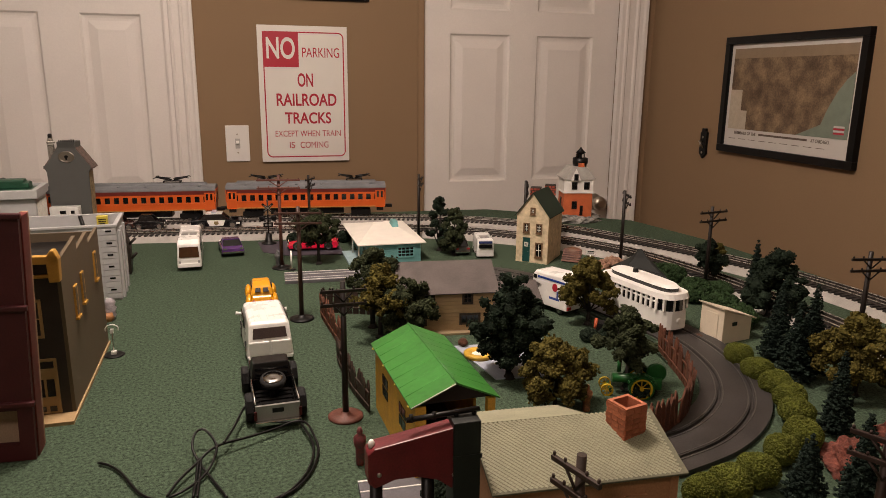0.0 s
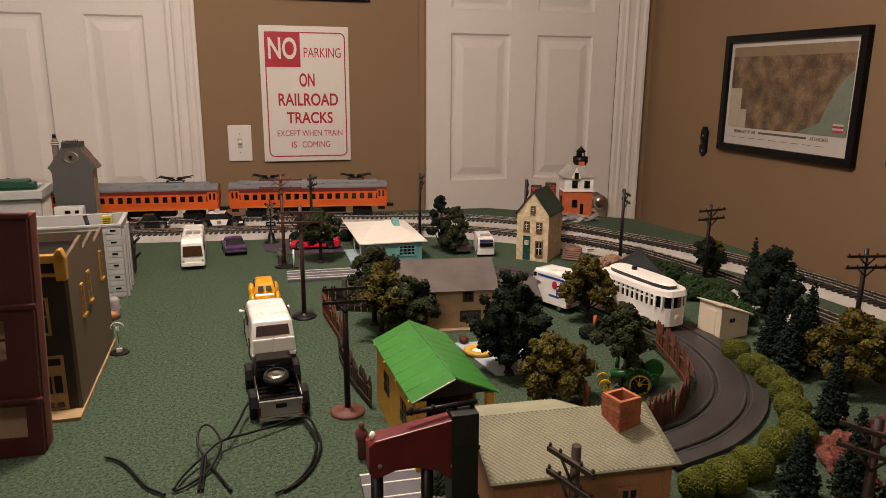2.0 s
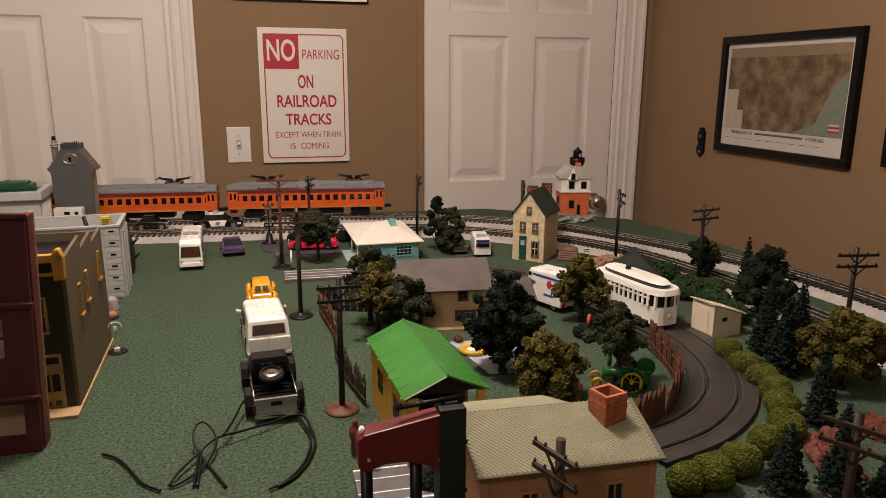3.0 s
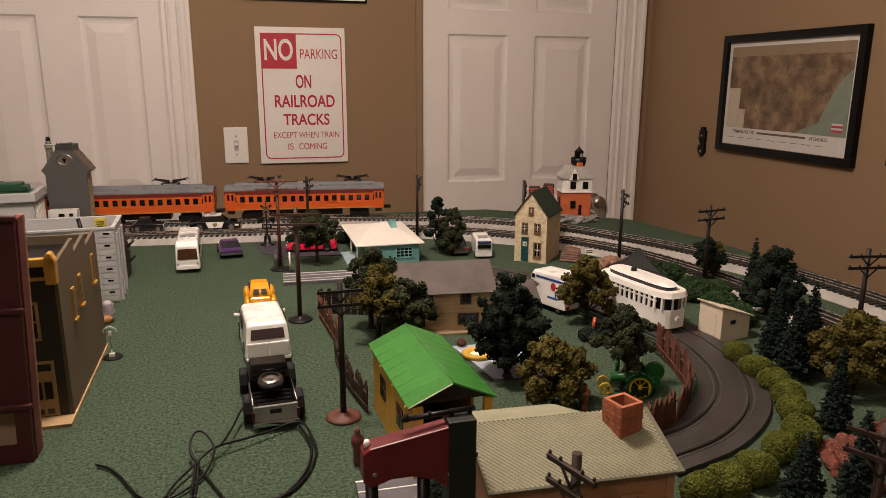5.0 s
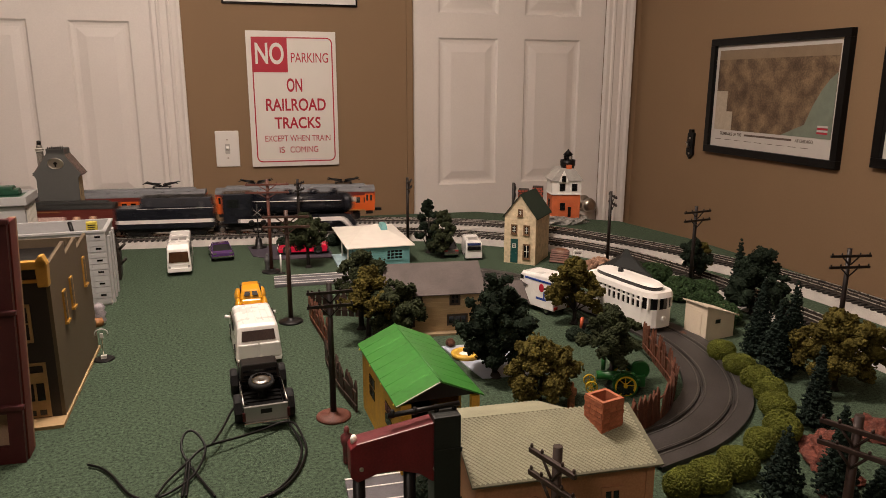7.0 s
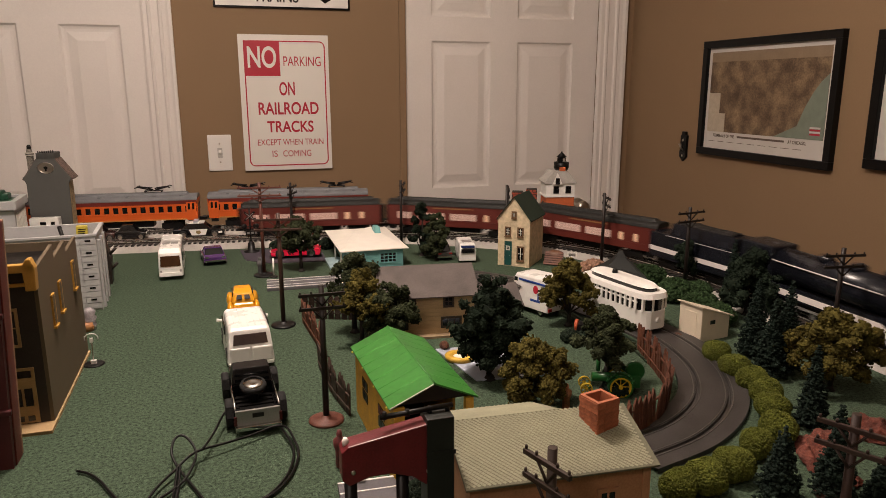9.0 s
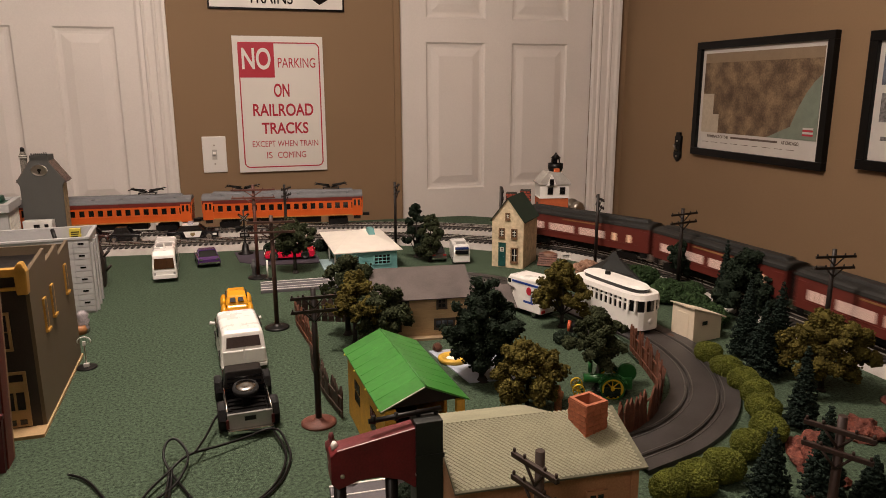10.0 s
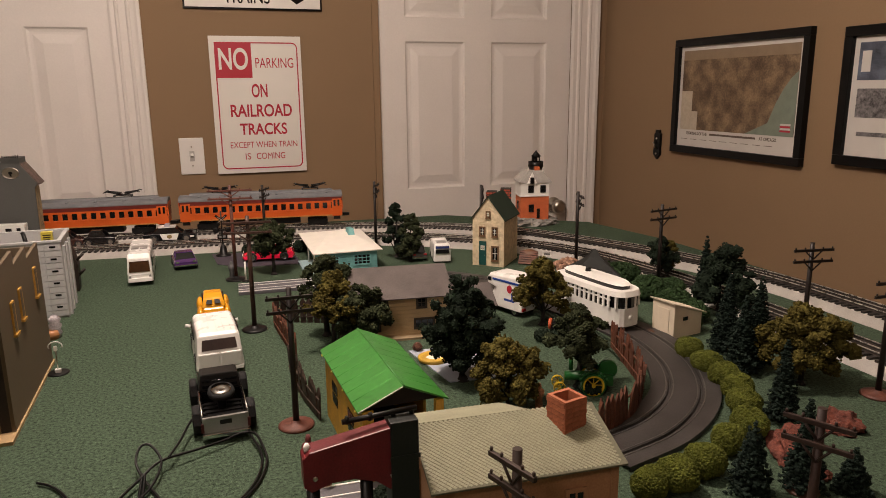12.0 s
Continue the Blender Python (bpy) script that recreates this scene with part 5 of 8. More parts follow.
def gabled_hall():
    grey = mat("flat_grey_paint", (0.078, 0.079, 0.074), 0.7, var=0.06, scale=40)
    t = thing("gabled_hall", "plain grey back of a tall gabled ceramic house", "house", pose(-0.467, -0.722, 0.003, 0, 0, -4) @ Matrix.Diagonal((1, 1, 1.03, 1)))
    bm = bmesh.new()
    prof = [(-0.046, 0), (0.044, 0), (0.046, 0.150), (0.053, 0.162), (0.047, 0.168), (0.022, 0.203), (0.020, 0.219), (-0.016, 0.219), (-0.019, 0.208), (-0.046, 0.168), (-0.053, 0.165), (-0.046, 0.150)]
    extrude_profile(bm, prof, -0.004, 0.0)
    part("back_wall", bm, grey, t, bevel=0.0008)
    bm = bmesh.new()
    box(bm, -0.045, 0.043, 0.0, 0.044, 0, 0.152)
    part("wall", bm, mat("tan_stone", (0.38, 0.30, 0.17), 0.8, var=0.35, scale=80, bump=0.6), t)
    rf = mat("mottled_roof", (0.17, 0.12, 0.10), 0.8, var=0.5, scale=120, bump=0.7)
    for s in (-1, 1):
        bm = bmesh.new()
        extrude_profile(bm, [(s * 0.055, 0.160), (s * 0.021, 0.207), (s * 0.017, 0.207), (s * 0.048, 0.155)], 0.0, 0.048)
        part("roof", bm, rf, t)
    bm = bmesh.new()
    box(bm, -0.018, 0.021, -0.004, 0.044, 0.207, 0.220)
    part("ridge_block", bm, grey, t)
    rng = random.Random(4)
    for k in range(8):
        bm = bmesh.new()
        tube(bm, (-0.014 + k * 0.0046, 0.0, 0.220), (-0.014 + k * 0.0046, 0, 0.224 + rng.uniform(0, 0.003)), 0.0018, 0.0012, 6)
        part("cresting", bm, mat("cresting_black", (0.03, 0.03, 0.03), 0.6) if k == 0 else BLACK, t)
    bm = bmesh.new()
    lathe(bm, [(0.018, -0.004), (0.018, -0.0052), (0.0155, -0.0054), (0.0150, -0.0045)], (0.0, 0, 0.186), 24, "y")
    plate = part("hanger_plate", bm, METAL, t, "oval metal hanging plate", m=pose(0, 0, 0.052) @ Matrix.Diagonal((1, 1, 0.72, 1)))
    bm = bmesh.new()
    lathe(bm, [(0.0045, -0.0056), (0.004, -0.0058)], (0.0, 0, 0.187), 12, "y")
    box(bm, -0.002, 0.002, -0.0058, -0.0054, 0.176, 0.186)
    part("keyhole", bm, BLACK, plate)
    ch = mat("speckled_chimney", (0.16, 0.145, 0.12), 0.8, var=0.95, scale=330, bump=0.5)
    bm = bmesh.new()
    box(bm, -0.043, -0.031, 0.01, 0.022, 0.17, 0.215)
    part("chimney", bm, ch, t)
    bm = bmesh.new()
    lathe(bm, [(0.009, 0.215), (0.010, 0.218), (0.007, 0.222), (0.005, 0.229), (0.003, 0.233)], (-0.037, 0.016, 0), 8)
    part("chimney_pot", bm, ch, t)
    for z in (0.2135, 0.2185):
        bm = bmesh.new()
        lathe(bm, [(0.0098, z), (0.0108, z + 0.001), (0.0098, z + 0.002)], (-0.037, 0.016, 0), 10)
        part("chimney_band", bm, WHITE_TRIM, t)
    bm = bmesh.new()
    lathe(bm, [(0.0052, 0.228), (0.0046, 0.236), (0.0025, 0.238)], (-0.037, 0.016, 0), 8)
    part("chimney_cap", bm, BLACK, t)


def left_row():
    # grey block building with open parapet roof
    lt = mat("pale_grey_plastic", (0.42, 0.42, 0.42), 0.5, var=0.06, scale=50)
    t = thing("grey_block_building", "pale grey block building with open parapet roof", "building", pose(-0.278, -1.29, 0, 0, 0, 3))
    w, d, h = 0.17, 0.115, 0.131
    bm = bmesh.new()
    box(bm, -w, 0, 0, 0.004, 0, h)
    box(bm, -0.004, 0, 0.004, d, 0, h)
    box(bm, -w, -w + 0.004, 0.004, d, 0, h)
    box(bm, -w + 0.004, -0.004, d - 0.004, d, 0, h)
    part("wall", bm, lt, t)
    bm = bmesh.new()
    box(bm, -w + 0.004, -0.004, 0.004, d - 0.004, h - 0.022, h - 0.018)
    part("roof_deck", bm, mat("roof_deck_grey", (0.11, 0.11, 0.115), 0.7, var=0.2, scale=40), t)
    bm = bmesh.new()
    for x0, x1, y0, y1 in ((-w - 0.002, 0.002, -0.002, 0.005), (-0.005, 0.002, 0.005, d + 0.002), (-w, -0.005, d - 0.004, d + 0.002)):
        box(bm, x0, x1, y0, y1, h, h + 0.004)
    part("parapet_cap", bm, lt, t, bevel=0.0005)
    for r in range(12):
        for k in range(2):
            bm = bmesh.new()
            z = 0.004 + r * 0.0104
            x = -0.0125 if (r + k) % 2 else -0.009
            if k == 0:
                box(bm, -0.024, -0.0005, -0.0022, 0.0002, z, z + 0.009)
            else:
                box(bm, -0.066, -0.0255, -0.0016, 0.0002, z, z + 0.009)
            part("block", bm, lt, t)
        if r % 2:
            bm = bmesh.new()
            box(bm, -0.017, -0.008, -0.0026, -0.0020, 0.008 + r * 0.0104, 0.011 + r * 0.0104)
            part("slot_window", bm, PANE, t)
    for y in (0.020, 0.055, 0.090):
        bm = bmesh.new()
        box(bm, 0, 0.004, y - 0.006, y + 0.006, 0, h - 0.01)
        part("pilaster", bm, lt, t)
    for r in range(5):
        bm = bmesh.new()
        box(bm, -0.0005, 0.0012, 0.096, 0.112, 0.012 + r * 0.022, 0.024 + r * 0.022)
        part("side_window", bm, PLATE, t)
    bm = bmesh.new()
    box(bm, -0.042, -0.024, 0.094, 0.107, h - 0.018, h + 0.002)
    part("roof_box", bm, mat("yellow_box", (0.55, 0.45, 0.06), 0.5, var=0.1, scale=90), t, "small yellow box with bars")
    for k in range(3):
        bm = bmesh.new()
        box(bm, -0.039, -0.028 + 0.001 * k, 0.0934, 0.0942, h - 0.012 + k * 0.004, h - 0.0105 + k * 0.004)
        part("roof_box_bar", bm, BLACK, t)
    bm = bmesh.new()
    lathe(bm, [(0.016, h - 0.0178), (0.016, h - 0.0165), (0.0135, h - 0.016), (0.0135, h - 0.0175)], (-0.043, 0.016, 0), 20)
    part("roof_ring", bm, mat("yellow_ring", (0.55, 0.45, 0.06), 0.5), t, "yellow ring on roof")
    bm = bmesh.new()
    tube(bm, (-0.052, 0.03, h - 0.018), (-0.060, 0.04, h + 0.014), 0.0035, 0.0035, 8)
    part("roof_pipe", bm, BLACK, t)
    # dark structure behind it
    t = thing("dark_shed", "dark brown narrow wooden shed", "shed", pose(-0.300, -1.10, 0, 0, 0, 4))
    dkb = mat("dark_shed_brown", (0.022, 0.016, 0.012), 0.5)
    bm = bmesh.new()
    extrude_profile(bm, [(-0.03, 0), (0.012, 0), (0.014, 0.05), (0.0, 0.105), (-0.03, 0.11)], -0.02, 0.02)
    part("wall", bm, dkb, t, bevel=0.002)
    for z in (0.03, 0.06):
        bm = bmesh.new()
        tube(bm, (0.012, -0.012, z), (0.024, -0.012, z + 0.012), 0.003, 0.003, 6)
        part("bracket", bm, dkb, t)
    # green-topped building
    t = thing("office_building", "grey-trimmed building with dark green rooftop units", "building", pose(-0.487, -0.93, 0, 0, 0, 3))
    bm = bmesh.new()
    box(bm, -0.26, 0, -0.02, 0.09, 0, 0.132)
    part("wall", bm, lt, t)
    bm = bmesh.new()
    for x0, x1, y0, y1 in ((-0.262, 0.006, -0.028, -0.016), (-0.006, 0.006, -0.016, 0.092), (-0.262, -0.006, 0.084, 0.092)):
        box(bm, x0, x1, y0, y1, 0.132, 0.150)
    part("cornice", bm, lt, t, bevel=0.001)
    grn = mat("rooftop_green", (0.012, 0.06, 0.032), 0.4)
    bm = bmesh.new()
    box(bm, -0.26, -0.006, -0.016, 0.084, 0.132, 0.145)
    part("roof", bm, grn, t, "dark green roof")
    for x0, x1, z in ((-0.05, -0.02, 0.158), (-0.14, -0.028, 0.164)):
        bm = bmesh.new()
        box(bm, x0, x1, 0.04, 0.075, 0.145, z, 0.94)
        part("roof_unit", bm, grn, t, bevel=0.003)
    for k in range(4):
        window(t, pose(0.0, 0.0 + k * 0.024, 0.05, 0, 0, 90), 0.012, 0.07, WHITE_TRIM, 5, 2)
    # tan building with yellow trim
    tan = mat("khaki_wall", (0.122, 0.090, 0.055), 0.6, var=0.08, scale=35, bump=0.15)
    dkw = mat("dark_front_brick", (0.030, 0.024, 0.022), 0.6, var=0.2, scale=60, bump=0.4)
    t = thing("shop_building", "khaki-walled shop building with yellow trim, stepped parapet", "building", pose(-0.261, -1.748, 0.0, 0, 0, 0.8))
    w, d = 0.12, 0.232
    bm = bmesh.new()
    box(bm, -w - 0.01, 0.002, -0.026, d + 0.004, 0, 0.004)
    part("plinth", bm, mat("tan_plinth", (0.42, 0.29, 0.15), 0.6, var=0.1, scale=60), t, "tan base slab")
    bm = bmesh.new()
    prof = [(0, 0.004), (d, 0.004), (d, 0.175), (d - 0.07, 0.168), (d - 0.07, 0.184), (d - 0.14, 0.176), (d - 0.14, 0.193), (0.0, 0.184)]
    extrude_profile(bm, prof, -0.004, 0.0, "x")
    part("side_wall", bm, tan, t)
    bm = bmesh.new()
    box(bm, -w, -0.004, 0, 0.004, 0.004, 0.188)
    part("front_wall", bm, dkw, t)
    bm = bmesh.new()
    box(bm, -w, -w + 0.004, 0.004, d, 0.004, 0.17)
    box(bm, -w + 0.004, -0.004, d - 0.004, d, 0.004, 0.17)
    part("rear_wall", bm, tan, t)
    bm = bmesh.new()
    box(bm, -w + 0.004, -0.004, 0.004, d - 0.004, 0.155, 0.158)
    part("roof", bm, BLACK, t)
    bm = bmesh.new()
    box(bm, -w, 0.001, -0.010, 0.0, 0.183, 0.192)
    box(bm, -w, 0.0, -0.004, 0.0, 0.166, 0.170)
    part("cornice", bm, YELLOW_TRIM, t, "yellow cornice", bevel=0.001)
    bm = bmesh.new()
    extrude_profile(bm, [(-0.010, 0.162), (0.001, 0.162), (0.002, 0.188), (-0.002, 0.198), (-0.006, 0.198), (-0.011, 0.190)], -0.010, 0.003)
    part("cornice_bracket", bm, YELLOW_TRIM, t, bevel=0.0015)
    window(t, pose(-0.034, 0, 0.098), 0.019, 0.042, TAN_TRIM, 2, 1)
    window(t, pose(-0.080, 0, 0.098), 0.019, 0.042, TAN_TRIM, 2, 1)
    door(t, pose(-0.028, 0, 0.005), 0.024, 0.050, TAN_TRIM, TAN_TRIM)
    for x in (-0.0335, -0.0225):
        bm = bmesh.new()
        box(bm, x - 0.004, x + 0.004, -0.0022, -0.001, 0.026, 0.047)
        part("door_pane", bm, PANE, t)
        bm = bmesh.new()
        box(bm, x - 0.0035, x + 0.0035, -0.0022, -0.001, 0.008, 0.014)
        part("door_pane", bm, PANE, t)
    window(t, pose(-0.028, 0, 0.058), 0.024, 0.012, TAN_TRIM, 1, 1)
    for y, z in ((0.057, 0.102), (0.100, 0.107), (0.188, 0.112)):
        bm = bmesh.new()
        box(bm, -0.0005, 0.0022, y - 0.0070, y + 0.0070, z, z + 0.038)
        f = part("side_window", bm, YELLOW_TRIM, t, "yellow framed side window")
        bm = bmesh.new()
        box(bm, 0.0020, 0.0026, y - 0.0055, y + 0.0030, z + 0.003, z + 0.036)
        part("pane", bm, tan, f)
        bm = bmesh.new()
        box(bm, 0, 0.004, y - 0.0085, y + 0.0085, z - 0.003, z)
        part("sill", bm, YELLOW_TRIM, f)
    # maroon building front
    mar = mat("maroon_wall", (0.060, 0.009, 0.011), 0.5, var=0.15, scale=40, bump=0.25)
    t = thing("maroon_building", "dark maroon building flat with raw tan edge", "building", pose(-0.2790, -1.847, 0, 0, 2.6, 1))
    w, h = 0.24, 0.255
    for x0, x1, z0, z1 in ((-w, 0, 0, 0.018), (-w, -0.090, 0.018, 0.055), (-0.014, 0, 0.018, 0.055), (-w, 0, 0.055, 0.105), (-w, -0.064, 0.105, 0.148), (-0.027, 0, 0.105, 0.148), (-w, 0, 0.148, 0.190), (-w, -0.064, 0.190, 0.235), (-0.027, 0, 0.190, 0.235), (-w, 0, 0.235, h)):
        bm = bmesh.new()
        box(bm, x0, x1, 0, 0.007, z0, z1)
        part("wall_panel", bm, mar, t)
    bm = bmesh.new()
    box(bm, -0.006, 0.0015, 0.007, 0.029, 0, h - 0.003)
    part("side_wall", bm, mat("brick_red_side", (0.13, 0.016, 0.014), 0.5, var=0.25, scale=50, bump=0.3), t, "worn brick-red side wall", bevel=0.001)
    bm = bmesh.new()
    box(bm, -0.006, 0.0010, 0.029, 0.036, 0, h - 0.003)
    part("side_edge", bm, mat("raw_tan_edge", (0.34, 0.21, 0.13), 0.7, var=0.3, scale=60, bump=0.4), t, "raw tan building edge", bevel=0.001)
    bm = bmesh.new()
    box(bm, -w, -0.006, 0.030, 0.034, 0, h - 0.01)
    part("back_panel", bm, mat("cream_card", (0.45, 0.33, 0.22), 0.7, var=0.15, scale=30), t)
    for z in (0.060, 0.160, h - 0.004):
        bm = bmesh.new()
        box(bm, -w, 0.003, -0.005, 0.001, z, z + 0.005)
        part("ledge", bm, mar, t, bevel=0.001)
    for z0, z1 in ((0.105, 0.148), (0.190, 0.235)):
        bm = bmesh.new()
        box(bm, -0.064, -0.027, 0.002, 0.004, (z0 + z1) / 2 - 0.0012, (z0 + z1) / 2 + 0.0012)
        part("window_bar", bm, mar, t)


def shed_and_bits():
    cream = mat("cream_shed", (0.66, 0.58, 0.45), 0.6, var=0.06, scale=50)
    t = thing("shed", "small cream wooden shed with sloping roof", "shed", pose(0.6135, -1.713, 0, 0, 0, -80))
    bm = bmesh.new()
    extrude_profile(bm, [(0, 0), (0.058, 0), (0.058, 0.034), (0, 0.053)], -0.0225, 0.0225, "y")
    part("wall", bm, cream, t, m=pose(0, 0, 0, 0, 0, 90))
    bm = bmesh.new()
    extrude_profile(bm, [(-0.003, 0.0545), (0.066, 0.0322), (0.066, 0.0342), (-0.003, 0.0565)], -0.0245, 0.0265, "y")
    part("roof", bm, cream, t, m=pose(0, 0, 0, 0, 0, 90))
    bm = bmesh.new()
    box(bm, -0.012, 0.012, -0.0008, 0.0, 0.003, 0.044)
    part("door", bm, cream, t)
    bm = bmesh.new()
    box(bm, 0.0222, 0.0231, 0.018, 0.028, 0.026, 0.032)
    part("vent_window", bm, PANE, t)
    # sunbathing pad, play pool
    t = thing("patio_mat", "pale blue-grey patio sheet on the lawn", "mat", pose(0, 0, 0))
    bm = bmesh.new()
    extrude_profile(bm, [(0.224, -1.648), (0.30, -1.655), (0.385, -1.765), (0.36, -1.785), (0.245, -1.775)], 0.0, 0.0016, "z")
    part("sheet", bm, mat("pale_blue_sheet", (0.38, 0.42, 0.50), 0.6, var=0.08, scale=50), t)
    t = thing("play_pool", "round yellow toy pool on the patio", "pool", pose(0.248, -1.694, 0.0016))
    bm = bmesh.new()
    lathe(bm, [(0.021, 0), (0.022, 0.005), (0.019, 0.006), (0.012, 0.0055), (0.011, 0.002)], (0, 0, 0), 24)
    part("rim", bm, mat("pool_yellow", (0.62, 0.38, 0.05), 0.45), t)
    bm = bmesh.new()
    lathe(bm, [(0.0105, 0.0022), (0.0105, 0.003)], (0, 0, 0), 20)
    part("pool_bottom", bm, PLATE, t)
    t = thing("planter", "small brown pot with reddish clump", "planter", pose(0.237, -1.652, 0.0016))
    bm = bmesh.new()
    bmesh.ops.create_icosphere(bm, subdivisions=2, radius=0.007)
    for v in bm.verts:
        v.co *= 1 + 0.3 * noise.noise(v.co * 400)
    bmesh.ops.translate(bm, vec=(0, 0, 0.006), verts=bm.verts)
    part("clump", bm, mat("rust_clump", (0.12, 0.05, 0.03), 0.9, var=0.4, scale=200), t)
    # black tent roof canopy
    t = thing("canopy_tent", "black peaked canopy tent", "tent", pose(0.668, -1.41, 0, 0, 0, -25))
    bm = bmesh.new()
    n = 8
    rows = []
    for k in range(9):
        u = k / 8
        rows.append([bm.verts.new((sx * (0.003 + 0.045 * u**0.8), sy * (0.003 + 0.040 * u**0.8), 0.068 - 0.045 * u**0.55)) for sx, sy in ((-1, -1), (0, -1.0), (1, -1), (1, 0), (1, 1), (0, 1), (-1, 1), (-1, 0))])
    for a, b in zip(rows, rows[1:]):
        for k in range(n):
            bm.faces.new((a[k], b[k], b[(k + 1) % n], a[(k + 1) % n]))
    bm.faces.new(rows[0])
    ob = part("canopy", bm, mat("tent_black", (0.014, 0.016, 0.015), 0.7, var=0.2, scale=50), t)
    md = ob.modifiers.new("thick", "SOLIDIFY")
    md.thickness = 0.001
    for sx in (-1, 1):
        for sy in (-1, 1):
            bm = bmesh.new()
            tube(bm, (sx * 0.046, sy * 0.041, 0), (sx * 0.046, sy * 0.041, 0.024), 0.001, 0.001, 6)
            part("pole", bm, BLACK, t)
    # stone and lumber piles
    t = thing("rock_pile", "pile of pinkish tan rubble", "rock", pose(0.683, -1.285, 0, 0, 0, -30))
    rng = np.random.default_rng(9)
    pk = mat("pink_rubble", (0.36, 0.21, 0.14), 0.85, var=0.35, scale=90, bump=0.7)
    q = rng.normal(size=(260, 3)) * (0.028, 0.015, 0.0)
    q[:, 2] = np.maximum(0.001, 0.017 * np.exp(-(q[:, 0] / 0.03) ** 2 - (q[:, 1] / 0.02) ** 2))
    tagged(clumps("rubble", q, rng.uniform(0.003, 0.006, 260), rng, pk, t), kind="stuff")
    t = thing("lumber_load", "brown barrel and stacked timber slats", "lumber", pose(0.617, -1.222, 0, 0, 0, -38))
    for k in range(6):
        bm = bmesh.new()
        v = box(bm, -0.02, 0.02, -0.0015, 0.0015, 0, 0.004)
        part("slat", bm, FENCE_WOOD, t, m=pose(0, -0.016 + k * 0.0035, 0.002 + k * 0.0042, -35, 0, 0))
    bm = bmesh.new()
    lathe(bm, [(0.010, -0.017), (0.013, -0.008), (0.014, 0), (0.013, 0.008), (0.010, 0.017)], (0, 0.010, 0.016), 14, "x")
    part("barrel", bm, mat("barrel_brown", (0.16, 0.07, 0.035), 0.5), t)
    t = thing("small_sign", "tiny white model sign board on post", "sign", pose(0.664, -1.215, 0, 0, 0, -15))
    bm = bmesh.new()
    box(bm, -0.010, 0.010, -0.001, 0.001, 0.010, 0.021)
    part("board", bm, PLATE, t)
    bm = bmesh.new()
    tube(bm, (0, 0, 0), (0, 0, 0.010), 0.0012, 0.0012, 6)
    part("post", bm, PLATE, t)
    for z in (0.0135, 0.0172):
        bm = bmesh.new()
        box(bm, -0.007, 0.007, -0.0014, -0.001, z, z + 0.0016)
        part("sign_bar", bm, BLACK, t)
    # red rock outcrops
    for x, y, sx, sy, sz, s in ((0.525, -2.066, 0.022, 0.038, 0.024, 1), (0.616, -2.040, 0.024, 0.022, 0.018, 5), (0.508, -2.108, 0.016, 0.014, 0.014, 8)):
        t = thing("red_rock", "rough rust-red rock outcrop on the mat", "rock", pose(x, y, 0, 0, 0, -35 + s))
        bm = bmesh.new()
        bmesh.ops.create_icosphere(bm, subdivisions=4, radius=1.0)
        for v in bm.verts:
            n = noise.noise(v.co * 2.2 + Vector((s, 0, 0))) * 0.4 + noise.noise(v.co * 6 + Vector((s, 2, 0))) * 0.13
            v.co = v.co * (1 + n)
            v.co = Vector((v.co.x * sx, v.co.y * sy, max(0.0, v.co.z) * sz))
        part("rock", bm, mat("rust_rock", (0.15, 0.043, 0.028), 0.85, var=0.4, scale=90, bump=0.9, fine=300, bd=0.002), t)


green_shack()
station()
signal_bridge()
teal_house()
brown_house()
ochre_house()
lighthouse()
brick_stacks()
gabled_hall()
left_row()
shed_and_bits()


# ---- vehicles ----
TYRE = mat("tyre_rubber", (0.008, 0.008, 0.008), 0.8, var=0.2, scale=100)
CHROME = mat("chrome_trim", (0.65, 0.64, 0.62), 0.15, 1.0, var=0.05, scale=40, bump=0)
WHITE_CAR = mat("white_car_paint", (0.79, 0.775, 0.74), 0.28, var=0.03, scale=30, bump=0, coat=0.3)
TAIL_RED = mat("tail_light_red", (0.35, 0.02, 0.02), 0.3, var=0.05)
PLATE_GREY = mat("bumper_grey", (0.35, 0.34, 0.33), 0.3, 0.5)


def paint(name, rgb):
    return mat(name, rgb, 0.22, var=0.05, scale=30, bump=0, coat=0.5)


def wheel(parent, x, y, r, w, rim=None, side=1):
    bm = bmesh.new()
    lathe(bm, [(r * 0.6, -w / 2), (r * 0.93, -w / 2), (r, -w * 0.3), (r, w * 0.3), (r * 0.93, w / 2), (r * 0.6, w / 2)], (0, 0, 0), 16, "y")
    t = part("wheel", bm, TYRE, parent, m=pose(x, y, r))
    bm = bmesh.new()
    lathe(bm, [(r * 0.62, -w * 0.52), (r * 0.55, -w * 0.40), (r * 0.2, -w * 0.45), (r * 0.15, -w * 0.56), (r * 0.15, w * 0.56), (r * 0.2, w * 0.45), (r * 0.55, w * 0.40), (r * 0.62, w * 0.52)], (0, 0, 0), 14, "y")
    part("rim", bm, rim or CHROME, t)
    return t


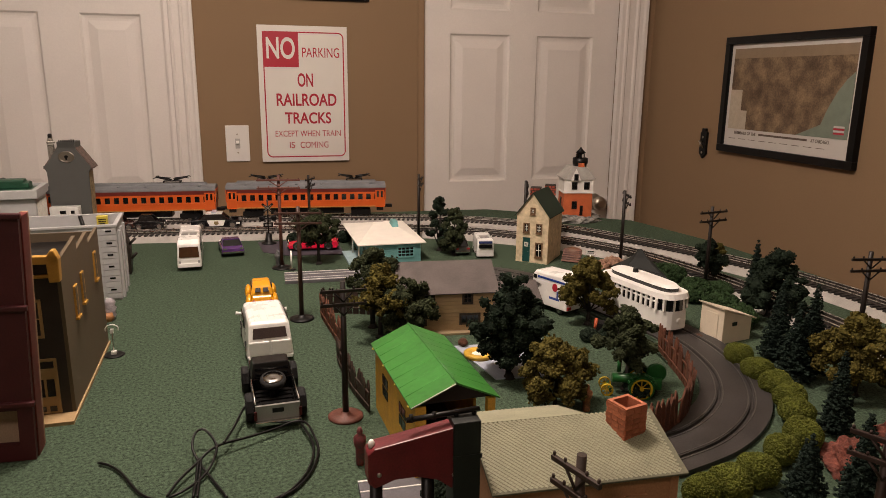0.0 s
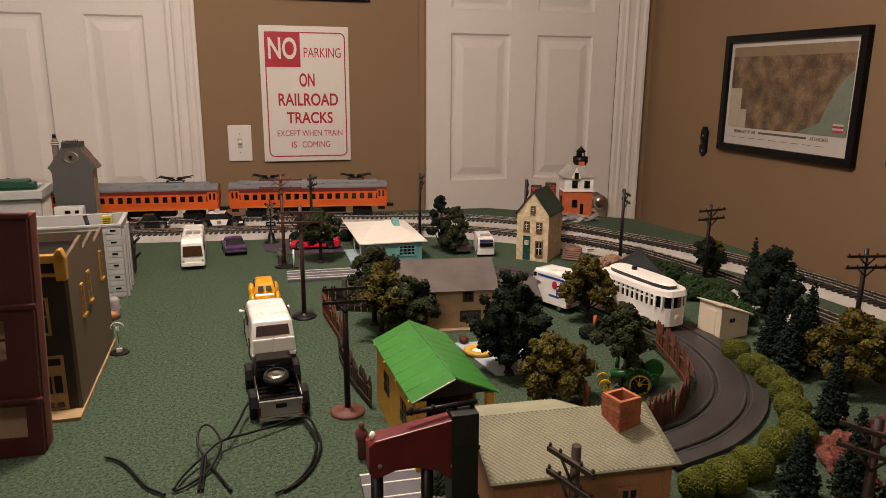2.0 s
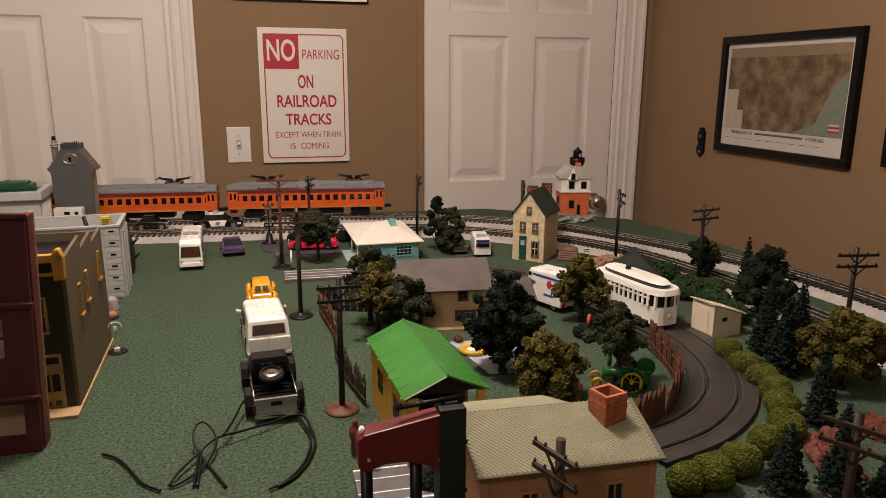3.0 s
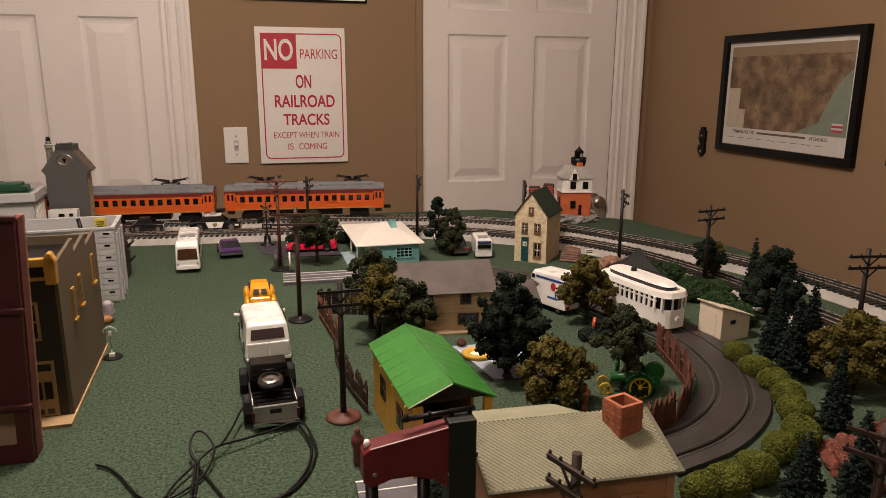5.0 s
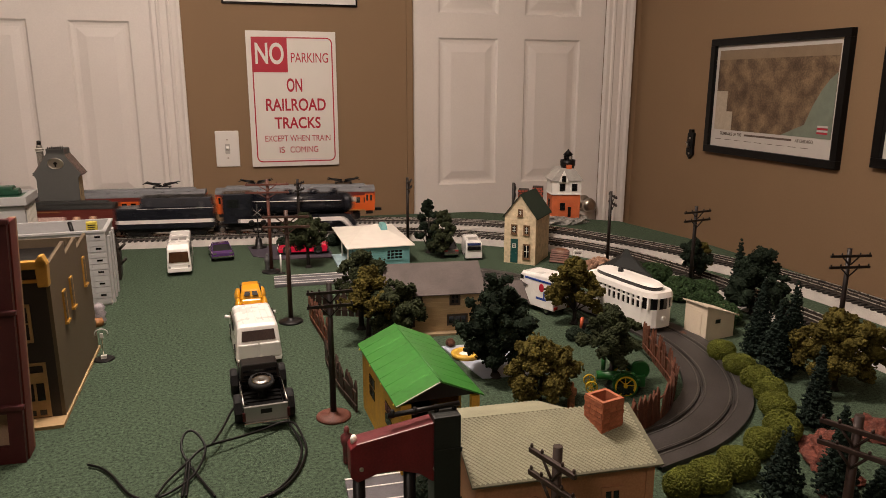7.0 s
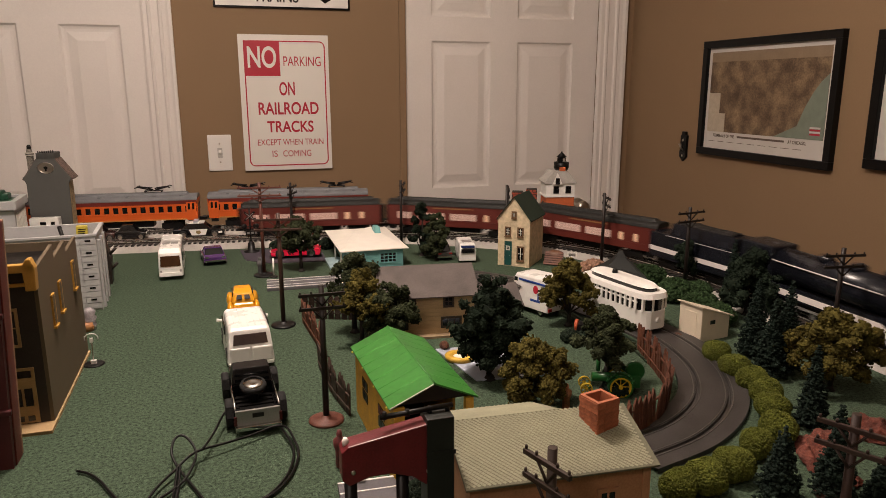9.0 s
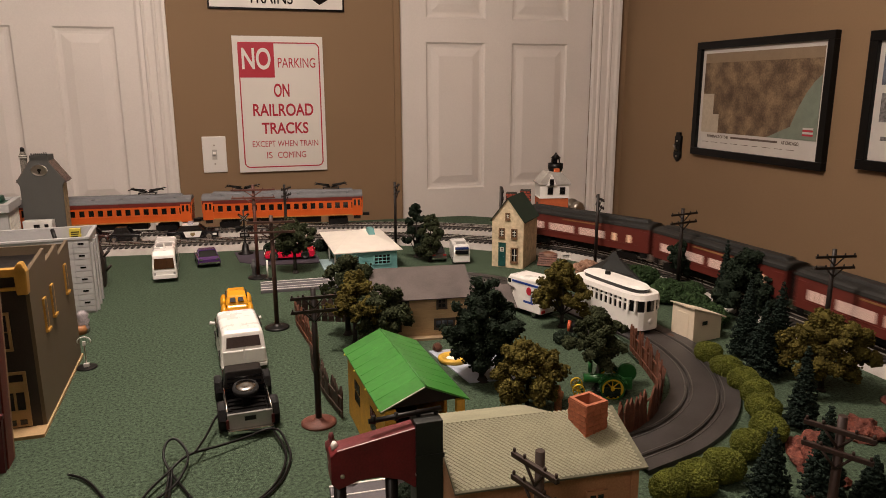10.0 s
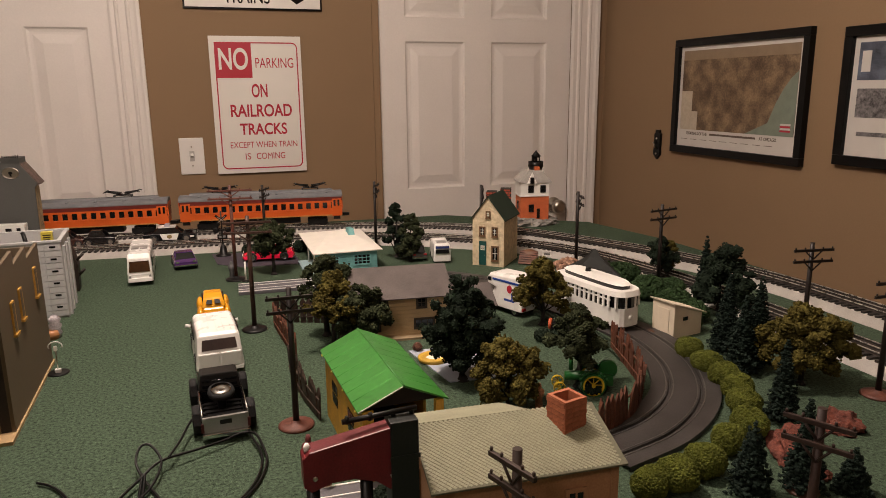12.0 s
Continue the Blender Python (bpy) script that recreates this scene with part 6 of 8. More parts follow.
def hull(bm, prof, w, top=1.0, bend=0.0):
    """A side profile of (x, z) drawn across a width, narrowing above."""
    zs = [z for _, z in prof]
    z0, z1 = min(zs), max(zs)
    rows = []
    for s in (-1, -0.86, 0.86, 1):
        k = 0.94 if abs(s) == 1 else 1.0
        row = []
        for x, z in prof:
            u = (z - z0) / (z1 - z0)
            cz = z0 + (z - z0) * (k if u > 0.9 else 1)
            row.append(bm.verts.new((x * (0.985 if abs(s) == 1 else 1), s * w / 2 * (1 - (1 - top) * u), cz)))
        rows.append(row)
    n = len(prof)
    for a, b in zip(rows, rows[1:]):
        for k in range(n):
            bm.faces.new((a[k], a[(k + 1) % n], b[(k + 1) % n], b[k])).smooth = False
    bm.faces.new(rows[0][::-1])
    bm.faces.new(rows[-1])


def small_car(name, label, m, L, W, body_mat, body, cab, cab_w, wheel_r, axles, group="parked model vehicles", glassm=None, tail=TAIL_RED, roof=None, pillar=True):
    """A car: lower body, dark glazed cabin, roof, pillars, four wheels, lamps and bumpers."""
    t = thing(name, label, "car", m, group=group)
    bm = bmesh.new()
    hull(bm, body, W, 0.96)
    part("body", bm, body_mat, t, bevel=0.0012)
    bm = bmesh.new()
    hull(bm, cab, cab_w, 0.80)
    part("windows", bm, glassm or PANE, t, bevel=0.0006)
    tops = sorted(cab, key=lambda p: -p[1])[:2]
    xa, xb = sorted(p[0] for p in tops)
    z = max(p[1] for p in cab)
    bm = bmesh.new()
    box(bm, xa - 0.001, xb + 0.001, -cab_w * 0.40, cab_w * 0.40, z - 0.0008, z + 0.0012)
    part("roof", bm, roof or body_mat, t, bevel=0.0006)
    if pillar:
        lows = sorted(cab, key=lambda p: p[1])[:2]
        la, lb = sorted(p[0] for p in lows)
        for s in (-1, 1):
            for a, b in ((la, xa), (lb, xb), ((la + lb) / 2, (xa + xb) / 2)):
                bm = bmesh.new()
                tube(bm, (a, s * cab_w * 0.5, min(p[1] for p in cab)), (b, s * cab_w * 0.405, z), 0.0008, 0.0008, 5)
                part("pillar", bm, roof or body_mat, t)
    for x in axles:
        for s in (-1, 1):
            wheel(t, x, s * (W / 2 - 0.003), wheel_r, 0.006)
    zb = min(p[1] for p in body)
    for x, mt, nm in ((min(p[0] for p in body), tail, "tail_light"), (max(p[0] for p in body), PLATE, "headlight")):
        for s in (-1, 1):
            bm = bmesh.new()
            box(bm, x - 0.0006, x + 0.0006, *span(s, W * 0.36, 0.0035, 0.0035), zb + 0.009, zb + 0.0125)
            part(nm, bm, mt, t)
        bm = bmesh.new()
        box(bm, x - 0.0016, x + 0.0016, -W * 0.47, W * 0.47, zb + 0.001, zb + 0.0048)
        part("bumper", bm, CHROME, t, bevel=0.0006)
    return t


def vehicles():
    # white panel van, rear doors towards the jeep
    t = thing("van", "white panel van with dark rear window", "van", pose(-0.0425, -1.572, 0, 0, 0, 94), group="parked model vehicles")
    W, L = 0.0635, 0.145
    bm = bmesh.new()
    hull(bm, [(-0.072, 0.007), (0.070, 0.007), (0.073, 0.020), (0.070, 0.030), (0.050, 0.034), (0.034, 0.056), (0.030, 0.058), (-0.062, 0.058), (-0.067, 0.055), (-0.0725, 0.030), (-0.0735, 0.012)], W, 0.86)
    part("body", bm, WHITE_CAR, t, bevel=0.0022)
    bm = bmesh.new()
    v = [(-0.0712, -0.023, 0.036), (-0.0712, 0.023, 0.036), (-0.0686, 0.0215, 0.050), (-0.0686, -0.0215, 0.050)]
    a = [bm.verts.new(p) for p in v]
    b = [bm.verts.new((p[0] - 0.0016, p[1], p[2])) for p in v]
    bm.faces.new(b)
    for k in range(4):
        bm.faces.new((a[k], a[(k + 1) % 4], b[(k + 1) % 4], b[k]))
    part("rear_window", bm, mat("smoked_glass", (0.07, 0.05, 0.045), 0.2, var=0.2, scale=40, bump=0), t)
    for s in (-1, 1):
        bm = bmesh.new()
        v = box(bm, -0.0762, -0.0725, *span(s, 0.0145, 0.0135, 0.0135), 0.0125, 0.0325)
        part("rear_door", bm, WHITE_CAR, t, bevel=0.0016)
        bm = bmesh.new()
        box(bm, -0.0748, -0.0728, *span(s, 0.0265, 0.0015, 0.0015), 0.012, 0.020)
        part("tail_light", bm, mat("pale_lamp", (0.55, 0.42, 0.38), 0.4) if s < 0 else PLATE, t)
        bm = bmesh.new()
        box(bm, -0.02, 0.03, *span(s, 0.0300, 0.0005, 0.0012), 0.036, 0.049)
        part("side_window", bm, PANE, t)
        bm = bmesh.new()
        tube(bm, (0.045, s * 0.030, 0.036), (0.045, s * 0.038, 0.038), 0.0022, 0.003, 8)
        part("mirror", bm, WHITE_CAR, t)
    for k in range(5):
        bm = bmesh.new()
        box(bm, -0.058, 0.028, -0.018 + k * 0.009 - 0.0005, -0.018 + k * 0.009 + 0.0005, 0.0578, 0.0588)
        part("roof_rib", bm, WHITE_CAR, t)
    bm = bmesh.new()
    box(bm, -0.0765, -0.071, -0.030, 0.030, 0.0065, 0.0115)
    part("bumper", bm, WHITE_CAR, t, bevel=0.001)
    for x in (-0.045, 0.045):
        for s in (-1, 1):
            wheel(t, x, s * 0.0285, 0.0125, 0.007)
    # jeep pickup with spare wheel in the bed
    silver = mat("silver_panel", (0.30, 0.30, 0.29), 0.3, 0.6, var=0.08, scale=40)
    t = thing("pickup_truck", "black off-road pickup with silver tailgate and spare wheel", "truck", pose(-0.040, -1.772, 0, 0, 0, 93) @ Matrix.Diagonal((1, 0.89, 1, 1)), group="parked model vehicles")
    bm = bmesh.new()
    box(bm, -0.062, 0.066, -0.022, 0.022, 0.010, 0.018)
    part("chassis", bm, BLACK, t)
    for s in (-1, 1):
        bm = bmesh.new()
        extrude_profile(bm, [(-0.066, 0.014), (0.0, 0.014), (0.0, 0.031), (-0.060, 0.031), (-0.066, 0.029)], *span(s, 0.027, 0.0018, 0.0018))
        part("bed_side", bm, BLACK_GLOSS, t, bevel=0.0006)
        bm = bmesh.new()
        tube(bm, (-0.066, s * 0.027, 0.0315), (0.0, s * 0.027, 0.0325), 0.0012, 0.0012, 6)
        part("bed_rail", bm, CHROME, t)
        for x in (-0.040, 0.042):
            bm = bmesh.new()
            extrude_profile(bm, [(x - 0.019, 0.018), (x - 0.012, 0.0285), (x + 0.012, 0.0285), (x + 0.019, 0.018), (x + 0.015, 0.018), (x + 0.010, 0.0255), (x - 0.010, 0.0255), (x - 0.015, 0.018)], s * 0.0285, s * 0.037)
            part("fender", bm, BLACK_GLOSS, t)
        bm = bmesh.new()
        box(bm, -0.0715, -0.069, *span(s, 0.0275, 0.0018, 0.0018), 0.014, 0.024)
        part("tail_light", bm, mat("dark_tail_red", (0.06, 0.008, 0.008), 0.4), t)
        for x in (-0.040, 0.042):
            wheel(t, x, s * 0.033, 0.0165, 0.010, BLACK)
    bm = bmesh.new()
    box(bm, -0.070, -0.066, -0.0275, 0.0275, 0.012, 0.030)
    g = part("tailgate", bm, silver, t, bevel=0.0008)
    bm = bmesh.new()
    box(bm, -0.0708, -0.0698, -0.007, 0.007, 0.021, 0.026)
    part("emblem_bar", bm, BLACK, g)
    bm = bmesh.new()
    box(bm, -0.075, -0.070, -0.028, 0.028, 0.008, 0.013)
    part("bumper", bm, CHROME, t, bevel=0.0008)
    bm = bmesh.new()
    box(bm, -0.066, 0.0, -0.025, 0.025, 0.014, 0.017)
    part("bed_floor", bm, BLACK, t)
    for k in range(5):
        bm = bmesh.new()
        box(bm, -0.055 + k * 0.011, -0.051 + k * 0.011, -0.024, 0.024, 0.017, 0.020)
        part("bed_slat", bm, BLACK, t)
    bm = bmesh.new()
    hull(bm, [(0.0, 0.014), (0.068, 0.014), (0.070, 0.030), (0.040, 0.033), (0.0, 0.033)], 0.056, 0.95)
    part("cab_body", bm, BLACK_GLOSS, t, bevel=0.001)
    bm = bmesh.new()
    hull(bm, [(0.0, 0.033), (0.040, 0.033), (0.030, 0.050), (0.004, 0.051)], 0.054, 0.88)
    part("cab_top", bm, BLACK, t, bevel=0.0012)
    for z in (0.036, 0.043):
        bm = bmesh.new()
        box(bm, -0.0012, 0.0, -0.022, 0.022, z, z + 0.003)
        part("cab_louvre", bm, PANE, t)
    bm = bmesh.new()
    lathe(bm, [(0.008, -0.004), (0.0155, -0.004), (0.0165, 0.0), (0.0155, 0.004), (0.008, 0.004)], (0, 0, 0), 20)
    sp = part("spare_tyre", bm, TYRE, t, m=pose(-0.016, 0.0, 0.036, 0, -12, 0) @ Matrix.Diagonal((0.95, 1.05, 0.85, 1)))
    bm = bmesh.new()
    lathe(bm, [(0.0125, 0.003), (0.0118, 0.0058), (0.004, 0.0052), (0.002, 0.0048)], (0, 0, 0), 16)
    part("spare_rim", bm, CHROME, sp)
    bm = bmesh.new()
    tube(bm, (-0.020, 0, 0.018), (-0.020, 0, 0.037), 0.006, 0.006, 8)
    part("spare_mount", bm, BLACK, t)
    # yellow vintage car
    yel = paint("yellow_car_paint", (0.72, 0.32, 0.012))
    t = thing("vintage_car", "bright yellow rounded vintage sedan", "car", pose(-0.043, -1.374, 0, 0, 0, 91), group="parked model vehicles")
    bm = bmesh.new()
    hull(bm, [(-0.044, 0.010), (0.046, 0.010), (0.048, 0.024), (0.020, 0.031), (-0.034, 0.032), (-0.043, 0.026), (-0.046, 0.016)], 0.036, 0.9)
    part("body", bm, yel, t, bevel=0.003)
    bm = bmesh.new()
    hull(bm, [(-0.040, 0.028), (0.018, 0.030), (0.010, 0.043), (0.0, 0.0475), (-0.018, 0.0475), (-0.032, 0.042)], 0.037, 0.76)
    part("cabin", bm, yel, t, bevel=0.003)
    for s in (-1, 1):
        bm = bmesh.new()
        v = [(-0.0392, s * 0.0068 - 0.0048, 0.0335), (-0.0392, s * 0.0068 + 0.0048, 0.0335), (-0.0345, s * 0.0060 + 0.0040, 0.0395), (-0.0345, s * 0.0060 - 0.0040, 0.0395)]
        a = [bm.verts.new(p) for p in v]
        b = [bm.verts.new((p[0] - 0.0018, p[1], p[2] + 0.0008)) for p in v]
        bm.faces.new(b)
        for k in range(4):
            bm.faces.new((a[k], a[(k + 1) % 4], b[(k + 1) % 4], b[k]))
        part("rear_window", bm, PANE, t)
        bm = bmesh.new()
        box(bm, -0.022, 0.008, *span(s, 0.0163, 0.0008, 0.0012), 0.032, 0.041)
        part("side_window", bm, PANE, t)
        for x in (-0.028, 0.032):
            bm = bmesh.new()
            bmesh.ops.create_icosphere(bm, subdivisions=3, radius=1.0)
            for v in bm.verts:
                v.co = Vector((x + v.co.x * 0.018, s * 0.021 + v.co.y * 0.0065, 0.014 + max(-0.35, v.co.z) * 0.014))
            part("fender", bm, yel, t)
            wheel(t, x, s * 0.021, 0.0105, 0.006)
        bm = bmesh.new()
        lathe(bm, [(0.0022, -0.0455), (0.0026, -0.048), (0.001, -0.049)], (0, s * 0.014, 0.020), 10, "x")
        part("tail_light", bm, TAIL_RED, t)
    bm = bmesh.new()
    tube(bm, (-0.049, -0.021, 0.012), (-0.049, 0.021, 0.012), 0.0018, 0.0018, 8)
    part("bumper", bm, CHROME, t)
    # coach
    t = thing("coach", "white motor coach with large dark rear window", "bus", pose(-0.180, -1.032, 0, 0, 0, 92) @ Matrix.Diagonal((1.1, 0.97, 1.2, 1)), group="parked model vehicles")
    bm = bmesh.new()
    hull(bm, [(-0.078, 0.006), (0.078, 0.006), (0.080, 0.030), (0.072, 0.052), (-0.070, 0.053), (-0.077, 0.046), (-0.080, 0.020)], 0.049, 0.90)
    part("body", bm, WHITE_CAR, t, bevel=0.0022)
    bm = bmesh.new()
    v = [(-0.0790, -0.020, 0.024), (-0.0790, 0.020, 0.024), (-0.0768, 0.0185, 0.0415), (-0.0768, -0.0185, 0.0415)]
    a = [bm.verts.new(p) for p in v]
    b = [bm.verts.new((p[0] - 0.0018, p[1], p[2])) for p in v]
    bm.faces.new(b)
    for k in range(4):
        bm.faces.new((a[k], a[(k + 1) % 4], b[(k + 1) % 4], b[k]))
    part("rear_window", bm, mat("brown_glass", (0.06, 0.028, 0.012), 0.15, var=0.3, scale=60, bump=0), t)
    bm = bmesh.new()
    box(bm, -0.082, -0.079, -0.0225, 0.0225, 0.007, 0.014)
    part("bumper", bm, WHITE_CAR, t, bevel=0.001)
    for s in (-1, 1):
        bm = bmesh.new()
        box(bm, -0.062, 0.070, *span(s, 0.0236, 0.0004, 0.0006), 0.028, 0.044)
        part("side_window", bm, PANE, t)
        bm = bmesh.new()
        box(bm, -0.0812, -0.079, *span(s, 0.019, 0.002, 0.002), 0.014, 0.018)
        part("tail_light", bm, PLATE_GREY, t)
        for x in (-0.045, 0.05):
            wheel(t, x, s * 0.021, 0.009, 0.006)
    for s in (-1, 1):
        bm = bmesh.new()
        box(bm, -0.030, -0.006, *span(s, 0.0085, 0.0072, 0.0072), 0.0525, 0.0545)
        part("roof_hatch", bm, PLATE_GREY, t, bevel=0.0008)
    purple = paint("purple_car_paint", (0.075, 0.030, 0.135))
    small_car("purple_car", "dark purple classic coupe with chrome bumper", pose(-0.099, -0.975, 0, 0, 0, 97), 0.09, 0.048, purple, [(-0.044, 0.008), (0.046, 0.008), (0.047, 0.018), (0.020, 0.021), (-0.030, 0.022), (-0.045, 0.019)], [(-0.030, 0.021), (0.020, 0.021), (0.006, 0.033), (-0.014, 0.0335)], 0.042, 0.010, (-0.028, 0.030), tail=CHROME)
    red = paint("red_car_paint", (0.60, 0.012, 0.05))
    small_car("sports_car", "bright red low sports car parked on pad", pose(0.082, -0.985, 0.0015, 0, 0, 174), 0.11, 0.045, red, [(-0.054, 0.006), (0.054, 0.006), (0.056, 0.013), (0.030, 0.018), (-0.030, 0.022), (-0.053, 0.021), (-0.056, 0.014)], [(-0.034, 0.020), (0.026, 0.018), (0.002, 0.031), (-0.014, 0.0315)], 0.040, 0.0105, (-0.034, 0.035))
    t = thing("parking_pad", "dark purple-grey parking pad on the mat", "pad", pose(0, 0, 0))
    bm = bmesh.new()
    extrude_profile(bm, [(-0.04, -0.885), (0.145, -0.905), (0.145, -1.05), (0.02, -1.035), (-0.03, -0.99)], 0.0, 0.0015, "z")
    part("pad_surface", bm, mat("pad_purple_grey", (0.055, 0.045, 0.062), 0.7, var=0.15, scale=30), t)
    # police car and dark cars between the tracks
    pol = thing("police_car", "black and white model police car", "car", pose(-0.136, -0.714, 0.006, 0, 0, -4) @ Matrix.Diagonal((1.18, 1.08, 1.15, 1)), group="parked model vehicles")
    bm = bmesh.new()
    hull(bm, [(-0.052, 0.007), (0.052, 0.007), (0.053, 0.018), (0.028, 0.021), (-0.034, 0.022), (-0.053, 0.020)], 0.042, 0.94)
    part("body", bm, BLACK_GLOSS, pol, bevel=0.001)
    bm = bmesh.new()
    hull(bm, [(-0.036, 0.021), (0.026, 0.021), (0.012, 0.033), (-0.022, 0.033)], 0.036, 0.84)
    part("windows", bm, PANE, pol)
    bm = bmesh.new()
    box(bm, -0.022, 0.012, -0.0155, 0.0155, 0.0325, 0.0345)
    part("roof", bm, WHITE_CAR, pol, bevel=0.0006)
    bm = bmesh.new()
    box(bm, -0.010, 0.0, -0.014, 0.014, 0.0345, 0.0385)
    part("light_bar", bm, mat("lightbar_blue_grey", (0.45, 0.47, 0.55), 0.2), pol, "pale blue light bar")
    for s in (-1, 1):
        bm = bmesh.new()
        extrude_profile(bm, [(-0.014, 0.0075), (0.014, 0.0075), (0.019, 0.0205), (-0.019, 0.0205)], *span(s, 0.0214, 0.0007, 0.0007))
        d = part("door", bm, WHITE_CAR, pol, "white door panel")
        bm = bmesh.new()
        extrude_profile(bm, [(-0.005, 0.013), (0, 0.0095), (0.005, 0.013), (0.004, 0.018), (-0.004, 0.018)], *span(s, 0.0223, 0.0005, 0.0005))
        part("badge", bm, mat("badge_gold", (0.25, 0.18, 0.08), 0.4), d)
        bm = bmesh.new()
        box(bm, 0.041, 0.049, *span(s, 0.0207, 0.0008, 0.0008), 0.011, 0.015)
        part("marker", bm, PLATE, pol)
        for x in (-0.032, 0.033):
            wheel(pol, x, s * 0.0185, 0.009, 0.005)
    for x, y, col, nm, lab in ((-0.300, -0.694, (0.012, 0.010, 0.010), "sedan", "black model sedan beside the track"), (-0.372, -0.690, (0.05, 0.02, 0.015), "sedan", "dark maroon model sedan beside the track")):
        small_car(nm, lab, pose(x, y, 0.006, 0, 0, -4), 0.08, 0.036, paint("dark_car_paint", col), [(-0.036, 0.007), (0.036, 0.007), (0.038, 0.020), (0.016, 0.023), (-0.024, 0.024), (-0.037, 0.020)], [(-0.026, 0.023), (0.018, 0.022), (0.006, 0.037), (-0.018, 0.037)], 0.032, 0.009, (-0.024, 0.025))
    t = thing("delivery_truck", "small white box truck beside the track", "truck", pose(-0.476, -0.752, 0.0, 0, 0, -4) @ Matrix.Diagonal((1.05, 1, 1.22, 1)), group="parked model vehicles")
    bm = bmesh.new()
    box(bm, -0.03, 0.03, -0.012, 0.012, 0.012, 0.066)
    part("box_body", bm, WHITE_CAR, t, bevel=0.001)
    for x, w in ((-0.002, 0.006), (0.018, 0.004)):
        bm = bmesh.new()
        box(bm, x - w, x + w, -0.0126, -0.0118, 0.053, 0.059)
        part("window", bm, PANE, t)
    for x in (-0.02, 0.02):
        for s in (-1, 1):
            wheel(t, x, s * 0.010, 0.007, 0.004)
    # white coach and grey car behind the bungalow
    t = thing("tour_bus", "small white tour bus with blue windows", "bus", pose(0.447, -1.118, 0, 0, 0, 79) @ Matrix.Diagonal((1.15, 1.12, 1.2, 1)), group="parked model vehicles")
    bm = bmesh.new()
    hull(bm, [(-0.036, 0.004), (0.036, 0.004), (0.037, 0.025), (0.032, 0.036), (-0.032, 0.036), (-0.0365, 0.024)], 0.034, 0.92)
    part("body", bm, WHITE_CAR, t, bevel=0.0016)
    for z, mt, h in ((0.020, PANE, 0.0065), (0.029, mat("blue_glass", (0.03, 0.05, 0.16), 0.2), 0.004)):
        bm = bmesh.new()
        box(bm, -0.0385, -0.0345, -0.013, 0.013, z, z + h)
        part("rear_window", bm, mt, t)
    bm = bmesh.new()
    box(bm, -0.020, -0.004, -0.009, 0.009, 0.0355, 0.0375)
    part("roof_hatch", bm, PLATE_GREY, t)
    for x in (-0.02, 0.022):
        for s in (-1, 1):
            wheel(t, x, s * 0.015, 0.006, 0.004)
    small_car("grey_sedan", "grey model sedan beside the tour bus", pose(0.402, -1.085, 0, 0, 0, 84), 0.08, 0.034, paint("grey_car_paint", (0.13, 0.125, 0.12)), [(-0.038, 0.006), (0.038, 0.006), (0.039, 0.016), (0.016, 0.019), (-0.026, 0.020), (-0.039, 0.018)], [(-0.028, 0.019), (0.020, 0.018), (0.006, 0.032), (-0.016, 0.032)], 0.030, 0.0075, (-0.024, 0.025))
    # motorhome
    t = thing("motorhome", "white motorhome with blue stripe and red sun graphic", "motorhome", pose(0.4487, -1.524, 0, 0, 0, 112) @ Matrix.Diagonal((0.78, 0.92, 0.98, 1)), group="parked model vehicles")
    bm = bmesh.new()
    hull(bm, [(-0.048, 0.010), (0.030, 0.010), (0.030, 0.044), (0.056, 0.048), (0.058, 0.058), (0.050, 0.067), (-0.046, 0.070), (-0.050, 0.060)], 0.050, 0.95)
    part("body", bm, WHITE_CAR, t, bevel=0.0015)
    bm = bmesh.new()
    hull(bm, [(0.030, 0.008), (0.066, 0.008), (0.068, 0.024), (0.048, 0.028), (0.040, 0.043), (0.030, 0.043)], 0.044, 0.9)
    part("cab", bm, WHITE_CAR, t, bevel=0.001)
    bl = mat("stripe_blue", (0.02, 0.06, 0.30), 0.35)
    for s in (-1, 1):
        bm = bmesh.new()
        box(bm, -0.040, 0.040, *span(s, 0.0242, 0.0002, 0.0006), 0.056, 0.0595)
        part("stripe", bm, bl, t, "blue stripe")
        bm = bmesh.new()
        lathe(bm, [(0.0072, s * 0.0242), (0.0072, s * 0.0252)], (-0.012, 0, 0.046), 16, "y")
        part("sun_graphic", bm, SIGN_RED, t, "red sun graphic")
        bm = bmesh.new()
        box(bm, -0.026, 0.004, *span(s, 0.0243, 0, 0.0006), 0.024, 0.028)
        box(bm, -0.022, -0.018, *span(s, 0.0243, 0, 0.0007), 0.028, 0.040)
        part("palm_graphic", bm, bl, t)
        bm = bmesh.new()
        box(bm, -0.042, -0.030, *span(s, 0.0243, 0, 0.0006), 0.042, 0.052)
        part("side_window", bm, PANE, t)
        bm = bmesh.new()
        box(bm, 0.044, 0.054, *span(s, 0.0242, 0.0004, 0.0006), 0.053, 0.060)
        part("bunk_window", bm, PANE, t)
        bm = bmesh.new()
        box(bm, -0.0505, -0.048, *span(s, 0.019, 0.004, 0.004), 0.012, 0.017)
        part("tail_light", bm, TAIL_RED, t)
        for x in (-0.026, 0.046):
            wheel(t, x, s * 0.021, 0.009, 0.006)
    # streetcar on the slot track
    w = mat("streetcar_white", (0.80, 0.78, 0.74), 0.4, var=0.04, scale=40)
    t = thing("streetcar", "white model streetcar with clerestory roof", "streetcar", pose(0.552, -1.615, 0.006, 0, 0, -79))
    L, W = 0.082, 0.029

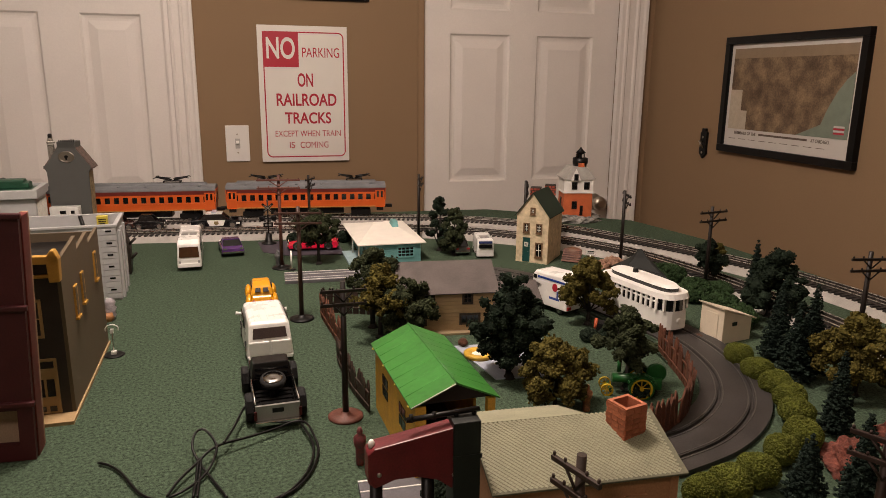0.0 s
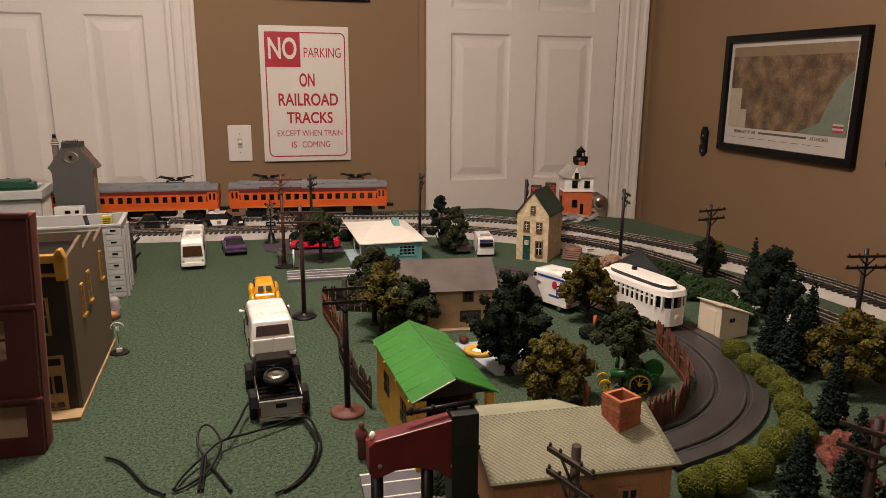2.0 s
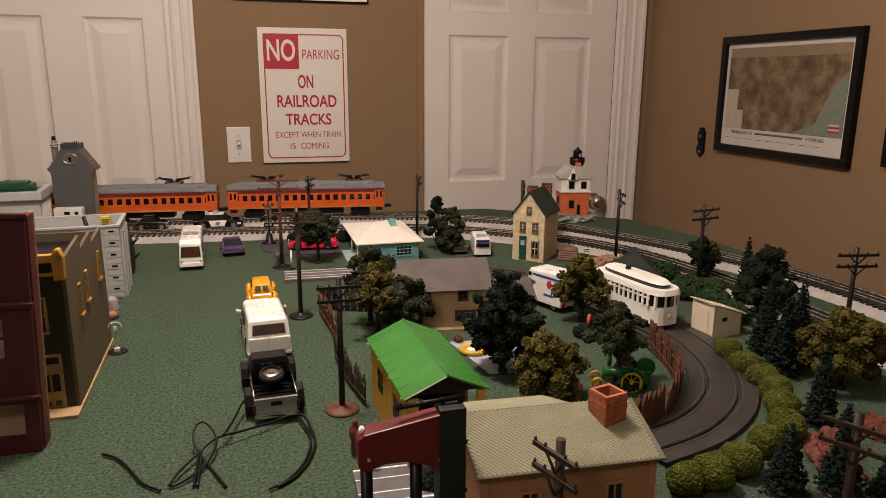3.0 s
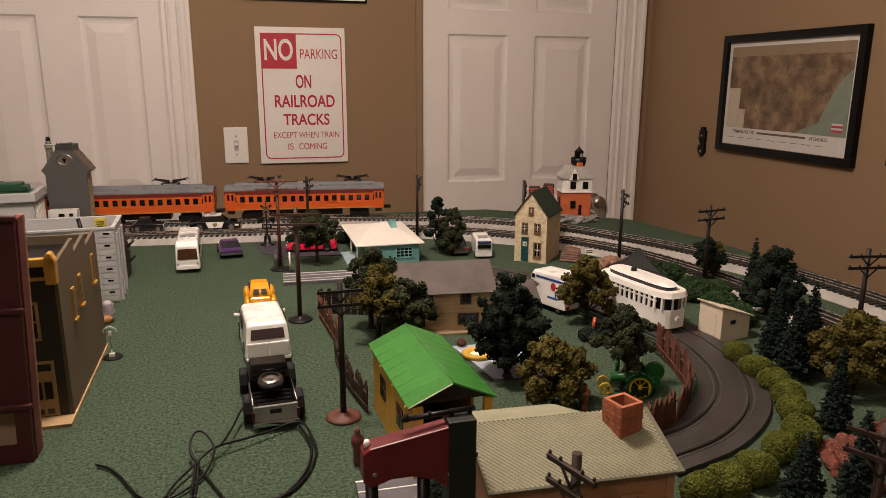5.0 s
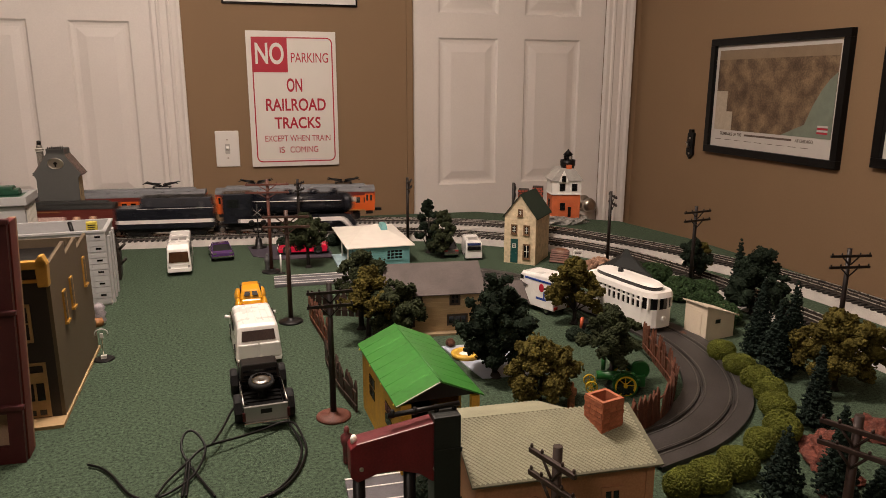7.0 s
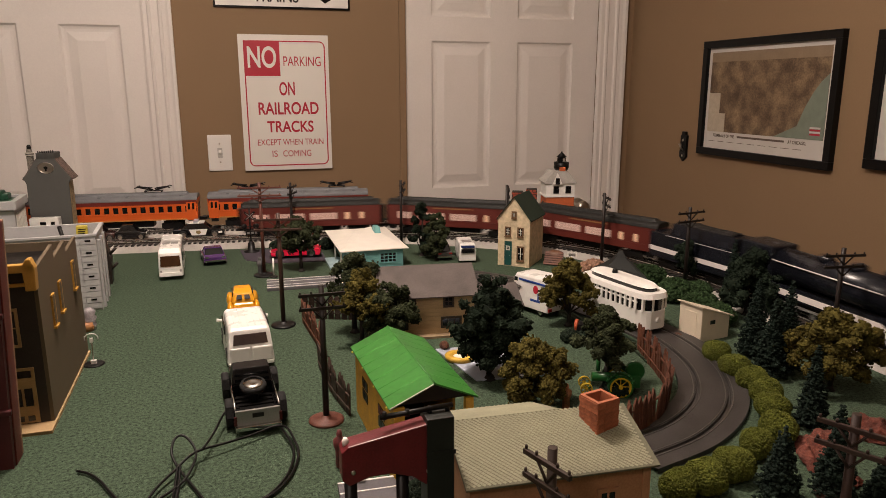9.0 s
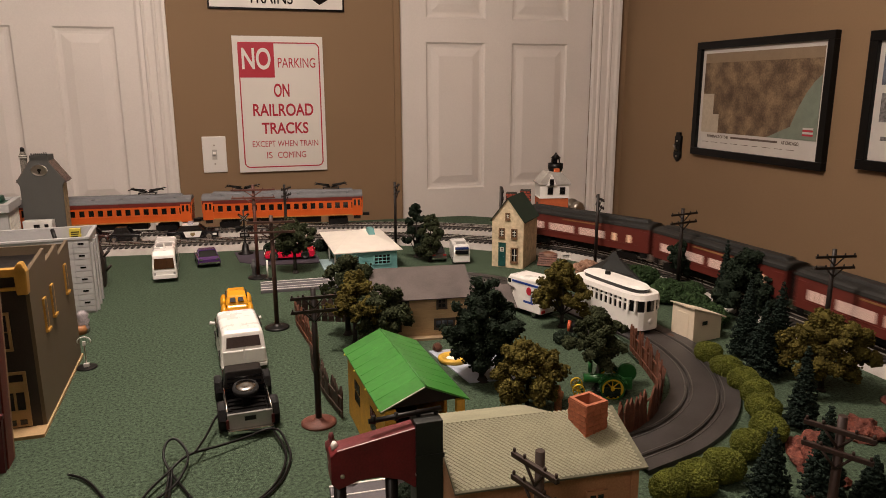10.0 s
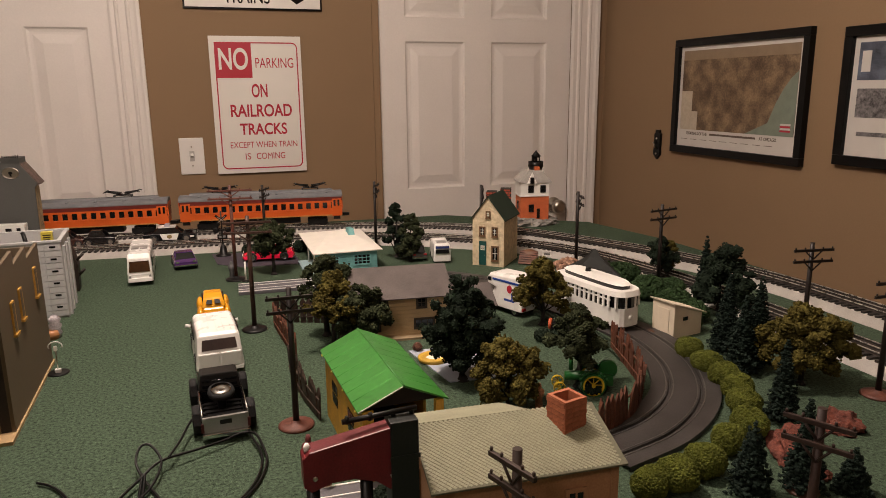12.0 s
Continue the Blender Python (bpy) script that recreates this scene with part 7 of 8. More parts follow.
    def oval(k, lx, wy, z0, z1, bm, squeeze=1.0):
        pts = []
        for i in range(24):
            a = i * math.tau / 24
            x = math.copysign(abs(math.cos(a)) ** 0.45, math.cos(a)) * lx
            y = math.copysign(abs(math.sin(a)) ** 0.6, math.sin(a)) * wy
            pts.append((x, y))
        lo = [bm.verts.new((x, y, z0)) for x, y in pts]
        hi = [bm.verts.new((x * squeeze, y * squeeze, z1)) for x, y in pts]
        bm.faces.new(lo[::-1])
        bm.faces.new(hi)
        for i in range(24):
            bm.faces.new((lo[i], lo[(i + 1) % 24], hi[(i + 1) % 24], hi[i]))
    bm = bmesh.new()
    oval(0, L, W, 0.008, 0.037, bm)
    part("lower_body", bm, w, t)
    bm = bmesh.new()
    oval(0, L - 0.001, W - 0.0012, 0.037, 0.056, bm)
    part("glazing", bm, PANE, t)
    bm = bmesh.new()
    oval(0, L + 0.003, W + 0.002, 0.056, 0.064, bm, 0.96)
    part("roof", bm, w, t)
    bm = bmesh.new()
    oval(0, L - 0.012, W * 0.58, 0.064, 0.070, bm)
    part("clerestory_glazing", bm, PANE, t)
    bm = bmesh.new()
    oval(0, L - 0.010, W * 0.62, 0.070, 0.074, bm, 0.9)
    part("clerestory_roof", bm, w, t)
    for k in range(12):
        x = -0.062 + k * 0.0112
        for s in (-1, 1):
            bm = bmesh.new()
            box(bm, x - 0.0024, x + 0.0024, *span(s, W, 0.0016, 0.0004), 0.037, 0.056)
            part("pillar", bm, w, t)
    for s in (-1, 1):
        bm = bmesh.new()
        box(bm, -0.065, 0.065, *span(s, W, 0.0016, 0.0003), 0.049, 0.051)
        part("window_rail", bm, w, t)
        for a in (-62, -22, 22, 62):
            bm = bmesh.new()
            x, y = s * (0.066 + 0.0135 * math.cos(radians(a))), 0.0255 * math.sin(radians(a))
            box(bm, x - 0.002, x + 0.002, y - 0.002, y + 0.002, 0.037, 0.056)
            part("end_pillar", bm, w, t)
        bm = bmesh.new()
        lathe(bm, [(0.0045, s * 0.0785), (0.0045, s * 0.083), (0.003, s * 0.084)], (0, 0, 0.022), 12, "x")
        part("headlamp", bm, PLATE, t)
        bm = bmesh.new()
        box(bm, *span(s, 0.0795, 0.0008, 0.0012), -0.010, 0.010, 0.029, 0.032)
        part("name_bar", bm, BLACK, t)
        bm = bmesh.new()
        box(bm, *span(s, 0.05, 0.016, 0.016), -0.014, 0.014, 0.0, 0.010)
        part("truck_frame", bm, BLACK, t)
    bm = bmesh.new()
    tube(bm, (-0.02, 0, 0.074), (-0.02, 0, 0.080), 0.005, 0.004, 8)
    tube(bm, (-0.02, 0, 0.080), (0.035, 0, 0.084), 0.001, 0.001, 6)
    part("trolley_pole", bm, BLACK, t)
    # antique tractor
    g = mat("tractor_green", (0.013, 0.095, 0.02), 0.35, var=0.1, scale=60)
    y = mat("tractor_yellow", (0.65, 0.42, 0.02), 0.4, var=0.1, scale=60)
    t = thing("tractor", "green antique tractor with yellow spoked wheels", "tractor", pose(0.402, -1.856, 0, 0, 0, 160))
    bm = bmesh.new()
    tube(bm, (-0.012, 0, 0.020), (0.030, 0, 0.020), 0.0062, 0.0058, 12)
    part("boiler", bm, g, t)
    bm = bmesh.new()
    box(bm, -0.030, -0.006, -0.009, 0.009, 0.009, 0.024)
    part("rear_body", bm, g, t, bevel=0.001)
    bm = bmesh.new()
    tube(bm, (0.022, 0, 0.028), (0.022, 0, 0.044), 0.0028, 0.0028, 8)
    part("stack", bm, g, t)
    bm = bmesh.new()
    lathe(bm, [(0.0115, -0.004), (0.0125, 0), (0.0115, 0.004)], (-0.024, 0, 0.029), 16, "y")
    part("flywheel", bm, g, t)

    def spoked(x, yy, r, wd):
        bm = bmesh.new()
        n = 20
        for k in range(n):
            a, b = k * math.tau / n, (k + 1) * math.tau / n
            q = []
            for rr, w in ((r, -wd), (r, wd), (r * 0.82, wd), (r * 0.82, -wd)):
                q.append((rr, w))
            va = [bm.verts.new((rr * math.cos(a), w, rr * math.sin(a))) for rr, w in q]
            vb = [bm.verts.new((rr * math.cos(b), w, rr * math.sin(b))) for rr, w in q]
            for i in range(4):
                bm.faces.new((va[i], vb[i], vb[(i + 1) % 4], va[(i + 1) % 4]))
        bmesh.ops.remove_doubles(bm, verts=bm.verts, dist=1e-6)
        ob = part("wheel", bm, y, t, m=pose(x, yy, r))
        if r > 0.012:
            bm = bmesh.new()
            rings = []
            for k in range(24):
                a = k * math.tau / 24
                rings.append([bm.verts.new((r * q * math.cos(a), w, r * q * math.sin(a))) for q, w in ((1.005, -wd * 1.2), (1.14, -wd * 1.2), (1.14, wd * 1.2), (1.005, wd * 1.2))])
            for k in range(24):
                for i in range(4):
                    bm.faces.new((rings[k][i], rings[(k + 1) % 24][i], rings[(k + 1) % 24][(i + 1) % 4], rings[k][(i + 1) % 4]))
            part("tyre", bm, g, ob)
        for k in range(8):
            bm = bmesh.new()
            a = k * math.tau / 8
            tube(bm, (0, 0, 0), (r * 0.84 * math.cos(a), 0, r * 0.84 * math.sin(a)), 0.0007, 0.0007, 5)
            part("spoke", bm, y, ob)
        bm = bmesh.new()
        lathe(bm, [(r * 0.18, -wd * 1.3), (r * 0.2, 0), (r * 0.18, wd * 1.3)], (0, 0, 0), 10, "y")
        part("hub", bm, y, ob)
    for s in (-1, 1):
        spoked(-0.004, s * 0.0155, 0.0135, 0.0032)
        spoked(0.037, s * 0.011, 0.0078, 0.0016)
        bm = bmesh.new()
        for k in range(9):
            a0, a1 = radians(20 + k * 16), radians(36 + k * 16)
            tube(bm, (-0.004 + 0.0175 * math.cos(a0), s * 0.0155, 0.0135 + 0.0175 * math.sin(a0)), (-0.004 + 0.0175 * math.cos(a1), s * 0.0155, 0.0135 + 0.0175 * math.sin(a1)), 0.0022, 0.0022, 6)
        bmesh.ops.remove_doubles(bm, verts=bm.verts, dist=1e-5)
        part("fender", bm, g, t)
    bm = bmesh.new()
    tube(bm, (0.034, -0.013, 0.0095), (0.034, 0.013, 0.0095), 0.0014, 0.0014, 6)
    part("axle", bm, g, t)


def little_things():
    # crossing signal
    t = thing("crossing_signal", "black model railroad crossing signal with crossbuck", "signal", pose(-0.014, -0.905, 0, 0, 0, 0))
    bm = bmesh.new()
    lathe(bm, [(0.019, 0), (0.018, 0.004), (0.009, 0.006), (0.007, 0.022), (0.004, 0.026)], (0, 0, 0), 16)
    part("base", bm, BLACK, t)
    bm = bmesh.new()
    tube(bm, (0, 0, 0.02), (0, 0, 0.106), 0.0018, 0.0018, 8)
    part("mast", bm, BLACK, t)
    for a in (-40, 40):
        bm = bmesh.new()
        box(bm, -0.016, 0.016, -0.003, -0.002, -0.0026, 0.0026)
        c = part("crossbuck", bm, BLACK, t, m=pose(0, 0, 0.086, 0, a, 0))
        bm = bmesh.new()
        box(bm, -0.011, 0.011, -0.0034, -0.003, -0.0008, 0.0008)
        part("lettering_bar", bm, PLATE_GREY, c)
    bm = bmesh.new()
    tube(bm, (-0.013, -0.002, 0.062), (0.013, -0.002, 0.062), 0.0014, 0.0014, 6)
    part("lamp_bar", bm, BLACK, t)
    for s in (-1, 1):
        bm = bmesh.new()
        lathe(bm, [(0.0065, -0.001), (0.007, -0.003), (0.004, -0.006)], (s * 0.0135, 0, 0.062), 14, "y")
        part("lamp", bm, BLACK, t)
    bm = bmesh.new()
    box(bm, -0.011, 0.011, -0.004, -0.002, 0.041, 0.052)
    p = part("sign_board", bm, BLACK, t)
    for x in (-0.005, 0.004):
        bm = bmesh.new()
        box(bm, x - 0.003, x + 0.003, -0.0045, -0.004, 0.044, 0.049)
        part("lettering_bar", bm, PLATE_GREY, p)
    # street light
    t = thing("street_lamp", "small clear plastic street lamp on dark base", "street lamp", pose(-0.2495, -1.564, 0))
    bm = bmesh.new()
    lathe(bm, [(0.014, 0), (0.014, 0.0015), (0.012, 0.002)], (0, 0, 0), 20)
    part("base", bm, BLACK, t)
    bm = bmesh.new()
    box(bm, -0.0035, 0.0035, -0.003, 0.003, 0.002, 0.0065)
    part("socket", bm, PLATE, t)
    bm = bmesh.new()
    tube(bm, (0, 0, 0.006), (0, 0, 0.034), 0.0008, 0.0008, 6)
    part("stem", bm, METAL, t)
    bm = bmesh.new()
    bent(bm, [(0.0085 * math.cos(a), 0, 0.039 + 0.0065 * math.sin(a)) for a in np.linspace(-0.4, math.pi + 0.4, 14)], 0.0009, 5)
    part("lamp_ring", bm, PLATE, t)
    bm = bmesh.new()
    box(bm, -0.002, 0.002, -0.002, 0.002, 0.033, 0.039)
    part("lamp", bm, PLATE, t)
    # clear plastic ornament beside the shop
    t = thing("clear_ornament", "clear plastic ribbed ornament with orange core", "ornament", pose(-0.280, -1.40, 0) @ Matrix.Diagonal((0.7, 0.7, 0.72, 1)))
    bm = bmesh.new()
    lathe(bm, [(0.010, 0), (0.014, 0.012), (0.011, 0.018), (0.015, 0.028), (0.011, 0.034), (0.014, 0.042), (0.006, 0.050)], (0, 0, 0), 14)
    part("shell", bm, mat("clear_shell", (0.42, 0.38, 0.40), 0.15, var=0.3, scale=90, bump=0), t)
    bm = bmesh.new()
    lathe(bm, [(0.012, 0), (0.016, 0.01), (0.012, 0.02)], (-0.006, -0.008, 0), 12)
    part("core", bm, mat("core_orange", (0.45, 0.2, 0.08), 0.5), t)
    # figurines, plain shapes
    for x, y, h, top, low, lab in ((0.040, -1.938, 0.041, (0.16, 0.02, 0.025), (0.03, 0.035, 0.03), "small painted standing figurine, dark red"), (0.319, -1.886, 0.034, (0.42, 0.16, 0.06), (0.06, 0.04, 0.03), "small painted standing figurine, orange"), (-0.004, -1.13, 0.038, (0.10, 0.10, 0.10), (0.05, 0.05, 0.05), "small grey standing figurine"), (0.0516, -1.977, 0.026, (0.36, 0.20, 0.12), (0.20, 0.10, 0.06), "small tan standing figurine near the slot track")):
        bm = bmesh.new()
        lathe(bm, [(0.0042, 0), (0.0046, h * 0.1), (0.0045, h * 0.45), (0.0062, h * 0.55), (0.0066, h * 0.74), (0.0026, h * 0.82), (0.0032, h * 0.9), (0.0018, h)], (0, 0, 0), 10)
        f = part("figurine", bm, mat("figurine_paint", top, 0.6, var=0.3, scale=120, dark=low))
        f.matrix_basis = pose(x, y, 0)
        tagged(f, lab, "figurine")
    t = thing("crossing_gate", "small white upright post with black disc base", "post", pose(0.022, -1.155, 0, 0, 0, 0))
    bm = bmesh.new()
    tube(bm, (0, 0, 0.002), (0, 0, 0.040), 0.0018, 0.0018, 8)
    part("post", bm, PLATE, t)
    bm = bmesh.new()
    lathe(bm, [(0.009, 0), (0.009, 0.0016), (0.004, 0.0025)], (0, 0, 0), 14)
    part("base", bm, BLACK, t)
    t = thing("marker_post", "thin white post beside the track", "post", pose(0.20, -0.90, 0))
    bm = bmesh.new()
    tube(bm, (0, 0, 0), (0, 0, 0.036), 0.0016, 0.0016, 8)
    bmesh.ops.create_icosphere(bm, subdivisions=1, radius=0.0024, matrix=Matrix.Translation((0, 0, 0.036)))
    part("post", bm, PLATE, t)
    # umbrella and picnic bits on the lawn
    for x, y, rz in ((0.352, -1.668, 20), (0.360, -1.69, -40), (0.372, -1.755, 30)):
        t = thing("lawn_chair", "tiny red and white lawn chair", "chair", pose(x, y, 0, 0, 0, rz))
        bm = bmesh.new()
        v = box(bm, -0.011, 0.011, -0.004, 0.004, 0.003, 0.0045)
        part("seat", bm, mat("chair_red", (0.50, 0.10, 0.08), 0.5), t)
        bm = bmesh.new()
        box(bm, -0.0012, 0.0012, -0.004, 0.004, 0, 0.010)
        part("backrest", bm, PLATE, t, m=pose(-0.011, 0, 0.003, 0, -35, 0))
        for sx in (-1, 1):
            bm = bmesh.new()
            box(bm, sx * 0.008 - 0.001, sx * 0.008 + 0.001, -0.003, 0.003, 0, 0.003)
            part("leg", bm, PLATE, t)
    # bench with two plain figurines
    t = thing("park_bench", "dark brown model bench beside the shed", "bench", pose(0.612, -1.632, 0, 0, 0, 70))
    for k in range(3):
        bm = bmesh.new()
        box(bm, -0.016, 0.016, -0.006 + k * 0.004, -0.003 + k * 0.004, 0.011, 0.0125)
        part("slat", bm, FENCE_DARK, t)
    for sx in (-1, 1):
        bm = bmesh.new()
        box(bm, sx * 0.012 - 0.001, sx * 0.012 + 0.001, -0.006, 0.006, 0, 0.011)
        part("leg", bm, FENCE_DARK, t)
    bm = bmesh.new()
    lathe(bm, [(0.005, 0), (0.006, 0.008), (0.0065, 0.016), (0.0028, 0.019), (0.0034, 0.023), (0.0018, 0.026)], (0, 0, 0), 10)
    f = part("figurine", bm, mat("seated_paint", (0.05, 0.09, 0.12), 0.6, var=0.5, scale=120, dark=(0.22, 0.10, 0.06)))
    f.matrix_basis = pose(0.613, -1.632, 0.0125)
    tagged(f, "small painted seated figurine on the bench", "figurine")
    # toppled toy cart
    t = thing("toy_cart", "dark toy cart with orange end", "cart", pose(0.478, -1.655, 0, 0, 0, -35))
    bm = bmesh.new()
    box(bm, -0.024, 0.024, -0.010, 0.010, 0.005, 0.018, 0.9)
    part("body", bm, BLACK, t, bevel=0.001)
    bm = bmesh.new()
    lathe(bm, [(0.009, -0.027), (0.010, -0.0245), (0.009, -0.022)], (0, 0, 0.013), 14, "x")
    part("end_cap", bm, mat("cart_orange", (0.50, 0.10, 0.04), 0.5), t)
    for x in (-0.014, 0.014):
        for s in (-1, 1):
            wheel(t, x, s * 0.010, 0.005, 0.003)
    # grey skirt building behind the layout's road edge: loose black wires
    t = thing("power_cord", "tangle of loose black power cord on the mat", "cord", pose(0, 0, 0))
    cords = (
        [(-0.216, -1.875, 0.003), (-0.203, -1.885, 0.003), (-0.190, -1.903, 0.003), (-0.179, -1.925, 0.003), (-0.167, -1.946, 0.003), (-0.150, -1.962, 0.003)],
        [(-0.143, -1.957, 0.004), (-0.135, -1.936, 0.006), (-0.120, -1.911, 0.008), (-0.107, -1.894, 0.012), (-0.094, -1.883, 0.012), (-0.071, -1.872, 0.010), (-0.041, -1.856, 0.008), (-0.020, -1.846, 0.009), (-0.007, -1.855, 0.010), (-0.001, -1.884, 0.008), (0.001, -1.907, 0.004), (-0.009, -1.943, 0.003), (-0.025, -1.970, 0.003), (-0.042, -1.984, 0.003)],
        [(-0.094, -1.884, 0.013), (-0.084, -1.853, 0.014), (-0.075, -1.818, 0.016), (-0.066, -1.806, 0.020), (-0.055, -1.808, 0.018)],
        [(-0.142, -1.958, 0.003), (-0.129, -1.951, 0.004), (-0.113, -1.931, 0.004), (-0.104, -1.910, 0.008), (-0.101, -1.889, 0.012), (-0.1065, -1.874, 0.018), (-0.115, -1.8655, 0.022), (-0.1224, -1.8686, 0.020), (-0.1246, -1.887, 0.014), (-0.118, -1.905, 0.007), (-0.105, -1.9335, 0.003), (-0.090, -1.971, 0.003)],
        [(-0.118, -1.903, 0.009), (-0.119, -1.930, 0.004), (-0.120, -1.963, 0.003)],
        [(-0.1155, -1.904, 0.009), (-0.1160, -1.930, 0.004), (-0.1165, -1.963, 0.003)],
        [(-0.012, -1.850, 0.008), (-0.005, -1.884, 0.006), (-0.004, -1.908, 0.003), (-0.014, -1.945, 0.003), (-0.032, -1.974, 0.003), (-0.050, -1.986, 0.003)],
    )
    for c in cords:
        bm = bmesh.new()
        bent(bm, spline(c, 0.004).tolist(), 0.0014, 7)
        part("cord", bm, BLACK, t)


vehicles()
little_things()


# ---- trains ----
ORANGE = mat("interurban_orange", (0.56, 0.096, 0.013), 0.4, var=0.06, scale=40)
MAROON = mat("coach_maroon", (0.115, 0.022, 0.016), 0.4, var=0.1, scale=40)
TRAIN_ROOF = mat("train_roof_grey", (0.15, 0.155, 0.165), 0.6, var=0.12, scale=50)
DARK_ROOF = mat("coach_roof_dark", (0.012, 0.012, 0.011), 0.6, var=0.15, scale=50)
LIT = glow("lit_window", (1.0, 0.66, 0.52), 0.27)
LIT_WARM = glow("lit_window_warm", (1.0, 0.60, 0.36), 0.34)
ENGINE_BLACK = mat("engine_black", (0.010, 0.011, 0.016), 0.25, var=0.1, scale=40, bump=0)
STRIPE = mat("engine_stripe_white", (0.72, 0.66, 0.64), 0.35, var=0.04, scale=40, bump=0)


def arch(w, z0, z1, n=8, flat=0.0):
    """A rounded roof outline from eave to eave."""
    return [(w * math.cos(math.pi * k / n), z0 + (z1 - z0) * math.sin(math.pi * k / n) ** 0.75) for k in range(n + 1)]


def bogie(parent, x, r=0.0068, tall=0.0):
    bm = bmesh.new()
    for s in (-1, 1):
        box(bm, x - 0.026, x + 0.026, *span(s, 0.019, 0.0015, 0.0015), RAIL_Z + 0.004, RAIL_Z + 0.011 + tall)
    box(bm, x - 0.010, x + 0.010, -0.018, 0.018, RAIL_Z + 0.005, RAIL_Z + 0.013 + tall * 2)
    b = part("bogie", bm, BLACK, parent)
    for dx in (-0.016, 0.016):
        for s in (-1, 1):
            bm = bmesh.new()
            lathe(bm, [(r, -0.0018), (r, 0.0012), (r * 1.1, 0.0018), (r * 0.5, 0.002)], (x + dx, s * 0.0165, RAIL_Z + r), 14, "y")
            part("wheel", bm, TIE, b)
    return b


def orange_car(x0, pans):
    L, W = 0.413, 0.029
    s = np.r_[0, np.cumsum(np.linalg.norm(np.diff(OUTER, axis=0), axis=1))]
    i = np.argmin(np.abs(OUTER[:120, 0] - x0))
    a, b = OUTER[i - 6], OUTER[i + 6]
    rz = math.degrees(math.atan2(b[1] - a[1], b[0] - a[0]))
    t = thing("interurban_car", "orange electric interurban car with grey roof, parked", "train car", pose(OUTER[i][0], OUTER[i][1], 0, 0, 0, rz), group="interurban cars")
    z0, z1 = 0.048, 0.101
    bm = bmesh.new()
    box(bm, -L / 2, L / 2, -W, W, z0, z0 + 0.020)
    part("lower_body", bm, ORANGE, t, bevel=0.0008)
    bm = bmesh.new()
    box(bm, -L / 2 + 0.002, L / 2 - 0.002, -W + 0.002, W - 0.002, z0 + 0.018, z1)
    part("interior", bm, PANE, t)
    n = 16
    xs = np.linspace(-L / 2 + 0.034, L / 2 - 0.034, n + 1)
    for sd in (-1, 1):
        for k in range(n + 1):
            bm = bmesh.new()
            box(bm, xs[k] - 0.0047, xs[k] + 0.0047, *span(sd, W, 0.0016, 0.0002), z0 + 0.020, z0 + 0.0355)
            part("window_post", bm, ORANGE, t)
        bm = bmesh.new()
        box(bm, -L / 2, L / 2, *span(sd, W, 0.0016, 0.0004), z0 + 0.0355, z1 - 0.008)
        part("letter_board", bm, ORANGE, t)
        bm = bmesh.new()
        box(bm, -L / 2, L / 2, *span(sd, W, 0.0016, 0.0008), z1 - 0.0125, z1 - 0.003)
        part("name_board", bm, mat("board_dark_red", (0.14, 0.018, 0.012), 0.45) if sd == -1 else ORANGE, t, "dark red board under the roof")
        bm = bmesh.new()
        box(bm, -L / 2, L / 2, *span(sd, W, 0.001, 0.0010), z0 + 0.0165, z0 + 0.0180)
        part("belt_rail", bm, ORANGE, t)
        bm = bmesh.new()
        box(bm, -L / 2, L / 2, *span(sd, W, 0.001, 0.0008), z0, z0 + 0.003)
        part("sill_line", bm, mat("sill_gold", (0.45, 0.20, 0.05), 0.4) if sd == -1 else ORANGE, t)
        for e in (-1, 1):
            x = e * (L / 2 - 0.0145)
            bm = bmesh.new()
            box(bm, x - 0.012, x + 0.012, *span(sd, W, 0.0016, 0.0012), z0 - 0.001, z1 - 0.008)
            d = part("end_door", bm, ORANGE, t, bevel=0.0004)
            for dx in (-0.0052, 0.0052):
                bm = bmesh.new()
                box(bm, x + dx - 0.0026, x + dx + 0.0026, *span(sd, W, -0.0008, 0.0017), z0 + 0.026, z1 - 0.011)
                part("door_pane", bm, PANE, d)
            bm = bmesh.new()
            box(bm, x - 0.009, x + 0.009, *span(sd, W * 0.9, 0.002, 0.002), z0 - 0.010, z0 - 0.001)
            part("step", bm, BLACK, t)
    for e in (-1, 1):
        bm = bmesh.new()
        box(bm, e * L / 2 - 0.0015, e * L / 2 + 0.0015, -W * 0.95, W * 0.95, z0 + 0.018, z1)
        part("end_wall", bm, ORANGE, t)
        for y in (-0.016, 0.016):
            bm = bmesh.new()
            box(bm, e * (L / 2 + 0.0015) - 0.0006, e * (L / 2 + 0.0015) + 0.0006, y - 0.006, y + 0.006, z0 + 0.020, z1 - 0.012)
            part("end_window", bm, PANE, t)
        bm = bmesh.new()
        box(bm, e * (L / 2 + 0.010) - 0.010, e * (L / 2 + 0.010) + 0.010, -0.006, 0.006, z0 - 0.006, z0 + 0.002)
        part("coupler", bm, BLACK, t, bevel=0.001)
    bm = bmesh.new()
    extrude_profile(bm, [(-W - 0.001, z1 - 0.003)] + arch(W + 0.001, z1, z1 + 0.011, 10)[::-1] + [(W + 0.001, z1 - 0.003)], -L / 2 - 0.001, L / 2 + 0.001, "x")
    rf = part("roof", bm, TRAIN_ROOF, t, bevel=0.0)
    bm = bmesh.new()
    box(bm, -L / 2 + 0.020, L / 2 - 0.020, -0.013, 0.013, z1 + 0.009, z1 + 0.0155, 0.97, 0.8)
    part("clerestory", bm, TRAIN_ROOF, rf, bevel=0.001)
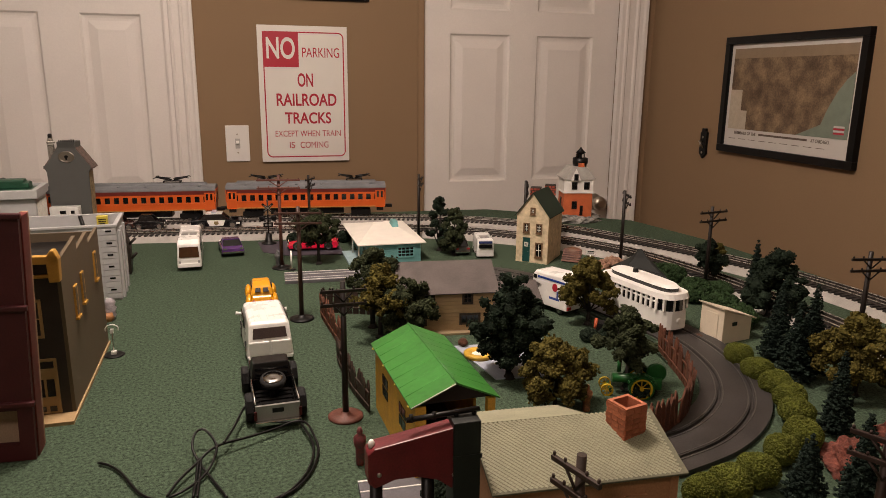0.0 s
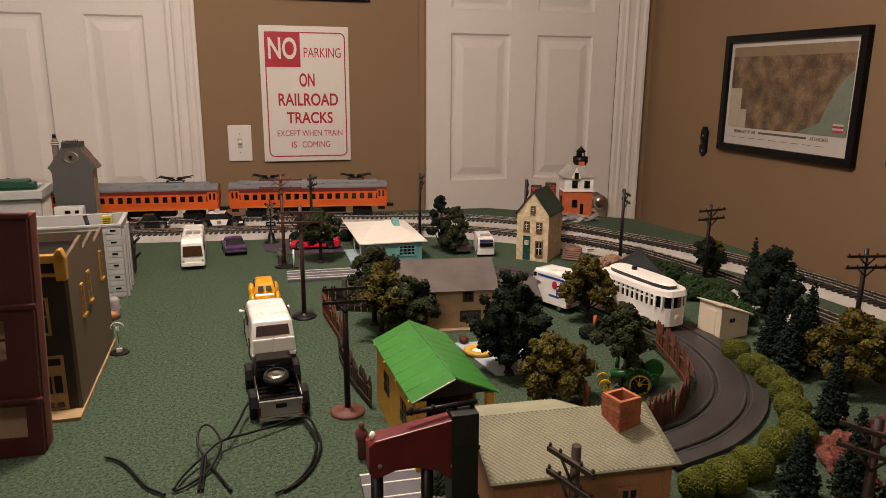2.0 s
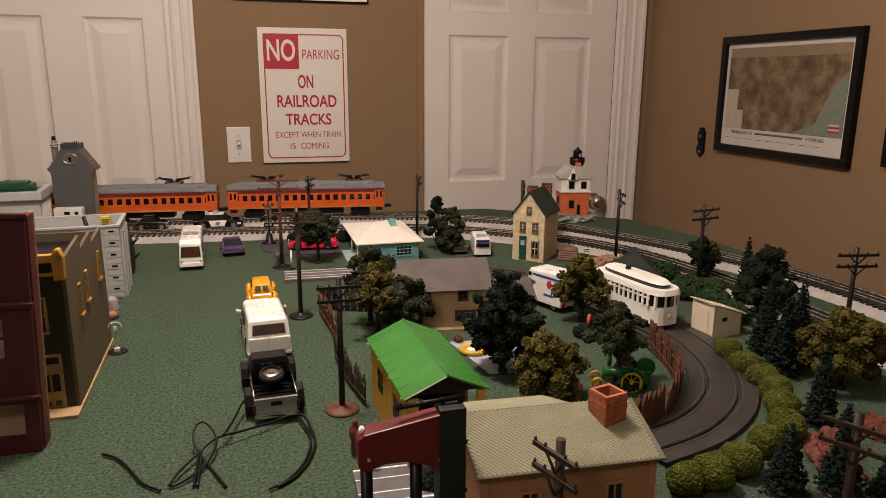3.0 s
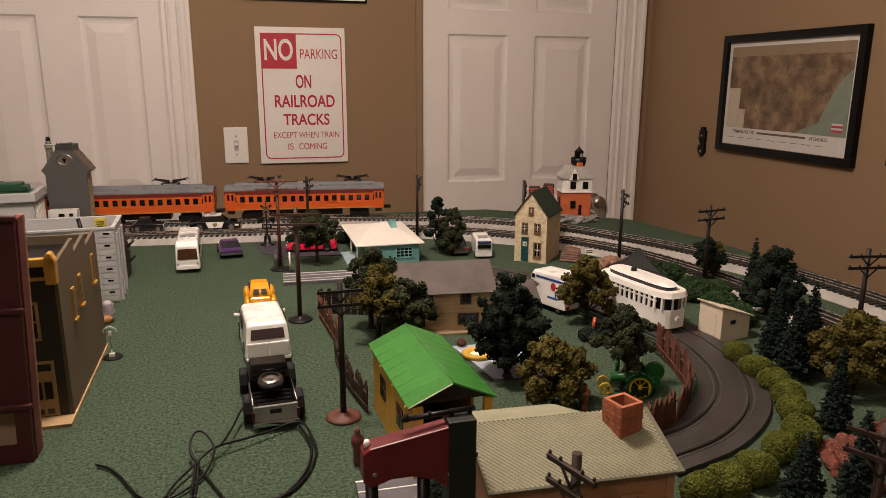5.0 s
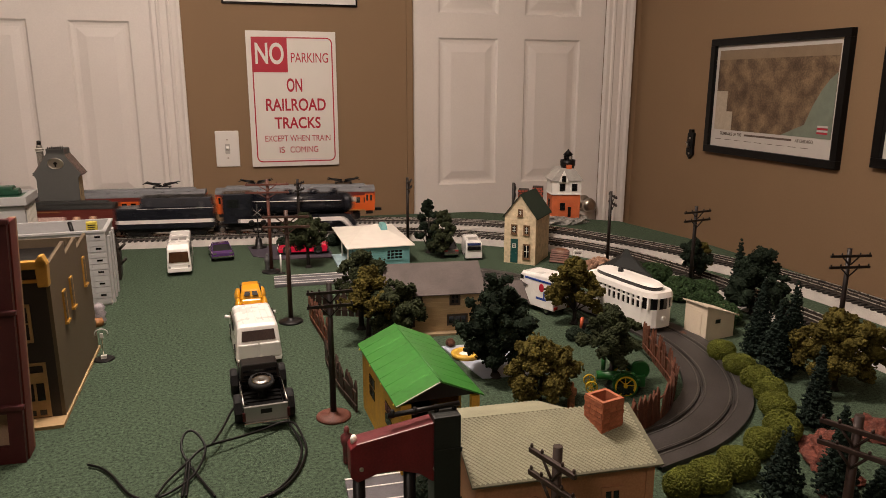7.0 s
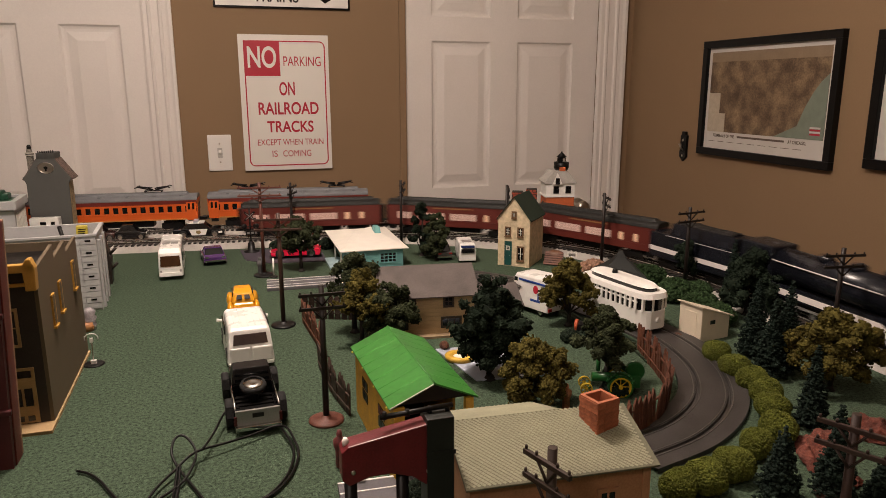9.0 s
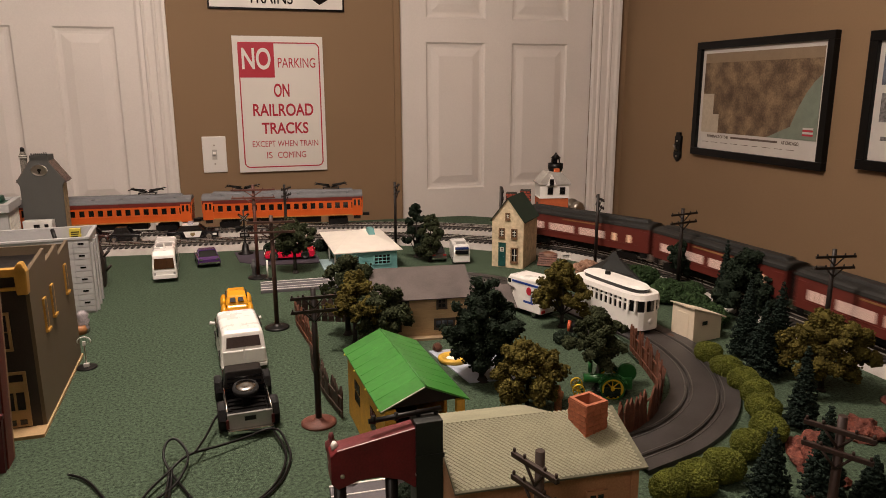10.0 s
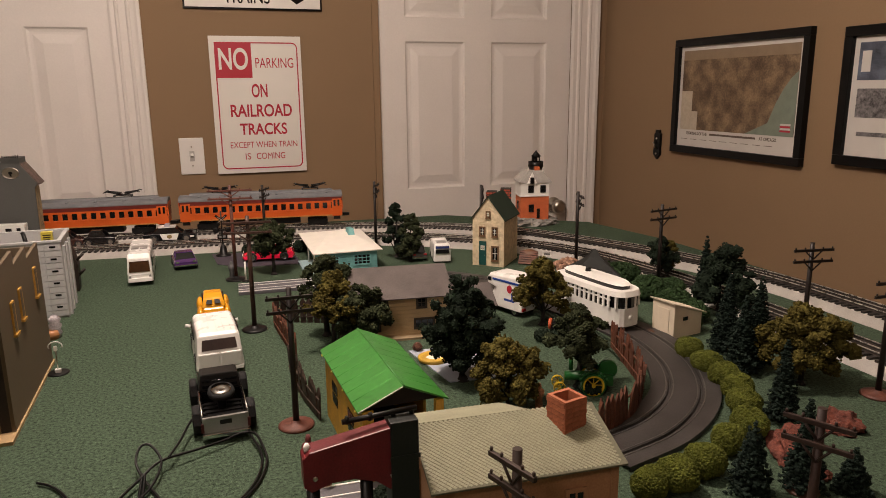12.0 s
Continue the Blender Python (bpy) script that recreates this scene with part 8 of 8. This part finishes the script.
    for k in range(6):
        for sd in (-1, 1):
            bm = bmesh.new()
            lathe(bm, [(0.005, 0), (0.005, 0.002), (0.003, 0.004)], (-L / 2 + 0.05 + k * 0.065, sd * 0.020, z1 + 0.007), 8)
            part("roof_vent", bm, TRAIN_ROOF, rf)
    bm = bmesh.new()
    box(bm, -L / 2 + 0.11, L / 2 - 0.11, -0.018, 0.018, z0 - 0.018, z0)
    part("underfloor_box", bm, BLACK, t, bevel=0.002)
    bogie(t, -L / 2 + 0.065, 0.0095, 0.006)
    bogie(t, L / 2 - 0.065, 0.0095, 0.006)
    for x in pans:
        bm = bmesh.new()
        z = z1 + 0.0175
        box(bm, x - 0.022, x + 0.022, -0.009, 0.009, z + 0.002, z + 0.0035)
        p = part("pantograph", bm, BLACK, t)
        for dx in (-0.020, 0.020):
            for y in (-0.008, 0.008):
                bm = bmesh.new()
                tube(bm, (x + dx, y, z - 0.001), (x + dx, y, z + 0.003), 0.0018, 0.0018, 6)
                part("insulator", bm, BLACK, p)
        for y in (-0.008, 0.008):
            for e in (-1, 1):
                bm = bmesh.new()
                tube(bm, (x + e * 0.002, y, z + 0.004), (x + e * 0.036, y, z + 0.013), 0.0015, 0.0015, 5)
                tube(bm, (x + e * 0.036, y, z + 0.013), (x + e * 0.004, y, z + 0.009), 0.0013, 0.0013, 5)
                part("pantograph_arm", bm, BLACK, p)
        for e in (-1, 1):
            bm = bmesh.new()
            tube(bm, (x + e * 0.037, -0.018, z + 0.0135), (x + e * 0.037, 0.018, z + 0.0135), 0.0016, 0.0016, 6)
            for y in (-0.018, 0.018):
                tube(bm, (x + e * 0.037, y, z + 0.0135), (x + e * 0.043, y, z + 0.0115), 0.0014, 0.0012, 5)
            part("contact_shoe", bm, BLACK, p)
    return t


orange_car(0.104, (-0.105, 0.125))
orange_car(-0.337, (0.100,))
orange_car(-0.784, (0.10,))

COACH_L = 0.335
TALL = Matrix.Diagonal((1, 1, 1.11, 1))


def coach(label):
    L, W = COACH_L, 0.0255
    t = thing("passenger_coach", label, "train car", pose(0, 0, 0) @ TALL, group="passenger train")
    z0, z1 = 0.042, 0.088
    bm = bmesh.new()
    box(bm, -L / 2, L / 2, -W, W, z0, z1)
    part("body", bm, MAROON, t, bevel=0.001)
    for sd in (-1, 1):
        groups = [(-0.142, -0.105, 4), (-0.088, -0.020, 6), (-0.006, 0.060, 6), (0.078, 0.092, 1), (0.114, 0.127, 1)]
        for a, b, n in groups:
            wd = (b - a) / n
            for k in range(n):
                bm = bmesh.new()
                c = a + wd * (k + 0.5)
                box(bm, c - wd * 0.36, c + wd * 0.36, *span(sd, W, 0.0004, 0.0006), z0 + 0.0155, z0 + 0.030)
                part("lit_window", bm, LIT_WARM if n == 1 else LIT, t, "glowing window")
        bm = bmesh.new()
        box(bm, -L / 2, L / 2, *span(sd, W, 0.0003, 0.0008), z0 + 0.0115, z0 + 0.013)
        part("belt_rail", bm, MAROON, t)
        bm = bmesh.new()
        box(bm, -0.05, 0.05, *span(sd, W, 0.0003, 0.0006), z1 - 0.0065, z1 - 0.004)
        part("name_bar", bm, mat("faded_gold", (0.25, 0.13, 0.05), 0.5) if sd == -1 else MAROON, t)
        for e in (-1, 1):
            bm = bmesh.new()
            x = e * (L / 2 - 0.012)
            box(bm, x - 0.009, x + 0.009, *span(sd, W, 0.0004, 0.0008), z0 + 0.002, z1 - 0.006)
            part("end_door", bm, MAROON, t)
            bm = bmesh.new()
            box(bm, x - 0.009, x + 0.009, *span(sd, W * 0.9, 0.002, 0.002), z0 - 0.010, z0)
            part("step", bm, BLACK, t)
    bm = bmesh.new()
    extrude_profile(bm, [(-W - 0.001, z1 - 0.001)] + arch(W + 0.001, z1, z1 + 0.010, 10)[::-1] + [(W + 0.001, z1 - 0.001)], -L / 2 - 0.001, L / 2 + 0.001, "x")
    rf = part("roof", bm, DARK_ROOF, t)
    bm = bmesh.new()
    box(bm, -L / 2 + 0.012, L / 2 - 0.012, -0.012, 0.012, z1 + 0.007, z1 + 0.014, 0.97, 0.75)
    part("clerestory", bm, DARK_ROOF, rf, bevel=0.001)
    for e in (-1, 1):
        bm = bmesh.new()
        box(bm, e * (L / 2 + 0.005) - 0.006, e * (L / 2 + 0.005) + 0.006, -0.012, 0.012, z0 + 0.002, z1 - 0.004)
        part("vestibule", bm, BLACK, t, bevel=0.001)
        bm = bmesh.new()
        box(bm, e * (L / 2 + 0.007) - 0.009, e * (L / 2 + 0.007) + 0.009, -0.004, 0.004, z0 - 0.008, z0 - 0.002)
        part("coupler", bm, BLACK, t)
    bm = bmesh.new()
    box(bm, -0.07, 0.07, -0.014, 0.014, z0 - 0.012, z0)
    part("underfloor_box", bm, BLACK, t, bevel=0.001)
    bogie(t, -L / 2 + 0.055, 0.008, 0.004)
    bogie(t, L / 2 - 0.055, 0.008, 0.004)
    return t


def engine():
    """Streamlined black steam engine with a white skirt stripe."""
    L, W = 0.325, 0.027
    t = thing("steam_engine", "black streamlined steam engine with white side stripe", "locomotive", pose(0, 0, 0) @ TALL, group="passenger train")
    bm = bmesh.new()
    tube(bm, (-0.085, 0, 0.085), (L / 2 - 0.026, 0, 0.084), 0.0255, 0.0245, 20)
    part("boiler", bm, ENGINE_BLACK, t)
    bm = bmesh.new()
    lathe(bm, [(0.0235, L / 2 - 0.026), (0.022, L / 2 - 0.016), (0.014, L / 2 - 0.006), (0.004, L / 2 - 0.003)], (0, 0, 0.084), 20, "x")
    part("nose", bm, ENGINE_BLACK, t)
    bm = bmesh.new()
    box(bm, -L / 2 + 0.004, -0.085, -W, W, 0.046, 0.113)
    c = part("cab", bm, ENGINE_BLACK, t, bevel=0.003)
    for sd in (-1, 1):
        bm = bmesh.new()
        box(bm, -0.145, -0.118, *span(sd, W, 0.0004, 0.0006), 0.082, 0.100)
        part("cab_window", bm, PANE, c)
        bm = bmesh.new()
        extrude_profile(bm, [(-0.118, 0.056), (0.128, 0.056), (0.140, 0.050), (0.156, 0.030), (0.148, 0.030), (0.128, 0.047), (-0.118, 0.048)], *span(sd, W * 1.02, 0.0012, 0.0012))
        part("stripe", bm, STRIPE, t, "white skirt stripe")
        bm = bmesh.new()
        box(bm, -0.11, 0.135, *span(sd, W, 0.002, 0), 0.044, 0.062)
        part("running_board", bm, ENGINE_BLACK, t)
        bm = bmesh.new()
        tube(bm, (-0.08, sd * 0.0272, 0.094), (0.125, sd * 0.0265, 0.092), 0.0011, 0.0011, 6)
        part("handrail", bm, STRIPE, t)
        for k, (x, r) in enumerate(((-0.075, 0.0165), (-0.035, 0.0165), (0.005, 0.0165), (0.045, 0.0165), (-0.125, 0.009), (0.098, 0.009), (0.126, 0.009))):
            bm = bmesh.new()
            lathe(bm, [(r, -0.002), (r, 0.0015), (r * 1.06, 0.002), (r * 0.8, 0.0022), (r * 0.2, 0.0024)], (x, sd * 0.0165, RAIL_Z + r), 18, "y")
            w = part("wheel", bm, BLACK, t)
            if r > 0.01:
                bm = bmesh.new()
                box(bm, x - 0.003, x + 0.003, *span(sd, 0.0192, 0.001, 0.001), RAIL_Z + 0.003, RAIL_Z + 0.010)
                part("counterweight", bm, PLATE_GREY, w)
        bm = bmesh.new()
        box(bm, -0.078, 0.05, *span(sd, 0.0215, 0.001, 0.001), RAIL_Z + 0.012, RAIL_Z + 0.0155)
        part("side_rod", bm, PLATE_GREY, t)
        bm = bmesh.new()
        tube(bm, (0.086, sd * 0.022, 0.040), (0.112, sd * 0.022, 0.040), 0.008, 0.008, 12)
        part("cylinder", bm, ENGINE_BLACK, t)
    for x, r, h in ((0.112, 0.009, 0.117), (0.060, 0.012, 0.116), (0.0, 0.012, 0.116)):
        bm = bmesh.new()
        lathe(bm, [(r * 1.1, 0.106), (r, h - 0.003), (r * 0.6, h)], (x, 0, 0), 14)
        part("dome", bm, ENGINE_BLACK, t)
    bm = bmesh.new()
    lathe(bm, [(0.006, L / 2 - 0.006), (0.006, L / 2 + 0.001), (0.004, L / 2 + 0.002)], (0, 0, 0.090), 12, "x")
    part("headlight", bm, glow("headlight_glow", (1.0, 0.9, 0.75), 0.06), t, "dim round headlight")
    bm = bmesh.new()
    extrude_profile(bm, [(0.118, 0.028), (L / 2 + 0.006, 0.026), (L / 2 + 0.002, 0.040), (L / 2 - 0.010, 0.060), (0.118, 0.060)], -W * 0.85, W * 0.85)
    part("pilot", bm, ENGINE_BLACK, t, bevel=0.002)
    bm = bmesh.new()
    box(bm, -0.15, 0.12, -0.010, 0.010, 0.030, 0.060)
    part("frame", bm, BLACK, t)
    return t


def tender():
    L, W = 0.225, 0.0275
    t = thing("tender", "black engine tender with white side stripe", "tender", pose(0, 0, 0) @ TALL, group="passenger train")
    bm = bmesh.new()
    box(bm, -L / 2, L / 2, -W, W, 0.040, 0.086)
    part("body", bm, ENGINE_BLACK, t, bevel=0.003)
    bm = bmesh.new()
    box(bm, -L / 2 + 0.055, L / 2 - 0.004, -W * 0.92, W * 0.92, 0.086, 0.107, 0.98, 0.8)
    part("coal_bunker", bm, ENGINE_BLACK, t, bevel=0.002)
    bm = bmesh.new()
    bmesh.ops.create_grid(bm, x_segments=24, y_segments=8, size=1.0)
    for v in bm.verts:
        v.co = Vector((v.co.x * 0.07 + 0.02, v.co.y * 0.018, 0.1075 + 0.003 * (1 - v.co.y * v.co.y) + 0.0022 * noise.noise(v.co * 9)))
    part("coal_load", bm, mat("coal", (0.012, 0.012, 0.012), 0.5, var=0.4, scale=200, bump=0.8), t)
    for sd in (-1, 1):
        bm = bmesh.new()
        box(bm, -L / 2 + 0.004, L / 2 - 0.004, *span(sd, W, 0.0003, 0.0009), 0.0525, 0.0605)
        part("stripe", bm, STRIPE, t, "white side stripe")
        bm = bmesh.new()
        box(bm, -L / 2 + 0.05, L / 2 - 0.004, *span(sd, W, 0.0003, 0.0007), 0.0840, 0.0846)
        part("edge_line", bm, STRIPE, t)
    for x in (-0.065, 0.065):
        bogie(t, x)
    bm = bmesh.new()
    box(bm, -0.1, 0.1, -0.016, 0.016, 0.032, 0.040)
    part("frame", bm, BLACK, t)
    return t


steam_engine = engine()
steam_tender = tender()
first_coach = coach("dark maroon passenger coach with glowing windows")
second_coach = copy_thing(first_coach, pose(0, 0, 0))
third_coach = copy_thing(first_coach, pose(0, 0, 0))


# ---- the passing train ----
LOOP_S = np.r_[0, np.cumsum(np.linalg.norm(np.diff(INNER, axis=0), axis=1))]
LOOP = LOOP_S[-1]
MARK = LOOP_S[np.argmin(np.linalg.norm(INNER - (-0.3, -0.79), axis=1))]


def on_loop(s):
    s = s % LOOP
    return np.array([np.interp(s, LOOP_S, INNER[:, 0]), np.interp(s, LOOP_S, INNER[:, 1])])


def front_of_train(t):
    """How far the engine's front has gone past the mark, in metres."""
    ts = (0.0, 6.0, 6.1, 6.2, 6.6, 7.0, 8.8, 9.1, 9.5, 10.0, 10.5, 12.0)
    ss = (-3.62, -0.118, -0.022, 0.057, 0.293, 0.54, 1.765, 1.98, 2.273, 2.632, 2.993, 4.07)
    return float(np.interp(t, ts, ss))


def rolling(behind, reach):
    """Rows for a car whose middle runs that far behind the front, with its bogies that far from its middle."""
    rows = []
    yaw = None
    for k in range(0, 121):
        t = k / 10
        c = MARK + front_of_train(t) - behind
        a, b = on_loop(c - reach), on_loop(c + reach)
        m = (a + b) / 2
        y = math.degrees(math.atan2(b[1] - a[1], b[0] - a[0]))
        rows.append((t, pose(m[0], m[1], -0.11 * RAIL_Z, 0, 0, y)))
    return rows


def motions():
    walk(steam_engine, rolling(0.170, 0.09))
    walk(steam_tender, rolling(0.458, 0.065))
    walk(first_coach, rolling(0.572 + 0.168, 0.11))
    walk(second_coach, rolling(0.572 + 0.168 + 0.362, 0.11))
    walk(third_coach, rolling(0.572 + 0.168 + 0.724, 0.11))


motions()
